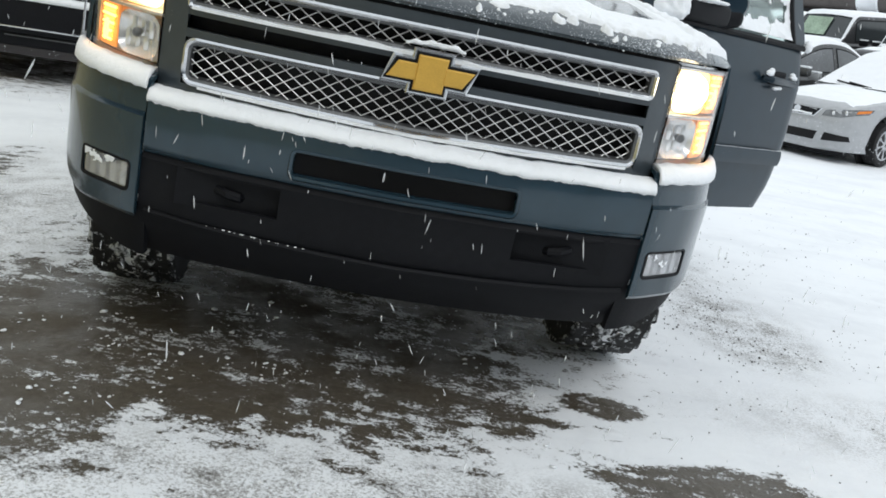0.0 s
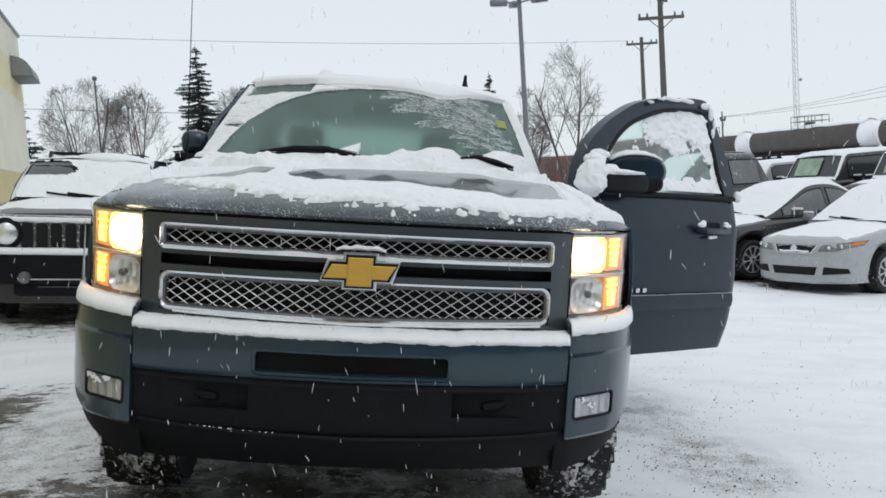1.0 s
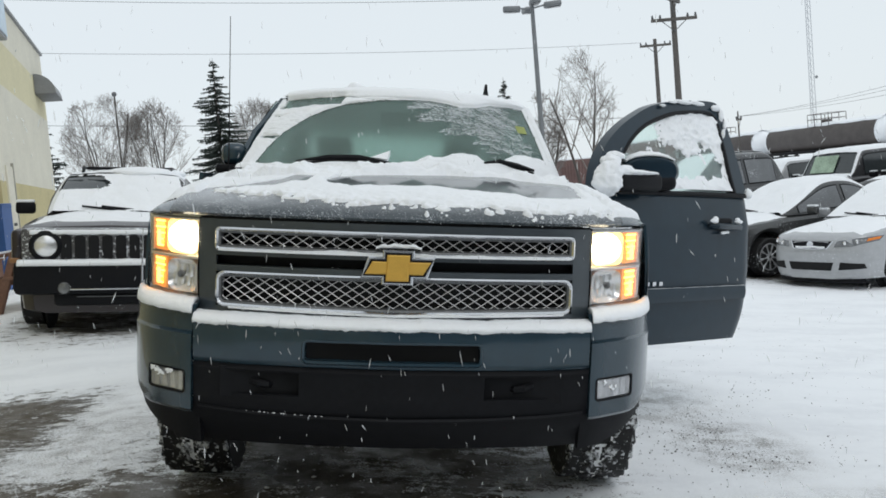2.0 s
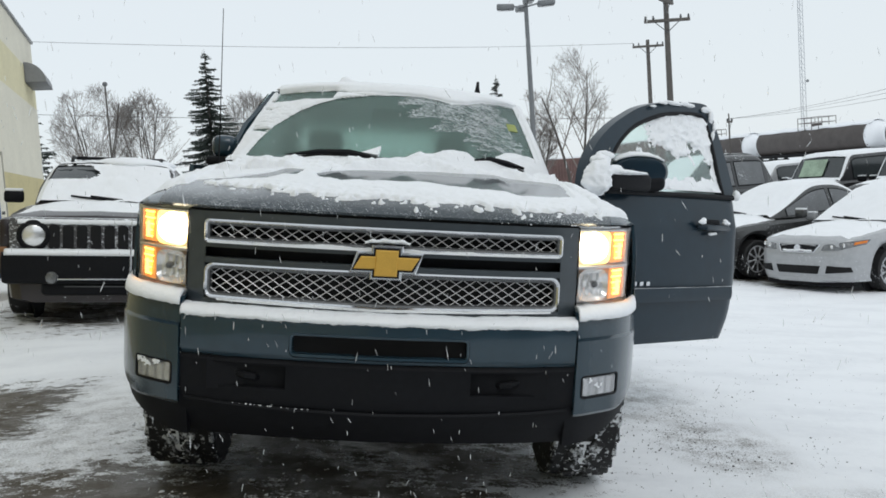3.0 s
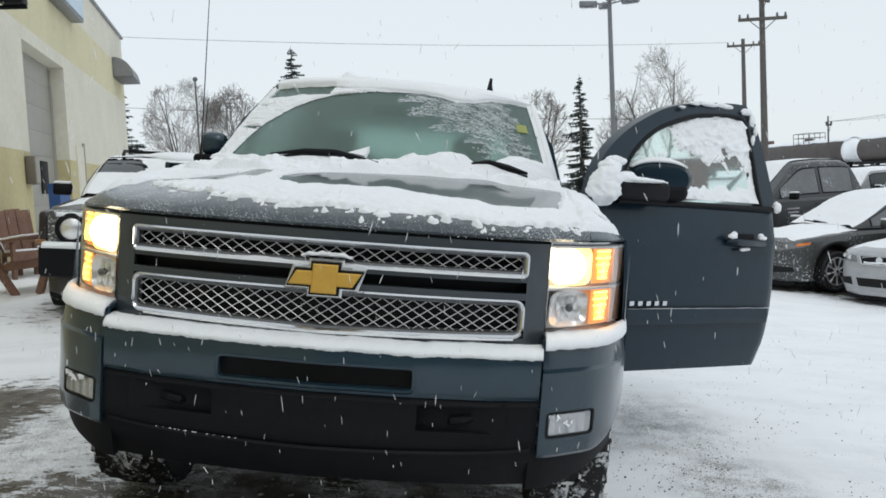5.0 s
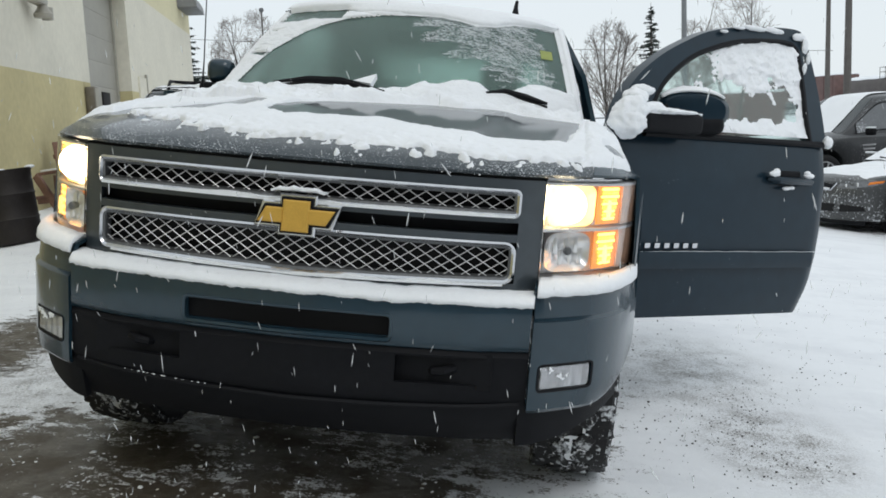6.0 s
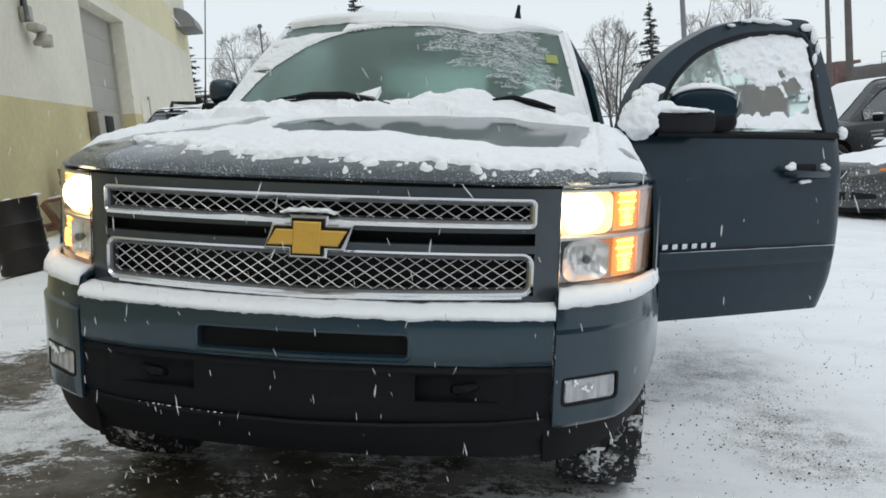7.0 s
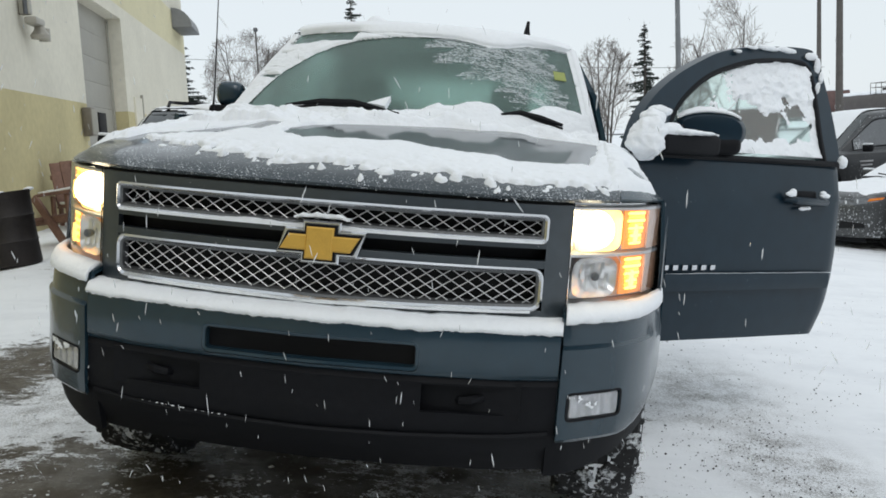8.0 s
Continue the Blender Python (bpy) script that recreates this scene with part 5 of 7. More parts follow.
def mirror_far():
    m = part("wing_mirror", box(bm_new(), (-0.885, 1.82, 1.468), (0.13, 0.10, 0.12), 0.04, seg=3), PAINT, TRUCK, "dark door mirror")
    part("mirror_base", box(bm_new(), (-0.90, 1.80, 1.388), (0.15, 0.10, 0.05), 0.02), BLACK, m)


mirror_far()

# ---- open driver's door; local: x along the door, y out of its face, z up ----
DU, DN = Vector((0.779, 0.627, 0)), Vector((0.627, -0.779, 0))


def dpt(u, n, z):
    return Vector((DU.x * u + DN.x * n, DU.y * u + DN.y * n, z))


def build_door():
    def skin_n(z):
        return float(np.interp(z, [0.45, 0.6, 0.9, 1.15, 1.30, 1.36, 1.95], [-0.395, -0.375, -0.370, -0.385, -0.43, -0.455, -0.72]))

    def rear(z):
        return float(np.interp(z, [0.45, 0.49, 0.575, 0.66, 0.78, 1.03, 1.20, 1.33], [2.93, 2.965, 2.995, 3.025, 3.045, 3.052, 3.066, 3.085]))
    LEAD = 1.60
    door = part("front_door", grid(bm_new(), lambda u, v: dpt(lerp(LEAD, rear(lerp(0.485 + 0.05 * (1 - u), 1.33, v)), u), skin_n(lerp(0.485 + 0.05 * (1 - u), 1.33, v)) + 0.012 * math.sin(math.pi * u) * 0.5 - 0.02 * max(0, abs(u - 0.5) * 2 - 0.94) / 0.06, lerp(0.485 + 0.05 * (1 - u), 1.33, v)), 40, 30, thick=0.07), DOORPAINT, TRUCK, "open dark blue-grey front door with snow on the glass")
    # window frame: swept from the belt at the front over the arch to the rear pillar
    path = [(1.62, 1.33), (1.72, 1.47), (1.86, 1.59), (2.03, 1.69), (2.20, 1.765), (2.38, 1.83), (2.60, 1.875), (2.86, 1.905), (3.06, 1.915), (3.125, 1.895), (3.14, 1.83), (3.135, 1.64), (3.115, 1.47), (3.087, 1.33)]
    inner = [(1.86, 1.33), (1.88, 1.42), (1.97, 1.53), (2.09, 1.62), (2.24, 1.70), (2.40, 1.755), (2.60, 1.805), (2.84, 1.832), (2.98, 1.835), (3.030, 1.815), (3.043, 1.77), (3.015, 1.60), (2.985, 1.47), (2.965, 1.33)]

    def rounded_off(pts, n=5):
        """The same line drawn as a smooth curve."""
        out = []
        for k in range(len(pts) - 1):
            p0, p1, p2, p3 = [np.array(pts[min(len(pts) - 1, max(0, k + q))]) for q in (-1, 0, 1, 2)]
            for i in range(n):
                t = i / n
                out.append(tuple(float(c) for c in 0.5 * (2 * p1 + (p2 - p0) * t + (2 * p0 - 5 * p1 + 4 * p2 - p3) * t * t + (3 * p1 - p0 - 3 * p2 + p3) * t ** 3)))
        return out + [pts[-1]]
    edge = inner
    path, inner = rounded_off(path), rounded_off(inner)
    rings = []
    for (a, za), (b, zb) in zip(path, inner):
        rings.append([dpt(a, skin_n(za), za), dpt(b, skin_n(zb), zb), dpt(b, skin_n(zb) - 0.06, zb), dpt(a, skin_n(za) - 0.06, za)])
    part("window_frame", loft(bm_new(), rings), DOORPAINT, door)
    part("window_seal", tube(bm_new(), [dpt(b, skin_n(zb) - 0.008, zb) for b, zb in inner], 0.014, 6), BLACK, door, "black rubber seal")
    part("belt_moulding", tube(bm_new(), [dpt(1.80, skin_n(1.335) + 0.012, 1.335), dpt(3.075, skin_n(1.335) + 0.012, 1.335)], 0.016, 6), BLACK, door)
    part("quarter_trim", prism(bm_new(), [(1.80, 1.34), (1.99, 1.34), (1.99, 1.475)], 0.0, 0.02, lambda p, q, d: dpt(p, skin_n(q) - 0.012 + d, q)), BLACK, door)

    def gl(u, v):
        z = lerp(1.335, 1.825, v)
        lo = float(np.interp(z, [q[1] for q in edge[:9]], [q[0] for q in edge[:9]]))
        hi = float(np.interp(z, [q[1] for q in edge[:8:-1]], [q[0] for q in edge[:8:-1]]))
        return lerp(lo, hi, u), skin_n(z) - 0.025, z
    pane = part("door_glass", grid(bm_new(), lambda u, v: dpt(*gl(u, v)), 20, 12, thick=0.005), DOORGLASS, door, "green-tinted door glass with stuck snow")
    pane.visible_shadow = False

    def stuck(u, v):
        x, n, z = gl(u, v)
        n1, n2, n3 = wobble(x, z, 91, 3.0), wobble(x, z, 92, 11), wobble(x, z, 93, 32)
        top = min(v - 0.54 + 0.13 * n1 + 0.14 * n2 + 0.05 * n3 - 0.75 * max(0, 0.42 - u) + 0.10 * max(0, u - 0.55), 0.3)
        spots = 0.10 * (n2 * 1.0 + n3 * 0.8 - 0.62) if v > 0.40 and 0.2 < u < 0.95 else -1
        base = 0.17 + 0.10 * n1 + 0.05 * n2 - v + 0.05 * max(0, u - 0.6) if v > 0.05 and u > 0.25 else -1
        right = (u - 0.965) * 2 + 0.12 * n2 if 0.1 < v < 0.85 else -1
        return max(top, spots, base, right)
    bm = bm_new()

    def st(u, v):
        x, n, z = gl(u, v)
        return dpt(x, n + 0.002 + 0.022 * min(1, max(0, stuck(u, v)) * 7) * (0.8 + 0.7 * wobble(x, z, 94, 11) + 0.35 * wobble(x, z, 95, 30)), z)
    grid(bm, st, 170, 90, keep=lambda u, v: stuck(u, v) > 0.0)
    part("glass_snow", bm, SNOW, door, "crusted snow stuck on the pane", 3.0)["kind"] = "stuff"
    # snow on frame and mirror foot
    bm = bm_new()
    rgn = random.Random(3)

    def clump(u, n, z, su, sn, sz):
        m = Matrix.Translation(dpt(u, n, z)) @ Matrix.Rotation(math.atan2(DU.y, DU.x), 4, "Z") @ Matrix.Diagonal((su, sn, sz, 1))
        made = bmesh.ops.create_icosphere(bm, subdivisions=4, radius=1, matrix=m)
        c = dpt(u, n, z)
        for v in made["verts"]:
            d = v.co - c
            v.co = c + d * (1 + 0.36 * wobble(v.co.x, v.co.y, v.co.z, 12) + 0.13 * wobble(v.co.x, v.co.y, v.co.z, 38))
    for a in ((2.72, -0.680, 1.884, 0.11, 0.012, 0.013), (2.88, -0.690, 1.890, 0.08, 0.012, 0.016), (2.60, -0.670, 1.872, 0.045, 0.012, 0.009), (2.48, -0.655, 1.842, 0.025, 0.012, 0.008),
              (3.07, -0.672, 1.875, 0.05, 0.012, 0.022), (3.10, -0.655, 1.825, 0.026, 0.012, 0.045), (3.105, -0.63, 1.77, 0.018, 0.012, 0.04), (3.045, -0.60, 1.71, 0.010, 0.012, 0.03), (3.065, -0.42, 1.355, 0.03, 0.02, 0.032),
              (2.60, -0.352, 1.186, 0.036, 0.014, 0.014), (2.615, -0.352, 1.198, 0.020, 0.012, 0.014), (2.86, -0.352, 1.182, 0.036, 0.014, 0.013), (2.845, -0.352, 1.194, 0.022, 0.012, 0.012), (2.70, -0.352, 1.120, 0.035, 0.012, 0.011), (2.735, -0.352, 1.122, 0.02, 0.012, 0.009)):
        clump(*a)
    part("door_snow", bm, SNOW, door, "clumps of snow", 3.0)["kind"] = "stuff"
    # drift packed into the corner between the wing, the pillar and the mirror's foot
    bm = bm_new()
    for a in ((1.640, -0.37, 1.370, 0.075, 0.06, 0.060), (1.665, -0.385, 1.430, 0.085, 0.06, 0.062), (1.705, -0.40, 1.475, 0.062, 0.045, 0.042), (1.755, -0.415, 1.512, 0.050, 0.040, 0.024), (1.765, -0.38, 1.438, 0.080, 0.045, 0.034), (1.880, -0.345, 1.434, 0.12, 0.032, 0.012)):
        clump(*a)
    part("mirror_drift", bm, SNOW, door, "fluffy drift of snow packed round the mirror's foot", 3.0)["kind"] = "stuff"
    # handle
    hd = part("handle_cup", box(bm_new(), (0, 0, 0), (0.17, 0.02, 0.07), 0.009, Matrix.Translation(dpt(2.74, -0.384, 1.166)) @ Matrix.Rotation(math.atan2(DU.y, DU.x), 4, "Z")), BLACK, door)
    part("handle", tube(bm_new(), [dpt(2.58, -0.375, 1.163), dpt(2.62, -0.345, 1.158), dpt(2.86, -0.343, 1.150), dpt(2.91, -0.372, 1.150)], [0.012, 0.018, 0.018, 0.012], 8), DOORPAINT, hd, "painted pull handle")
    # bright lettering reduced to plain bars, and the rub strip with its thin bright line
    for k, w in enumerate((0.036, 0.012, 0.034, 0.036, 0.036, 0.036, 0.036, 0.036, 0.036)):
        u = 1.640 + 0.0595 * k
        bm = box(bm_new(), (0, 0, 0), (w * 0.9, 0.006, 0.024), 0.002, Matrix.Translation(dpt(u, skin_n(0.86) + 0.011, 0.858 - 0.0012 * k)) @ Matrix.Rotation(math.atan2(DU.y, DU.x), 4, "Z"))
        part("badge_bar", bm, CHROME, door, "bright badge bar" if k == 0 else "")
    part("rub_strip", grid(bm_new(), lambda u, v: dpt(lerp(1.62, 2.94, u), skin_n(0.80) + 0.016 + 0.006 * math.sin(math.pi * v), lerp(0.765, 0.832, v) - 0.03 * u), 10, 4, thick=0.02), DOORPAINT, door, "rub strip in the same darkened paint as the door")
    part("strip_snow", tube(bm_new(), [dpt(lerp(1.63, 2.99, k / 30), skin_n(0.83) + 0.018, 0.834 - 0.001 * k + 0.002 * wobble(k, 0, 5, 0.7)) for k in range(31)], 0.0016, 5), SNOW, door)["kind"] = "stuff"
    # mirror
    part("mirror_foot", box(bm_new(), (0, 0, 0), (0.36, 0.11, 0.095), 0.03, Matrix.Translation(dpt(1.89, -0.39, 1.385)) @ Matrix.Rotation(math.atan2(DU.y, DU.x), 4, "Z"), 3), BLACK, door, "black plastic mirror foot")
    mb = part("door_mirror", box(bm_new(), (0, 0, 0), (0.22, 0.11, 0.125), 0.035, Matrix.Translation((1.185, 1.645, 1.348)) @ pose(0, 0, 0, 0, 0, 14), 3), BLACK, door, "large door mirror with snow on top")
    mm = pose(1.352, 1.72, 1.447, 0, -2, 8)
    rings = []
    for k, (d, s) in enumerate(((-0.075, 0.55), (-0.07, 0.80), (-0.04, 0.95), (0.0, 1.0), (0.05, 1.0), (0.06, 0.94))):
        ring = []
        for a in range(28):
            t = math.tau * a / 28
            cx, sx = math.cos(t), math.sin(t)
            px = 0.175 * math.copysign(abs(cx) ** 0.78, cx) * s
            pz = 0.088 * math.copysign(abs(sx) ** 0.85, sx) * s
            ring.append(mm @ Vector((px, d, pz)))
        rings.append(ring)
    part("mirror_shell", loft(bm_new(), rings), DOORPAINT, mb, "painted mirror cap")
    part("mirror_lower", box(bm_new(), (0, 0, 0), (0.46, 0.13, 0.085), 0.035, mm @ Matrix.Translation((-0.085, -0.016, -0.060)), 3), BLACK, mb)
    bm = bm_new()
    grid(bm, lambda u, v: mm @ Vector((lerp(-0.145, 0.135, u), lerp(-0.052, 0.045, v), 0.088 * (1 - (abs(lerp(-0.145, 0.135, u)) / 0.175) ** 2.2) ** 0.45 * (0.94 if v < 0.15 else 1) + 0.012 * math.sin(math.pi * u) * (1 + 0.4 * wobble(u * 3, v, 97, 3)) * min(1, 4 * v, 4 * (1 - v)))), 24, 10, thick=-0.01)
    grid(bm, lambda u, v: mm @ Vector((lerp(-0.26, 0.03, u), lerp(-0.088, -0.03, v), -0.022 + 0.030 * (1 - u) * math.sin(math.pi * (0.25 + 0.7 * v)) * (1 + 0.3 * wobble(u * 4, v, 98, 3)))), 20, 4, thick=-0.01)
    part("mirror_snow", bm, SNOW, mb, "", 3.0)["kind"] = "stuff"


build_door()


# ---- parked vehicles ----
CARGLASS = mat("dark_tinted_window", (0.035, 0.042, 0.045), 0.12, 0, 0.2, 3, coat=0.3)
FROSTGLASS = speckled(mat("frosted_window", (0.16, 0.17, 0.18), 0.55, 0, 0.25, 4), 0.06, 40)
GREENREFLECT = mat("green_screen_reflection", (0.30, 0.40, 0.30), 0.5, 0, 0.5, 5)
LENSM = mat("headlamp_lens", (0.16, 0.165, 0.17), 0.12, 0.4, 0.7, 16, coat=0.5)


def paint(name, col, dust=0.03, rough=0.38):
    return speckled(mat(name, col, rough, 0.2, 0.12, 1.5, coat=0.4), dust, 30)


def car(name, m, label, body, lower, green, wheels, wheel_r, category, snow=0.035, frost=FROSTGLASS, ws_clear=None, group="parked cars", curve=0.16):
    """lower: stations (y, half width, shoulder, crown); green: front base, front top, rear top, rear base, belt, roof, half widths below and above."""
    root = thing(name, m, label, category, group)
    ks = list(zip(*lower))
    st = lambda y: [float(np.interp(y, ks[0], ks[i])) for i in (1, 2, 3)]
    y0, y1 = lower[0][0], lower[-1][0]
    zl = wheel_r * 0.62
    n = 64
    rings = []
    for i in range(n + 1):
        y = lerp(y0, y1, i / n)
        w, zs, zt = st(y)
        zb = zl
        for wy in wheels:
            q = (wheel_r * 1.22) ** 2 - (y - wy) ** 2
            if q > 0:
                zb = max(zb, wheel_r + math.sqrt(q))
        zb = min(zb, zs - 0.06)
        half = [(0, zb), (0.80 * w, zb), (0.955 * w, zb + 0.03), (w, lerp(zb, zs, 0.45)), (0.985 * w, zs - 0.05), (0.93 * w, zs), (0.62 * w, lerp(zs, zt, 0.75)), (0, zt)]
        rings.append([(x, y, z) for x, z in half] + [(-x, y, z) for x, z in half[-2:0:-1]])
    part("body", loft(bm_new(), rings), body, root)
    ya, yb, yc, yd, zb, zr, wb, wr = green
    mid, half = (ya + yd) / 2, (yd - ya) / 2
    roofline = smooth_curve([ya - 0.4, ya, yb, (yb + yc) / 2, yc, yd, yd + 0.4], [zb - 0.10, zb, zr - 0.03, zr, zr - 0.03, zb, zb - 0.10], curve)

    def skin(y, s, out=0.0):
        """Cabin skin: y along, s from the belt (0) over the side to the roof's middle (1)."""
        h = max(0.012, roofline(y) - zb)
        k = 1 - 0.10 * abs((y - mid) / half) ** 4
        q = h / (zr - zb)
        x = float(np.interp(s, [0, 0.5, 0.60, 0.70, 0.82, 1], [wb, lerp(wb, wr + 0.03, q), lerp(wb, wr - 0.01, q), lerp(wb * 0.9, wr * 0.86, q), 0.55 * wr, 0])) * k
        z = float(np.interp(s, [0, 0.5, 0.60, 0.70, 0.82, 1], [0, 0.80, 0.90, 0.955, 0.985, 1])) * h
        return x + out * (1 - s) * (s < 0.62), y, zb + z + out * s
    ny = 30
    rings = []
    for i in range(ny + 1):
        y = lerp(ya, yd, i / ny)
        side = [skin(y, k / 14) for k in range(15)]
        rings.append(side + [(-x, yy, z) for x, yy, z in side[-2::-1]])
    gh = part("cabin", loft(bm_new(), rings, True), body, root, "", 0.9)
    for nm, f0, f1, mt in (("windscreen", ya + 0.06, yb - 0.02, CARGLASS), ("rear_window", yc + 0.04, yd - 0.06, CARGLASS)):
        part(nm, grid(bm_new(), lambda u, v: (lambda p: (p[0] * (1 if u < 0.5 else -1), p[1], p[2] + 0.006))(skin(lerp(f0, f1, v), 0.66 + 0.34 * min(1, 1 - abs(2 * u - 1)))), 14, 8, thick=0.008), mt, gh)
    for s in (1, -1):
        for a, b in ((0.13, 0.50), (0.545, 0.86)):
            f0, f1 = lerp(ya, yd, a), lerp(ya, yd, b)
            for nm, grow, off, mt in (("window_seal", 0.022, 0.004, BLACK), ("side_window", 0.0, 0.010, frost)):
                part(nm, grid(bm_new(), lambda u, v: (lambda p: (s * (p[0] + off), p[1], p[2]))(skin(lerp(f0 - grow, f1 + grow, u), lerp(0.09 - grow, 0.475 + grow, v))), 10, 6, thick=0.006), mt, gh)
        part("door_seam", box(bm_new(), (s * (st(0)[0] * 1.0), lerp(ya, yd, 0.52), 0.62), (0.012, 0.012, 0.5)), VOID, root)
        part("door_handle", box(bm_new(), (s * (st(0)[0] * 0.995), lerp(ya, yd, 0.47), zb - 0.10), (0.03, 0.16, 0.03), 0.008), body, root)
        mr = part("wing_mirror", box(bm_new(), (s * (wb + 0.20), ya + 0.42, zb + 0.07), (0.20, 0.10, 0.13), 0.03), body if name == "sedan" else BLACK, root)
        part("mirror_snow", box(bm_new(), (s * (wb + 0.20), ya + 0.42, zb + 0.145), (0.18, 0.09, 0.03), 0.012), SNOW, mr)["kind"] = "stuff"
        for wy in wheels:
            w = thing("wheel", Matrix.Translation((s * (st(wy)[0] - 0.10), wy, wheel_r)), "", "")
            w.parent = root
            wheel_parts(w, (0, 0, 0), wheel_r, 0.21, wheel_r * 0.68, 30, s, False)
            part("arch_lining", lathe(bm_new(), [(0.02, -0.07), (wheel_r * 1.2, -0.07), (wheel_r * 1.2, -0.05), (0.02, -0.05)], Matrix.Translation((s * (st(wy)[0] - 0.18), wy, wheel_r)) @ pose(0, 0, 0, 0, 90 * s, 0), 24), VOID, root)
    for s in (-1, 1):
        part("wiper", tube(bm_new(), [(s * 0.1 + 0.25, ya + 0.02, zb + 0.045), (s * 0.1 - 0.28, ya + 0.06, zb + 0.10)], 0.012, 5), BLACK, root)
    # snow on bonnet, roof and windscreen
    seed = len(bpy.data.objects) % 97
    def top(x, y):
        w, zs, zt = st(y)
        q = min(1.0, abs(x) / (0.93 * w))
        return lerp(zt, zs, q ** 2.2)
    bm = bm_new()
    def hd(u, v):
        y = lerp(y0 + 0.22, ya + 0.10, v)
        x = (2 * u - 1) * 0.90 * st(y)[0]
        e = min(1, 7 * v, 6 * u, 6 * (1 - u))
        h = snow * (0.8 + 0.5 * wobble(x, y, seed, 3)) * e + 0.006 * wobble(x, y, seed, 12) * e
        return (x, y, top(x, y) - 0.004 + h)
    grid(bm, hd, 40, 40)
    part("bonnet_snow", bm, SNOW, root, "", 3.0)["kind"] = "stuff"
    clear = ws_clear or (lambda u, v: False)

    def cap(u, v):
        y, s = lerp(ya + 0.01, yd - 0.01, v), lerp(0.60 if snow > 0.02 else 0.78, 1.0, 1 - abs(2 * u - 1))
        x, y, z = skin(y, s)
        e = min(1, 5 * (s - 0.60) / 0.4)
        h = snow * (0.7 + 0.4 * wobble(x * (1 if u < 0.5 else -1), y, seed + 3, 3)) * e - 0.004 * (1 - e)
        return (x if u < 0.5 else -x, y - (0.6 * h if y < yb else 0), z + h + 0.012 * e)
    fine = 2 if ws_clear else 1
    grid(bm := bm_new(), cap, 60 * fine, 70 * fine, keep=lambda u, v: not (lerp(ya, yd, v) < yb and clear(1 - u, (lerp(ya, yd, v) - ya) / (yb - ya))))
    part("roof_snow", bm, SNOW, root, "", 3.0)["kind"] = "stuff"
    return root, st


SEDAN = [(-2.29, 0.40, 0.70, 0.745), (-2.26, 0.55, 0.74, 0.79), (-2.19, 0.67, 0.78, 0.825), (-2.05, 0.775, 0.815, 0.865), (-1.85, 0.84, 0.84, 0.90), (-1.6, 0.87, 0.87, 0.935), (-1.3, 0.88, 0.895, 0.965), (-0.9, 0.89, 0.93, 1.0), (0, 0.89, 0.95, 1.0), (1.2, 0.89, 0.98, 1.02), (1.7, 0.87, 0.98, 1.06), (2.1, 0.82, 0.93, 1.04), (2.26, 0.70, 0.80, 0.90)]
SEDAN_TOP = (-0.92, 0.15, 0.92, 1.85, 0.97, 1.56, 0.80, 0.58)


def nose_y(x, z):
    """Front skin of a sedan's bumper, bulging at mid height."""
    n = float(np.interp(abs(x), [0, 0.30, 0.46, 0.60, 0.70, 0.78, 0.84, 0.88], [-2.335, -2.325, -2.30, -2.25, -2.18, -2.07, -1.92, -1.72]))
    return n + 0.9 * max(0, z - 0.58) ** 1.6 + 1.2 * max(0, 0.36 - z) ** 1.5


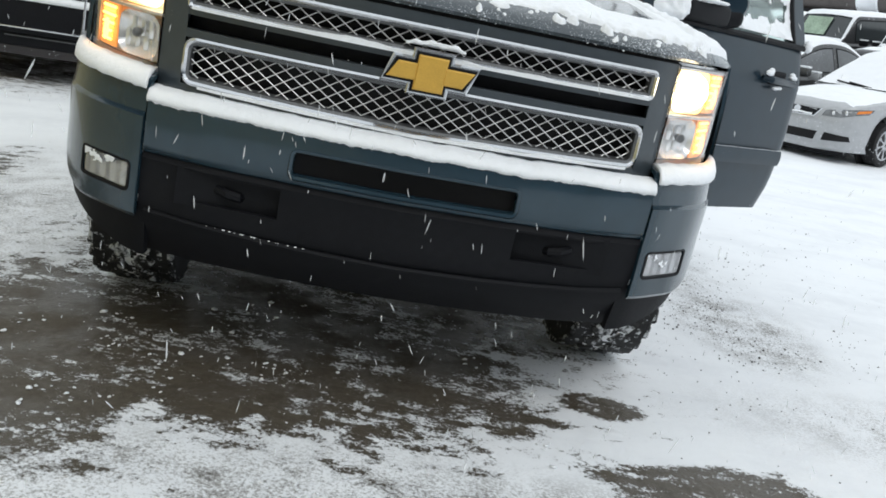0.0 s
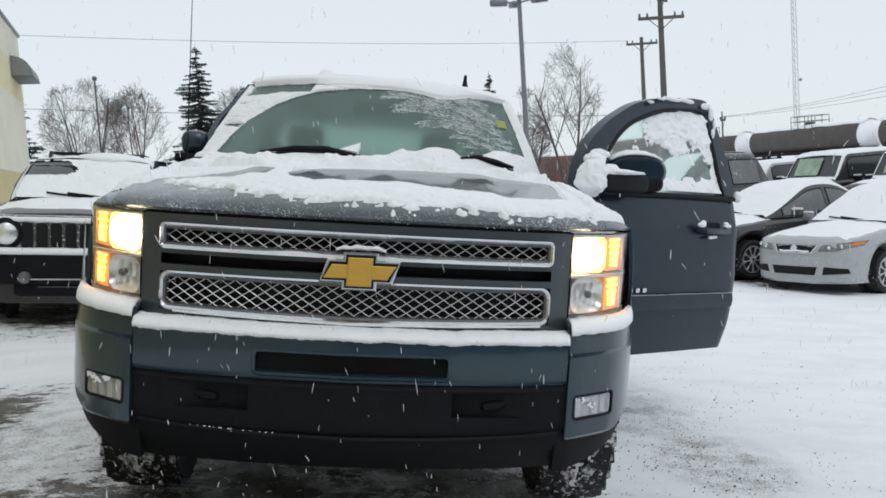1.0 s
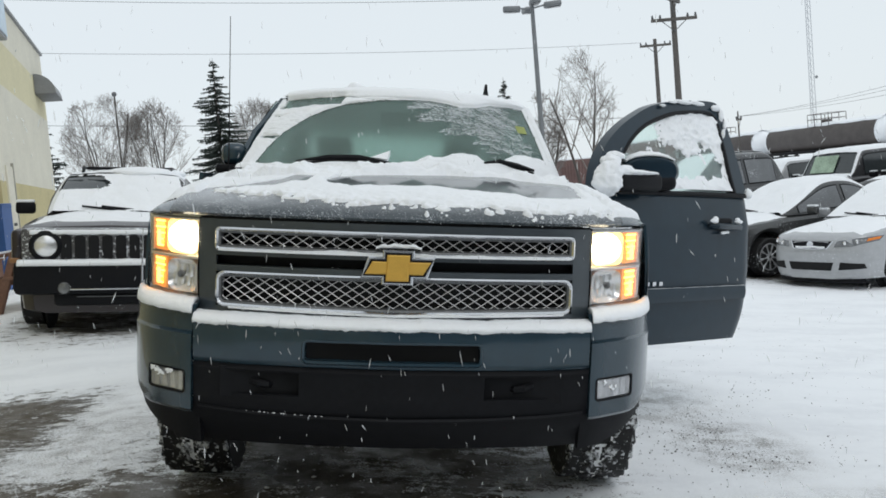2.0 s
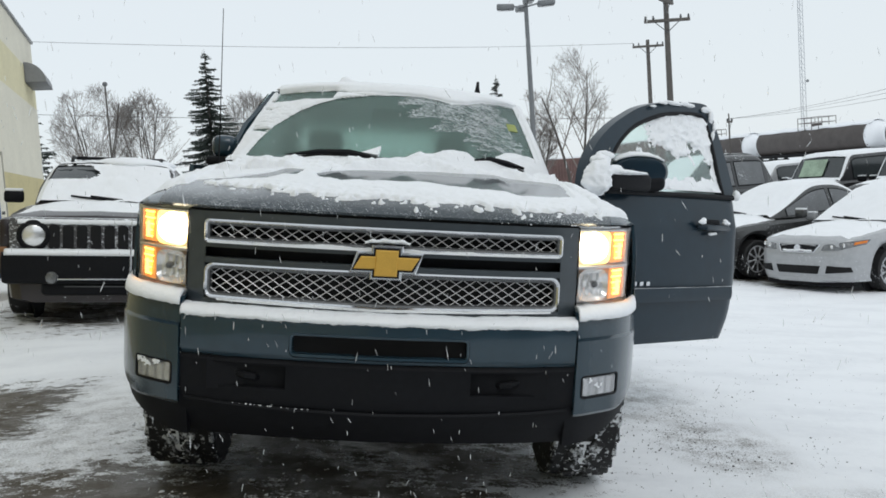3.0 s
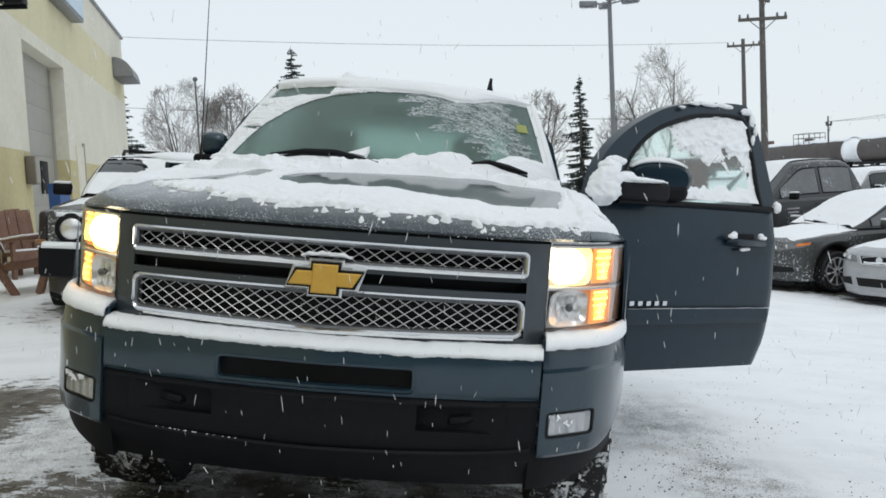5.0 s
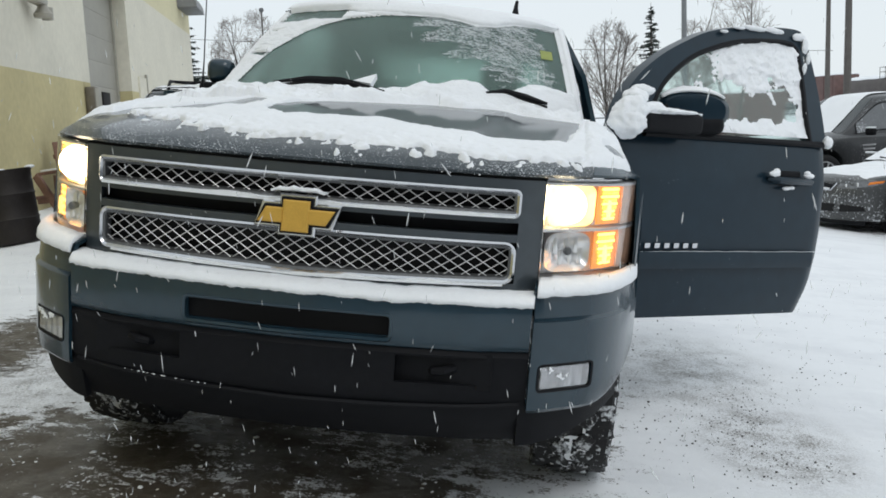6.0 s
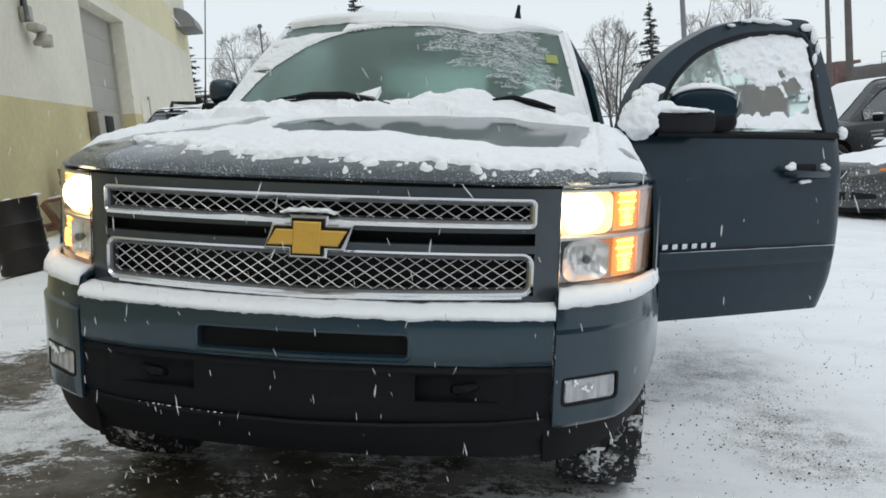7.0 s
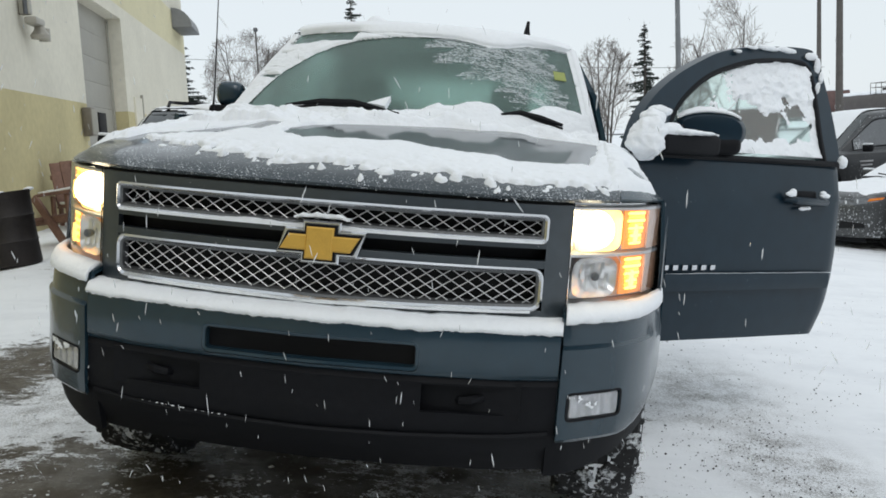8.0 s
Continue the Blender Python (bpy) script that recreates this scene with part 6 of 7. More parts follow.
def sedan_face(r, body, slots):
    """Bumper, intakes, grille and swept lamps."""
    def plate(nm, outline, mt, d, lab="", parent=None):
        c = (sum(p for p, q in outline) / len(outline), sum(q for p, q in outline) / len(outline))
        fine = dense(outline, 0.04)
        rings = [[(lerp(c[0], p, t), nose_y(lerp(c[0], p, t), lerp(c[1], q, t)) - e, lerp(c[1], q, t)) for p, q in fine] for t, e in ((1.0, -0.03), (1.0, d), (0.66, d), (0.33, d), (0.02, d))]
        return part(nm, loft(bm_new(), rings), mt, parent or r, lab)
    part("bumper_skin", grid(bm_new(), lambda u, v: (lerp(-0.85, 0.85, u), nose_y(lerp(-0.85, 0.85, u), lerp(0.20, 0.765, v)), lerp(0.20, 0.765, v)), 40, 14, thick=0.02), body, r)
    g = plate("upper_grille", [(-0.27, 0.645), (0.27, 0.645), (0.34, 0.745), (-0.34, 0.745)], BLACK, 0.006, "black honeycomb grille")
    part("grille_trim", tube(bm_new(), [(x, nose_y(x, z) - 0.010, z) for x, z in ((-0.35, 0.75), (-0.275, 0.640), (0, 0.635), (0.275, 0.640), (0.35, 0.75))], 0.010, 6), CHROME, g)
    part("grille_badge", lathe(bm_new(), [(0, 0), (0.05, 0.0), (0.055, 0.012), (0, 0.016)], pose(0, nose_y(0, 0.7) - 0.024, 0.695, -90), 14), CHROME, g)
    part("grille_snow", tube(bm_new(), [(x, nose_y(x, 0.665) - 0.012, 0.662 + 0.012 * wobble(x, 0, 4, 9)) for x in [lerp(-0.24, 0.24, k / 12) for k in range(13)]], 0.014, 5), SNOW, g)["kind"] = "stuff"
    if slots:
        plate("lower_intake", [(-0.33, 0.32), (0.33, 0.32), (0.37, 0.44), (-0.37, 0.44)], VOID, 0.006, "wide lower intake")
    for s in (-1, 1):
        if slots:
            plate("side_intake", [(s * 0.44, 0.33), (s * 0.76, 0.35), (s * 0.74, 0.42), (s * 0.47, 0.445)][::s], VOID, 0.006)
        hl = plate("headlamp", [(s * 0.38, 0.665), (s * 0.62, 0.670), (s * 0.83, 0.735), (s * 0.845, 0.805), (s * 0.66, 0.785), (s * 0.41, 0.745)][::s], LENSM, 0.012, "long swept-back headlamp")
        for bx, bz, br in ((0.52, 0.716, 0.030), (0.66, 0.735, 0.034)):
            part("lamp_bulb", lathe(bm_new(), [(0, 0), (br, 0.0), (br * 0.8, 0.012), (0, 0.016)], pose(s * bx, nose_y(bx, bz) - 0.010, bz, 90, 0, -18 * s), 14), REFLECTOR, hl)
        plate("indicator", [(s * 0.755, 0.735), (s * 0.835, 0.760), (s * 0.84, 0.795), (s * 0.76, 0.775)][::s], AMBER, 0.020, "amber corner lamp", hl)
    part("under_lip", grid(bm_new(), lambda u, v: (lerp(-0.72, 0.72, u), nose_y(lerp(-0.72, 0.72, u), 0.25) + 0.05, lerp(0.13, 0.215, v)), 20, 2, thick=0.02), BLACK, r)


def white_sedan():
    P = paint("white_paint", (0.40, 0.41, 0.425), 0.0)
    r, st = car("sedan", on_ground(8.17, 11.19, -60), "white compact sedan under fresh snow, parked at an angle", P, SEDAN, SEDAN_TOP, (-1.36, 1.30), 0.315, "car", 0.03)
    sedan_face(r, P, True)


def grey_sedan():
    P = paint("grey_paint", (0.055, 0.057, 0.058), 0.05)
    r, st = car("sedan", on_ground(7.08, 12.85, -67), "dark grey sedan with snow-covered bonnet and glass", P, SEDAN, SEDAN_TOP, (-1.36, 1.30), 0.325, "car", 0.035)
    sedan_face(r, P, True)


PICKUP = [(-2.9, 0.80, 0.85, 0.95), (-2.8, 0.92, 1.0, 1.08), (-2.3, 0.97, 1.08, 1.14), (-1.3, 0.98, 1.12, 1.2), (0, 0.98, 1.12, 1.15), (0.9, 0.98, 1.12, 1.13), (1.0, 0.98, 1.12, 1.13), (2.8, 0.98, 1.12, 1.13), (2.9, 0.9, 1.1, 1.12)]


def dark_pickup():
    r, st = car("pickup_truck", on_ground(7.12, 16.25, -66), "dark grey crew-cab pickup with frosted windows", paint("charcoal_paint", (0.045, 0.047, 0.05), 0.05), PICKUP, (-1.40, -0.55, 0.82, 1.08, 1.10, 1.88, 0.90, 0.72), (-1.85, 1.9), 0.40, "truck", 0.012, curve=0.09)
    for k, w in enumerate((0.30, 0.26)):
        part("door_writing", box(bm_new(), (0.985, -0.9, 0.93 - 0.07 * k), (0.012, w, 0.03), 0.003), mat("faded_white_bars", (0.4, 0.4, 0.41), 0.7), r)


SUVB = [(-2.3, 0.74, 0.80, 0.92), (-2.2, 0.86, 0.95, 1.02), (-1.7, 0.92, 1.02, 1.08), (-1.0, 0.93, 1.06, 1.12), (0, 0.93, 1.06, 1.1), (2.0, 0.93, 1.06, 1.1), (2.3, 0.90, 1.0, 1.05)]


def far_cars():
    W = paint("silver_paint", (0.34, 0.35, 0.36), 0.06)
    D = paint("black_paint", (0.03, 0.03, 0.033), 0.05)
    spots = ((11.7, 19.3, -66, D, "black off-roader with a green reflection in its screen and snowy roof", True), (12.6, 16.9, -62, D, "black off-roader with a green reflection in its screen and snow on its roof", True),
             (11.2, 22.4, -66, W, "silver off-roader half hidden behind other cars", False), (16.8, 20.5, -62, D, "dark wagon at the row's end under snow", False), (18.5, 17.0, -62, W, "pale van-like car under snow", False))
    for x, y, yaw, mt, lab, green in spots:
        r, st = car("off_roader", on_ground(x, y, yaw), lab, mt, SUVB, (-1.15, -0.70, 1.95, 2.2, 1.02, 1.78 if y < 21 else 1.62, 0.86, 0.74), (-1.45, 1.40), 0.37, "car", 0.03, CARGLASS, (lambda u, v: 0.08 < u < 0.92 and 0.12 < v < 0.86) if green else None, curve=0.08)
        # green strip painted in as a reflection on the windscreen
        if green:
            part("screen_reflection", grid(bm_new(), lambda u, v: (lerp(-0.5, 0.2, u), lerp(-1.15, -0.70, lerp(0.25, 0.80, v)) - 0.05, lerp(1.02, 1.75, lerp(0.25, 0.80, v))), 6, 3, thick=0.006), GREENREFLECT, r, "green reflection in the screen, made as a coloured strip")
    S = paint("snowed_under_paint", (0.25, 0.26, 0.27), 0.1)
    for x, y in ((11.3, 13.7), (13.6, 12.6)):
        car("sedan", on_ground(x, y, -52), "snow-covered sedan in the row behind", S, SEDAN, SEDAN_TOP, (-1.36, 1.30), 0.315, "car", 0.07)


def jeep():
    M = paint("black_cherry_paint", (0.022, 0.016, 0.018), 0.02, 0.3)
    low = [(-2.15, 0.70, 0.86, 0.92), (-2.08, 0.80, 0.95, 1.00), (-1.9, 0.86, 0.99, 1.04), (-1.3, 0.88, 1.02, 1.07), (-0.9, 0.88, 1.04, 1.10), (0, 0.88, 1.05, 1.1), (2.0, 0.88, 1.05, 1.1), (2.15, 0.84, 0.95, 1.0)]
    LIFT = 0.07
    low = [(y, w, a + LIFT, b + LIFT) for y, w, a, b in low]
    blot = lambda u, v: 0.05 < u < 0.42 - 0.10 * abs(v - 0.72) * 4 + 0.03 * wobble(u, v, 4, 14) and 0.56 < v < 0.92 - 0.05 * wobble(u, v, 5, 9) or v > 0.95 or (u > 0.90 and 0.35 < v < 0.9 and wobble(u, v, 6, 12) > -0.1)
    r, st = car("off_roader", on_ground(-3.194, 7.951, 11.2), "dark off-roader with round headlamps, bonnet and windscreen snowed over", M, low, (-1.05, -0.20, 1.95, 2.1, 1.13, 1.61, 0.81, 0.665), (-1.36, 1.26), 0.36, "car", 0.035, CARGLASS, blot, "", 0.07)
    # upright seven-slot nose
    face = part("nose_panel", box(bm_new(), (0, -2.10, 0.87), (1.56, 0.14, 0.34), 0.03), paint("snow_dusted_nose", (0.075, 0.074, 0.078), 0.17), r, "upright grille panel dusted with snow")
    for k in range(7):
        x = (k - 3) * 0.125
        part("grille_slot", prism(bm_new(), rounded(x - 0.049, 0.735, x + 0.049, 0.975, 0.03, 3), 0, 1, lambda p, q, d: (p, -2.178 + 0.02 * d, q)), VOID, face)
    for s in (-1, 1):
        ring = part("lamp_surround", lathe(bm_new(), [(0.145, 0.0), (0.15, 0.03), (0.115, 0.05), (0.10, 0.0)], pose(s * 0.56, -2.15, 0.87, 90, 0, 0), 28), BLACK, r)
        hl = part("headlamp", lathe(bm_new(), [(0.0, 0.055), (0.06, 0.05), (0.105, 0.03), (0.11, 0.0)], pose(s * 0.56, -2.15, 0.87, 90, 0, 0), 28), REFLECTOR, ring, "round clear headlamp")
        part("wheel_flare", grid(bm_new(), lambda u, v: (s * lerp(0.84, 0.925, v), -1.36 - 0.46 * math.cos(radians(lerp(0, 180, u))), 0.42 + 0.47 * math.sin(radians(lerp(0, 180, u)))), 18, 3, thick=0.03), BLACK, r)
        part("nose_corner", box(bm_new(), (s * 0.82, -1.93, 0.87), (0.13, 0.36, 0.32), 0.05), M, r)
        fg = part("fog_lamp", lathe(bm_new(), [(0.0, 0.03), (0.05, 0.025), (0.062, 0.0)], pose(s * 0.385, -2.275, 0.475, 90, 0, 0), 20), LENSM, r, "round fog lamp")
        part("roof_rail", tube(bm_new(), [(s * 0.49, 0.0, 1.60), (s * 0.50, 0.15, 1.665), (s * 0.50, 1.7, 1.665), (s * 0.49, 1.85, 1.60)], 0.020, 6), BLACK, r)
        part("nose_marker", box(bm_new(), (s * 0.845, -2.10, 0.73), (0.09, 0.05, 0.05), 0.01), mat("dull_orange_marker", (0.30, 0.15, 0.06), 0.4), r)
    part("roof_bar", tube(bm_new(), [(-0.50, 0.35, 1.665), (0.50, 0.35, 1.665)], 0.02, 6), BLACK, r)
    part("bumper", box(bm_new(), (0, -2.18, 0.565), (1.68, 0.20, 0.31), 0.05), BLACK, r, "black bumper")
    part("bumper_line", box(bm_new(), (0, -2.282, 0.462), (0.80, 0.012, 0.014), 0.003), CHROME, r)
    part("skid_line", box(bm_new(), (0, -2.225, 0.385), (0.56, 0.012, 0.010), 0.003), STEEL, r)
    part("lower_lip", box(bm_new(), (0, -2.13, 0.375), (0.98, 0.18, 0.16), 0.04), BLACK, r)
    bm = bm_new()
    loft(bm, [[(x, -2.29, 0.688), (x, -2.305, 0.702 + k), (x, -2.27, 0.742 + k), (x, -2.17, 0.746 + k), (x, -2.16, 0.70)] for x, k in [(lerp(-0.80, 0.80, i / 40), 0.008 * wobble(i * 0.13, 0, 9, 2)) for i in range(41)]])
    part("bumper_snow", bm, SNOW, r, "", 3.0)["kind"] = "stuff"
    lip = bm_new()
    loft(lip, [[(x, -2.174, 0.978 + 0.008 * wobble(x, 0, 12, 9)), (x, -2.186, 0.990), (x, -2.178, 1.022 + 0.004 * wobble(x, 0, 13, 12)), (x, -2.12, 1.044)] for x in [lerp(-0.70, 0.70, i / 60) for i in range(61)]])
    part("lip_snow", lip, SNOW, r, "line of snow under the bonnet's edge", 3.0)["kind"] = "stuff"
    bm = bm_new()
    for cx, cy, s in ((0.15, 0.0, 0.33), (0.3, 0.35, 0.3)):
        bmesh.ops.create_icosphere(bm, subdivisions=3, radius=s, matrix=Matrix.Translation((cx, cy + 0.15, 1.60)) @ Matrix.Diagonal((1.25, 1.4, 0.26, 1)))
    part("roof_drift", bm, SNOW, r, "", 3.0)["kind"] = "stuff"


white_sedan()
grey_sedan()
dark_pickup()
far_cars()
jeep()


# ---- trees ----
BARK = mat("grey_bark", (0.085, 0.075, 0.068), 0.9, 0, 0.3, 6, 0.5, 40)
TWIG = mat("brown_twigs", (0.21, 0.19, 0.175), 0.9, 0, 0.3, 6)
NEEDLE = speckled(mat("spruce_needles", (0.034, 0.048, 0.040), 0.85, 0, 0.35, 3), 0.02, 5)
WOODPOLE = mat("weathered_pole_wood", (0.10, 0.092, 0.085), 0.9, 0, 0.25, 3, 0.3, 30)
GALV = mat("galvanised_steel", (0.20, 0.21, 0.22), 0.5, 0.6, 0.15, 3)
EYE = (0.152, -3.203)


def bearing(az, dist):
    return EYE[0] + dist * math.sin(radians(az)), EYE[1] + dist * math.cos(radians(az))


def bare_tree(az, dist, height, spread, stems, seed, label):
    """Stems fan out from the foot; finer and finer branches reach upward into a rounded, see-through crown."""
    x, y = bearing(az, dist)
    rg = random.Random(seed)
    root = thing("bare_tree", pose(x, y, ground_z(x, y) - 0.05), label, "tree", "bare trees")
    trunk, limbs = bm_new(), bm_new()
    thin = 0.00012 * dist

    def inside(p):
        q = (p.z - height * 0.50) / (height * 0.5)
        return (math.hypot(p.x, p.y) / spread) ** 2 + max(0, q) ** 2.4 < rg.uniform(0.8, 1.2)

    def branch(bm, p, d, length, r, level):
        pts, rs = [p.copy()], [r]
        k = 7 if level == 0 else 5 if level == 1 else 3
        dirs = []
        for i in range(k):
            d = (d + Vector((rg.gauss(0, 0.05 + 0.02 * level), rg.gauss(0, 0.05 + 0.02 * level), 0.05))).normalized()
            p = p + d * length / k
            if not inside(p):
                break
            pts.append(p.copy())
            dirs.append(d.copy())
            rs.append(r * (1 - 0.8 * (i + 1) / k))
        k = len(dirs)
        if k < 1:
            return
        tube(bm, pts, [max(q, thin) for q in rs], 6 if level == 0 else 4 if level == 1 else 3, False)
        if level >= 4:
            return
        for j in range((11 if stems < 3 else 7, 5, 4, 3)[level]):
            t = rg.uniform(0.22 if level == 0 else 0.12, 1.0)
            i = min(k - 1, int(t * k))
            q = pts[i].lerp(pts[i + 1], t * k - i)
            a = rg.random() * math.tau
            side = dirs[i].orthogonal()
            side = Matrix.Rotation(a, 3, dirs[i]) @ side
            ang = radians(rg.uniform(24, 46))
            nd = (dirs[i] * math.cos(ang) + side * math.sin(ang) + Vector((0, 0, 0.10))).normalized()
            branch(limbs, q, nd, length * rg.uniform(0.42, 0.58) * (1.2 - 0.45 * t), max(rs[i] * 0.55, thin), level + 1)
    for s in range(stems):
        a = math.tau * (s + rg.uniform(-0.2, 0.2)) / stems
        lean = rg.uniform(0.25, 0.75) * spread / height * (1.2 if stems > 1 else 0.0)
        branch(trunk, Vector((0.12 * math.cos(a), 0.12 * math.sin(a), 0)), Vector((lean * math.cos(a), lean * math.sin(a), 1)).normalized(), height * (1.02 if stems > 2 else 0.86), 0.11 / math.sqrt(stems) + 0.015, 0)
    part("trunk", trunk, BARK, root, "", 3.0)
    part("crown", limbs, TWIG, root, "fine bare twigs", 3.0)["kind"] = "stuff"


def spruce(az, dist, height, width, seed, label, base=0.0):
    x, y = bearing(az, dist)
    rg = random.Random(seed)
    root = thing("spruce_tree", pose(x, y, ground_z(x, y) - 0.05), label, "tree", "spruce trees")
    part("trunk", tube(bm_new(), [(0, 0, 0), (0, 0, height * 0.5), (0, 0, height * 0.985)], [0.16, 0.09, 0.015], 7), BARK, root)
    boughs, snow = bm_new(), bm_new()
    tiers = int(height * 2.6)
    for k in range(tiers * 16):
        t = 0.05 + 0.94 * ((k // 16 + rg.gauss(0.5, 0.26)) / tiers)
        if t >= 0.995:
            continue
        z = height * t
        a = rg.random() * math.tau
        L = (width * (1 - t) ** 0.85 + 0.05) * (0.45 + 0.60 * rg.random()) * (1 + 0.55 * wobble(math.cos(a) * 0.8 + t * 7, math.sin(a) * 0.8, seed, 1))
        d = Vector((math.cos(a), math.sin(a), 0))
        side = Vector((-d.y, d.x, 0))
        droop = rg.uniform(0.05, 0.55) * (1 - 0.7 * t) - 0.5 * max(0, t - 0.8)
        steps = max(3, int(L / 0.11))
        last = Vector((0, 0, z))
        for i in range(steps):
            q = (i + 1) / steps
            c = d * (L * q) + Vector((0, 0, z - droop * L * q * (1.5 - 0.8 * q)))
            s = (0.07 + 0.16 * (1 - 0.6 * q) * min(1, L)) * rg.uniform(0.7, 1.3)
            for sg in (1, -1):
                tip = c + side * sg * s * rg.uniform(0.6, 1.1) + d * s * rg.uniform(0.3, 1.0) + Vector((0, 0, -s * rg.uniform(0.05, 0.8)))
                boughs.faces.new([boughs.verts.new(p) for p in (last, c + Vector((0, 0, 0.02)), tip)])
                tip = c + side * sg * s * 0.4 + Vector((0, 0, -s * rg.uniform(0.5, 1.2)))
                boughs.faces.new([boughs.verts.new(p) for p in (last, c, tip)])
            if rg.random() < 0.03:
                bmesh.ops.create_icosphere(snow, subdivisions=1, radius=0.05, matrix=Matrix.Translation(c + Vector((0, 0, 0.04))) @ Matrix.Diagonal((1.3, 1.3, 0.5, 1)))
            last = c
    tube(boughs, [(0, 0, height * 0.9), (0, 0, height * 1.01)], [0.03, 0.006], 5)
    part("foliage", boughs, NEEDLE, root, "dark drooping needle boughs", 3.0)["kind"] = "stuff"
    part("snow_flecks", snow, SNOW, root, "", 3.0)["kind"] = "stuff"


bare_tree(11.75, 44, 7.7, 2.0, 2, 19, "bare multi-stemmed tree on the far edge of the yard")
bare_tree(-17.1, 58, 8.3, 2.6, 5, 23, "wide bare tree beyond the parked off-roader")
bare_tree(-14.0, 60, 8.1, 2.4, 5, 37, "bare spreading tree beside another bare tree")
bare_tree(-8.2, 64, 8.3, 2.2, 4, 41, "bare tree half hidden behind a spruce")
bare_tree(9.35, 46, 6.0, 1.2, 2, 43, "slim bare sapling beside a larger tree")
bare_tree(4.75, 46, 6.2, 1.6, 4, 47, "bare tree behind the truck's cab")
spruce(-10.42, 52, 9.1, 3.1, 5, "tall dark spruce with gappy boughs")
spruce(7.18, 43, 6.4, 1.35, 8, "young narrow spruce with dark boughs")
spruce(-20.9, 47, 7.4, 2.4, 13, "spruce partly hidden by the building's corner")
x, y = bearing(-16.2, 55)
lp = thing("lamp_post", pose(x, y, ground_z(x, y)), "slim dark post with a small round lamp", "street lamp")
part("post", tube(bm_new(), [(0, 0, 0), (0, 0, 7.75)], [0.06, 0.045], 8), WOODPOLE, lp)
part("globe", lathe(bm_new(), [(0, -0.14), (0.10, -0.11), (0.15, 0.0), (0.10, 0.11), (0, 0.14)], pose(0, 0, 7.8), 14), STEEL, lp)


# ---- poles and wires ----
def lot_lamp():
    x, y = bearing(9.30, 33)
    top = 7.30
    r = thing("lot_lamp", pose(x, y, ground_z(x, y), 0, 0, -8), "grey steel parking-lot lamp with three box heads", "street lamp")
    h = top - ground_z(x, y)
    part("pole", tube(bm_new(), [(0, 0, 0), (0, 0, h)], [0.11, 0.075], 10), GALV, r)
    part("base_plate", box(bm_new(), (0, 0, 0.05), (0.4, 0.4, 0.1), 0.02), GALV, r)
    for dx, dy, dz in ((-0.72, 0.0, 0.0), (0.72, 0.05, 0.05), (0.10, -0.55, 0.10), (-0.15, 0.6, 0.02)):
        a = math.degrees(math.atan2(dy, dx))
        m = Matrix.Translation((dx, dy, h - 0.06 + dz)) @ pose(0, 0, 0, 0, -4, a)
        hd = part("lamp_head", box(bm_new(), (0, 0, 0), (0.62, 0.34, 0.20), 0.05, m), GALV, r, "grey box lamp head")
        part("lens", box(bm_new(), (0.05, 0, -0.11), (0.44, 0.26, 0.02), 0.005, m), LENSM, hd)
        part("arm", tube(bm_new(), [(0, 0, h - 0.1), (dx * 0.6, dy * 0.6, h - 0.06 + dz)], 0.03, 6), GALV, r)


def utility_pole(az, dist, top, arms, turn, label, girth=0.24):
    x, y = bearing(az, dist)
    gz = ground_z(x, y)
    r = thing("utility_pole", pose(x, y, gz, 0, 0, turn), label, "utility pole", "utility poles")
    part("pole", tube(bm_new(), [(0, 0, 0), (0, 0, top - gz)], [girth, girth * 0.67], 9), WOODPOLE, r)
    ends = []
    for dz, w, tw in arms:
        z = top - gz - dz
        m = Matrix.Translation((0, -0.2, z)) @ pose(0, 0, 0, 0, 0, tw)
        part("crossarm", box(bm_new(), (0, 0, 0), (w, 0.16, 0.20), 0.02, m), WOODPOLE, r)
        for sx in (-0.47, -0.30, 0.30, 0.47):
            part("insulator", lathe(bm_new(), [(0.0, 0.0), (0.05, 0.0), (0.09, 0.08), (0.05, 0.14), (0.07, 0.2), (0.0, 0.26)], m @ Matrix.Translation((sx * w, 0, 0.1)), 10), STEEL, r)
            ends.append(r.matrix_world @ m @ Vector((sx * w, 0, 0.34)))
        for s in (-1, 1):
            part("brace", tube(bm_new(), [m @ Vector((s * w * 0.28, 0, -0.05)), Vector((0, -0.2, z - 0.75))], 0.03, 5), STEEL, r)
    return ends


def wire(a, b, sag, r=0.014):
    pts = [Vector(a).lerp(Vector(b), k / 24) - Vector((0, 0, sag * 4 * (k / 24) * (1 - k / 24))) for k in range(25)]
    ob = finish("overhead_wire", tube(bm_new(), pts, r, 5), STEEL)
    tagged(ob, "thin black overhead wire strung between poles", "wire", "overhead wires")


lot_lamp()
e1 = utility_pole(17.64, 61, 12.0, ((0.35, 2.2, 62), (1.55, 2.9, 6)), -10, "weathered wooden utility pole with two crossarms")
e2 = utility_pole(16.47, 86, 12.7, ((0.6, 2.8, 4),), -8, "smaller looking wooden utility pole with one crossarm")


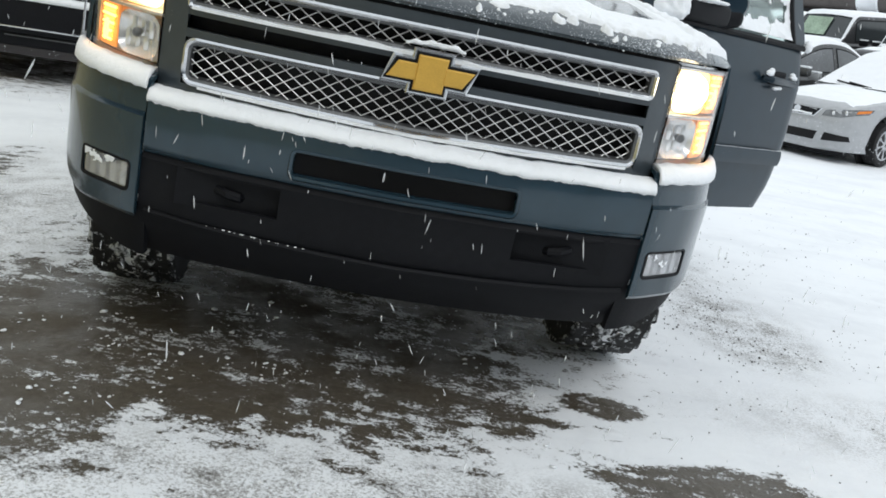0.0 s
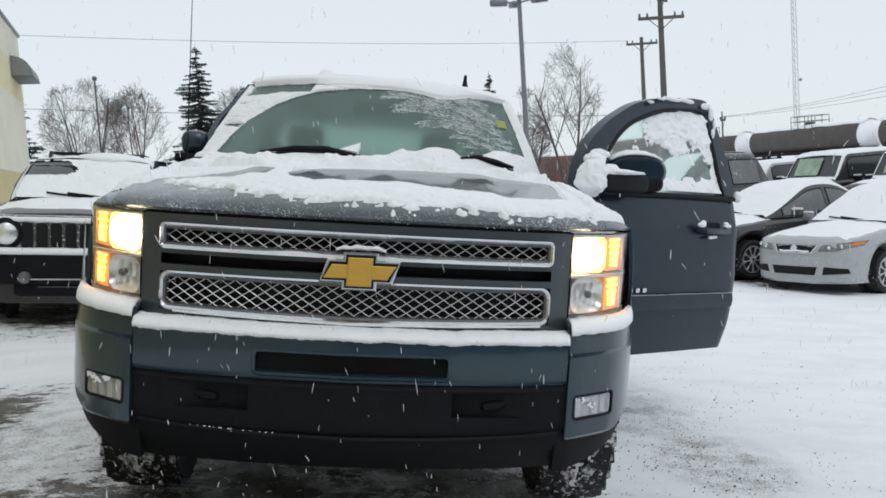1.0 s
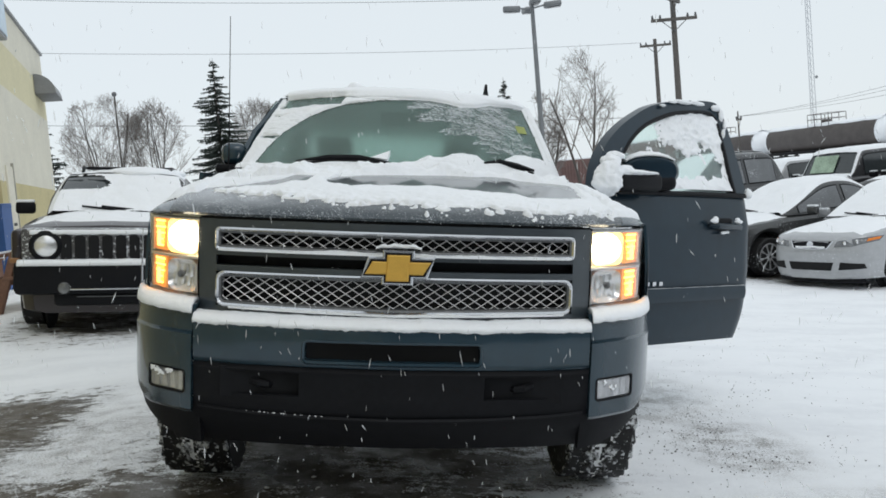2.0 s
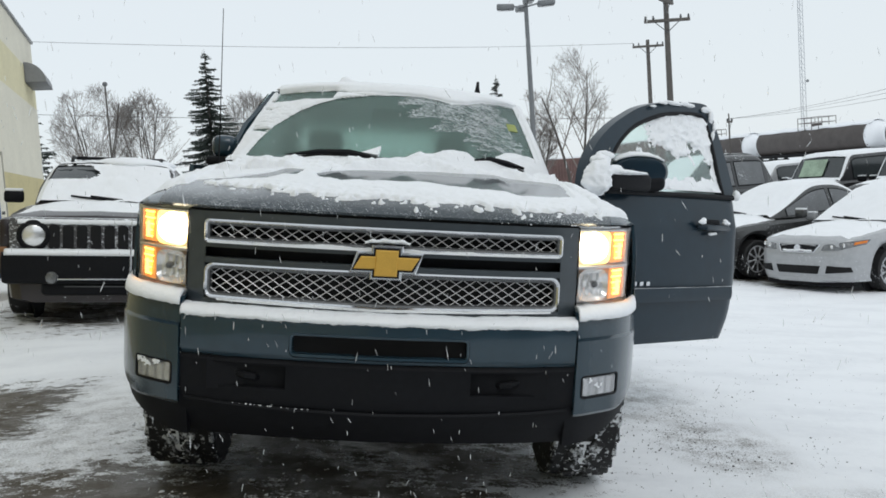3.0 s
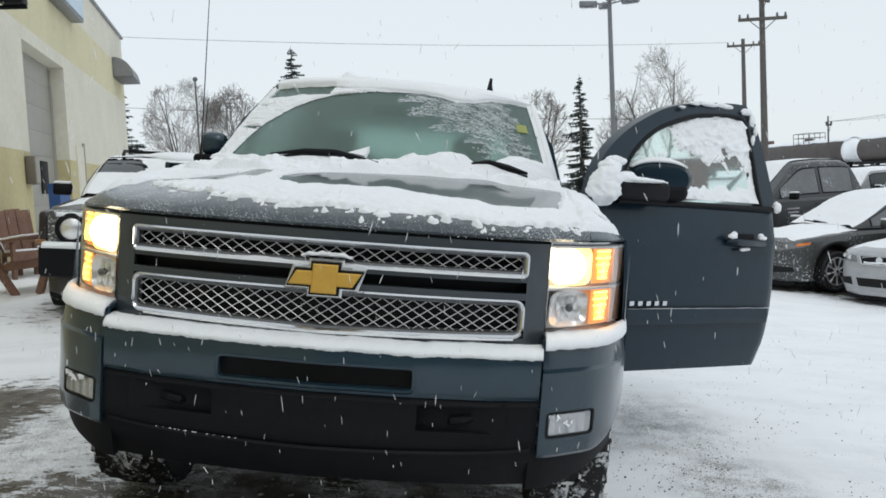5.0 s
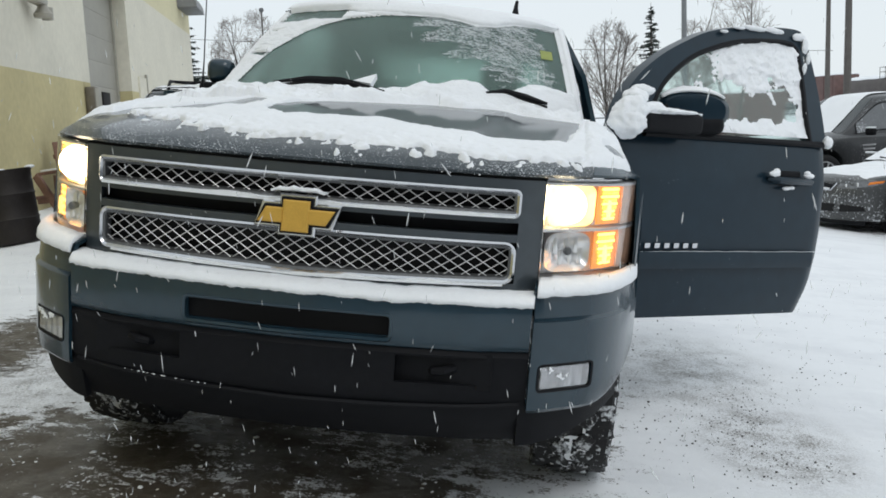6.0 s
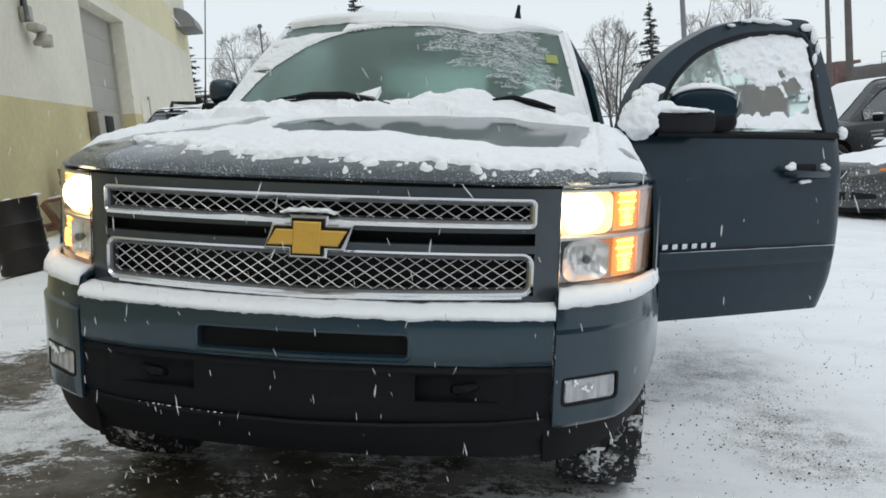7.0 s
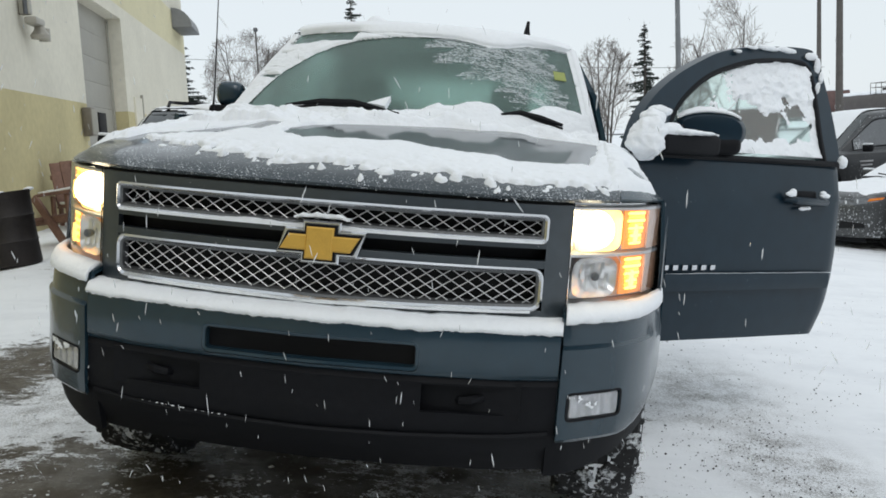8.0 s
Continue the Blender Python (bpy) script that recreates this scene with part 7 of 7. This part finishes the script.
ends_w = utility_pole(-25.5, 64, 15.2, ((0.35, 2.2, 62), (3.5, 2.9, 6), (7.95, 1.2, 6)), -10, "wooden utility pole standing behind the building")
wire(ends_w[1], e1[1], 0.5)
wire(ends_w[5], e2[0], 0.5, 0.014)
wire(ends_w[9], e1[5] - Vector((0, 0, 6.4)), 0.3, 0.016)
ends_e = utility_pole(32.5, 66, 5.6, ((0.3, 2.4, 0), (1.0, 2.4, 0)), 0, "short wooden utility pole beside the tracks")
post = utility_pole(20.94, 104, 6.4, ((0.9, 0.6, 0),), 0, "short wooden post with a small crossarm by the tracks", 0.11)
wire(post[0], ends_e[0], 0.3, 0.013)
wire(post[3], ends_e[3], 0.3, 0.013)
wire(post[1], ends_e[5], 0.3, 0.013)

# ---- lattice mast ----
x, y = bearing(25.08, 230)
mast = thing("radio_mast", pose(x, y, -2.0), "tall slender lattice radio mast fading into the cloud", "mast")
bm = bm_new()
H = 62
leg = lambda k, z: Vector((math.cos(math.tau * k / 3), math.sin(math.tau * k / 3), 0)) * lerp(0.72, 0.5, z / H) + Vector((0, 0, z))
for k in range(3):
    tube(bm, [leg(k, 0), leg(k, H)], 0.07, 5)
    z = 0.0
    while z < H - 2:
        tube(bm, [leg(k, z), leg((k + 1) % 3, z + 1.5)], 0.035, 4)
        z += 1.5
part("lattice", bm, mat("pale_mast_steel", (0.42, 0.44, 0.46), 0.6, 0.2), mast)
part("dish", lathe(bm_new(), [(0, 0), (0.3, 0.06), (0.36, 0.3), (0, 0.33)], pose(0.8, -0.5, 20.5, 90), 14), GALV, mast)

# ---- freight train on its bank ----
TANKM = mat("black_tank_steel", (0.085, 0.074, 0.070), 0.6, 0.2, 0.3, 1.2, 0.1, 10)
RUSTM = mat("red_oxide_boxcar", (0.14, 0.085, 0.078), 0.7, 0.1, 0.3, 1.5)


def rail_car(x, y, tank, label, group):
    z0 = 0.35
    r = thing("tank_car" if tank else "boxcar", pose(x, y, z0, 0, 0, -77.3), label, "rail car", group)
    L = 17.0
    if tank:
        prof = [(0.0, -L / 2)] + [(1.5 * math.sin(radians(a)), -L / 2 + 0.7 - 0.7 * math.cos(radians(a))) for a in range(15, 91, 15)] + [(1.5 * math.sin(radians(a)), L / 2 - 0.7 + 0.7 * math.cos(radians(a))) for a in range(90, 14, -15)] + [(0.0, L / 2)]
        part("tank", lathe(bm_new(), prof, pose(0, 0, 2.35, 0, 90, 0) @ Matrix.Diagonal((0.93, 0.93, 1, 1)), 26), TANKM, r, "black cylindrical tank")
        part("dome", lathe(bm_new(), [(0.5, 0.0), (0.5, 0.35), (0.3, 0.42), (0.0, 0.42)], pose(0, 0, 3.62), 16), TANKM, r)
        bm = bm_new()
        for px in (-1.5, -0.5, 0.5, 1.5):
            for py in (-1.0, 1.0):
                tube(bm, [(px, py, 3.4), (px, py, 4.6)], 0.035, 5)
        for pz in (4.1, 4.6):
            for py in (-1.0, 1.0):
                tube(bm, [(-1.5, py, pz), (1.5, py, pz)], 0.03, 5)
            for px in (-1.5, 1.5):
                tube(bm, [(px, -1.0, pz), (px, 1.0, pz)], 0.03, 5)
        part("walkway_rail", bm, WOODPOLE, r, "steel walkway railing")
        bm = bm_new()
        grid(bm, lambda u, v: (lerp(-8.2, 8.2, u), 1.37 * math.sin(radians(lerp(-42, 30, v))), 2.35 + 1.42 * math.cos(radians(lerp(-42, 30, v))) + 0.05 * wobble(u * 5, v, 3, 2)), 30, 6, thick=-0.04)
        for s in (-1, 1):
            lathe(bm, [(1.5 * math.sin(radians(a)), 0.78 * math.cos(radians(a))) for a in (90, 70, 50, 30, 10)], pose(s * (L / 2 - 0.68), 0, 2.36, 0, 90 * s, 0) @ Matrix.Diagonal((0.94, 0.94, 1, 1)), 22)
        part("tank_snow", bm, SNOW, r, "snow on the tank's crown and end", 3.0)["kind"] = "stuff"
    else:
        part("box_body", box(bm_new(), (0, 0, 2.75), (L, 3.0, 3.0), 0.08), RUSTM, r, "red oxide steel box body")
        for k in range(9):
            part("rib", box(bm_new(), (lerp(-L / 2 + 0.6, L / 2 - 0.6, k / 8), -1.53, 2.7), (0.12, 0.1, 2.8), 0.02), RUSTM, r)
        part("roof_snow", box(bm_new(), (0, 0, 4.31), (L, 3.0, 0.12), 0.05), SNOW, r)["kind"] = "stuff"
    part("underframe", box(bm_new(), (0, 0, 1.05), (L, 2.6, 0.3), 0.04), BLACK, r)
    for px in (-L / 2 + 1.6, L / 2 - 1.6):
        bg = part("bogie", box(bm_new(), (px, 0, 0.62), (2.2, 2.2, 0.35), 0.08), BLACK, r)
        for dx in (-0.85, 0.85):
            part("axle_wheels", lathe(bm_new(), [(0.46, -1.0), (0.46, -0.8), (0.1, -0.8), (0.1, 0.8), (0.46, 0.8), (0.46, 1.0)], Matrix.Translation((px + dx, 0, 0.46)) @ pose(0, 0, 0, 90, 0, 0), 18), STEEL, bg)


def track(s):
    """Point s metres along the line, nearer the viewer as s grows."""
    return 41.0 + 0.22 * s, 88.2 - 0.9755 * s


for k in range(6):
    cx, cy = track(-4.4 + (k - 1.5) * 18.2)
    tank = k != 0
    rail_car(cx, cy, tank, "black tank car with a railing and snow on top" if tank else "red oxide boxcar with snow on its roof", "freight train")
bm = bm_new()
ring = []
for i in range(41):
    px, py = track(lerp(-300, 140, i / 40))
    ring.append([(px - 7, py - 1.5, -1.0), (px - 2.5, py - 0.6, 0.08), (px + 2.5, py + 0.6, 0.08), (px + 7, py + 1.5, -1.0)])
loft(bm, ring)
tagged(finish("railway_embankment", bm, SNOW), "low snow-covered railway bank", "embankment", kind="structure")
for s in (-0.72, 0.72):
    bm = tube(bm_new(), [(track(t)[0] + s, track(t)[1] + 0.22 * s, 0.20) for t in (-300, -80, 140)], 0.13, 4)
    tagged(finish("rail", bm, STEEL), "steel rail on the bank", "rail", "rails", kind="structure")


def container(az, dist, yaw):
    x, y = bearing(az, dist)
    r = thing("shipping_container", pose(x, y, ground_z(x, y), 0, 0, yaw), "red-brown corrugated steel container with a snowy roof", "container")
    part("shell", box(bm_new(), (0, 0, 1.30), (4.2, 2.4, 2.4), 0.04), RUSTM, r)
    for k in range(24):
        part("corrugation", box(bm_new(), (lerp(-2.0, 2.0, k / 23), -1.215, 1.30), (0.08, 0.05, 2.2), 0.012), RUSTM, r)
    part("roof_snow", box(bm_new(), (0, 0, 2.55), (4.15, 2.35, 0.12), 0.04), SNOW, r)["kind"] = "stuff"


container(12.0, 56, 8)

# ---- clutter by the building ----
DRUM = mat("sooty_steel_drum", (0.018, 0.014, 0.013), 0.6, 0.2, 0.45, 6, 0.2, 40)
REDWOOD = mat("red_stained_timber", (0.19, 0.105, 0.075), 0.8, 0, 0.3, 3, 0.3, 40)
BLUEPL = mat("blue_plastic", (0.03, 0.09, 0.26), 0.45, 0, 0.15, 6)


def drum(x, y):
    r = thing("steel_drum", on_ground(x, y) @ Matrix.Scale(0.88, 4), "sooty black steel drum with snow in its top", "barrel")
    part("shell", lathe(bm_new(), [(0.27, 0.0), (0.29, 0.02), (0.285, 0.27), (0.297, 0.29), (0.285, 0.31), (0.285, 0.56), (0.297, 0.58), (0.285, 0.60), (0.288, 0.83), (0.30, 0.85), (0.30, 0.87), (0.27, 0.87), (0.265, 0.80), (0.0, 0.80)], None, 32), DRUM, r)
    bm = bm_new()
    grid(bm, lambda u, v: (0.262 * v * math.cos(math.tau * u), 0.262 * v * math.sin(math.tau * u), 0.83 + 0.05 * (1 - v) + 0.03 * wobble(math.cos(math.tau * u) * v, math.sin(math.tau * u) * v, 4, 2.5) - 0.08 * max(0, math.cos(math.tau * u)) * v), 28, 6)
    part("snow_fill", bm, SNOW, r, "", 3.0)["kind"] = "stuff"
    bm = bmesh.new()
    for a in (20, 130, 250):
        bmesh.ops.create_icosphere(bm, subdivisions=2, radius=0.045, matrix=Matrix.Translation((0.285 * math.cos(radians(a)), 0.285 * math.sin(radians(a)), 0.875)) @ Matrix.Diagonal((1.4, 1.1, 0.5, 1)))
    part("rim_snow", bm, SNOW, r, "", 3.0)["kind"] = "stuff"


def picnic_table(x, y, yaw):
    r = thing("picnic_table", on_ground(x, y, yaw), "red-stained timber picnic table dusted with snow", "table")
    for k in range(5):
        part("top_board", box(bm_new(), (0, (k - 2) * 0.145, 0.74), (1.8, 0.135, 0.04), 0.008), REDWOOD, r)
    for s in (-1, 1):
        part("seat_board", box(bm_new(), (0, s * 0.68, 0.44), (1.8, 0.26, 0.04), 0.008), REDWOOD, r)
        part("cross_beam", box(bm_new(), (s * 0.65, 0, 0.40), (0.05, 1.5, 0.10), 0.008), REDWOOD, r)
        for q in (-1, 1):
            part("leg", box(bm_new(), (0, 0, 0), (0.05, 0.11, 0.86), 0.008, pose(s * 0.70, q * 0.42, 0.37, -q * 32)), REDWOOD, r)
    bm = grid(bm_new(), lambda u, v: (lerp(-0.88, 0.88, u), lerp(-0.34, 0.34, v), 0.785 + 0.02 * wobble(u * 2, v, 6, 3)), 20, 8, thick=0.03)
    part("table_snow", bm, SNOW, r, "", 3.0)["kind"] = "stuff"


def timber_chair(x, y, yaw):
    """A low garden chair: raked slat back, sloping seat, broad arms."""
    r = thing("garden_chair", on_ground(x, y, yaw), "red-brown timber garden chair with snow on its arms and seat", "chair", "garden chairs")
    for k in range(3):
        part("back_slat", box(bm_new(), ((k - 1) * 0.17, 0, 0.36), (0.155, 0.03, 0.80 - 0.05 * abs(k - 1)), 0.008, pose(0, 0.22, 0.36, -16)), REDWOOD, r)
    for z in (0.50, 0.86):
        part("back_rail", box(bm_new(), (0, 0.03, z - 0.36), (0.52, 0.03, 0.07), 0.006, pose(0, 0.22, 0.36, -16)), REDWOOD, r)
    for k in range(4):
        part("seat_slat", box(bm_new(), (0, -0.26 + 0.135 * k, 0.42 - 0.022 * k), (0.54, 0.12, 0.028), 0.006), REDWOOD, r)
    part("front_apron", box(bm_new(), (0, -0.33, 0.36), (0.54, 0.03, 0.13), 0.006), REDWOOD, r)
    for s in (-1, 1):
        part("arm", box(bm_new(), (s * 0.33, -0.05, 0.60), (0.14, 0.72, 0.03), 0.008), REDWOOD, r)
        part("arm_snow", box(bm_new(), (s * 0.33, -0.06, 0.63), (0.12, 0.68, 0.035), 0.014), SNOW, r)["kind"] = "stuff"
        part("front_leg", box(bm_new(), (s * 0.30, -0.32, 0.295), (0.05, 0.11, 0.59), 0.006), REDWOOD, r)
        part("rear_leg", box(bm_new(), (s * 0.30, 0.26, 0.27), (0.05, 0.10, 0.54), 0.006), REDWOOD, r)
    part("seat_snow", box(bm_new(), (0, -0.08, 0.425), (0.50, 0.44, 0.04), 0.016), SNOW, r)["kind"] = "stuff"


def blue_bin(x, y):
    """A tall narrow plastic bin with a rim and a lid."""
    top = 1.62 - ground_z(x, y)
    r = thing("waste_bin", on_ground(x, y), "tall narrow blue plastic bin standing by the garage door", "bin")
    w = [(0.085, 0.0), (0.100, top * 0.5), (0.105, top - 0.07), (0.112, top - 0.065), (0.112, top - 0.03), (0.100, top - 0.03)]
    part("shell", loft(bm_new(), [[(a, b * 0.2, z) for a, b in ((-q, -1), (q, -1), (q, 1), (-q, 1))] for q, z in w], True, True), BLUEPL, r)
    part("lid", box(bm_new(), (0, 0, top - 0.012), (0.22, 0.42, 0.035), 0.012), BLUEPL, r)


drum(-4.66, 6.35)
picnic_table(-4.95, 9.3, 70)
timber_chair(-6.68, 11.55, 50)
timber_chair(-6.98, 12.32, 50)
blue_bin(-6.76, 13.15)


# ---- loose snow and grit on the ground ----
def scatter(name, label, mt, count, seed, area, size, flat, test):
    rg = random.Random(seed)
    bm = bm_new()
    made = 0
    while made < count:
        x, y = rg.uniform(*area[0]), rg.uniform(*area[1])
        if not test(x, y, rg.random()):
            continue
        s = rg.uniform(*size) * (1 if rg.random() < 0.85 else 1.7)
        m = Matrix.Translation((x, y, ground_z(x, y) + s * flat * 0.3)) @ pose(0, 0, 0, rg.uniform(-20, 20), LEAN, rg.uniform(0, 360)) @ Matrix.Diagonal((1, rg.uniform(0.5, 0.9), flat, 1))
        new_v = bmesh.ops.create_icosphere(bm, subdivisions=1, radius=s, matrix=m)["verts"]
        for v in new_v:
            v.co += Vector((rg.gauss(0, 1), rg.gauss(0, 1), rg.gauss(0, 0.5))) * s * 0.14
        made += 1
    tagged(finish(name, bm, mt, 3.0), label, name.replace("_", " "), kind="stuff")


def wet_zone(x, y):
    return max(1 - math.hypot((x + 0.35) / 1.05, (y - 0.45) / 0.7), 1 - math.hypot((x + 1.75) / 0.9, (y - 1.0) / 0.75), 1 - math.hypot((x + 0.7) / 0.65, (y + 0.2) / 0.35))


scatter("snow_clods", "small flattened crumbs of snow strewn over wet asphalt", SNOW, 620, 5, ((-2.8, 0.6), (-0.5, 1.9)), (0.003, 0.008), 0.3, lambda x, y, r: -0.2 < wet_zone(x, y) and wobble(x, y * 1.4, 2, 4) > 0.06 + 0.25 * r)
scatter("grit", "dark grit and gravel scattered on the snow", mat("grit_stone", (0.055, 0.050, 0.045), 0.9), 2000, 9, ((0.9, 5.0), (-0.8, 7.0)), (0.0018, 0.0042), 0.6, lambda x, y, r: r < 0.03 + 0.97 * math.exp(-((x - 1.84) / 0.34) ** 2 - ((y - 1.55) / 0.55) ** 2) + 0.25 * math.exp(-((x - 1.7) / 0.8) ** 2 - ((y - 2.2) / 1.4) ** 2))


# ---- falling snow ----
FLAKE = mat("airborne_snowflakes", (0.88, 0.90, 0.92), 0.8, 0, 0.03, 5)
FLAKE.node_tree.nodes["Principled BSDF"].inputs["Alpha"].default_value = 0.45
def snowfall():
    rg = random.Random(77)
    bm = bm_new()

    def flake(x, y, z, near=1.0):
        r = rg.uniform(0.0006, 0.0014) * near
        m = Matrix.Translation((x, y, z)) @ pose(0, 0, 0, rg.gauss(0, 10), rg.gauss(12, 13), rg.uniform(0, 360)) @ Matrix.Diagonal((1, rg.uniform(0.6, 1), rg.uniform(4.0, 13.0), 1))
        bmesh.ops.create_icosphere(bm, subdivisions=1, radius=r, matrix=m)
    for k in range(850):
        flake(rg.uniform(-1.4, 1.7), rg.uniform(-1.5, -0.12), rg.uniform(0.05, 1.9))
    for k in range(480):
        flake(rg.choice((rg.uniform(-4.5, -1.3), rg.uniform(1.1, 5.5))), rg.uniform(-0.5, 4.0), rg.uniform(0.2, 3.0), 1.6)
    tagged(finish("falling_snow", bm, FLAKE, 3.0), "sparse white snowflakes falling through the air", "snowflakes", kind="stuff")


snowfall()
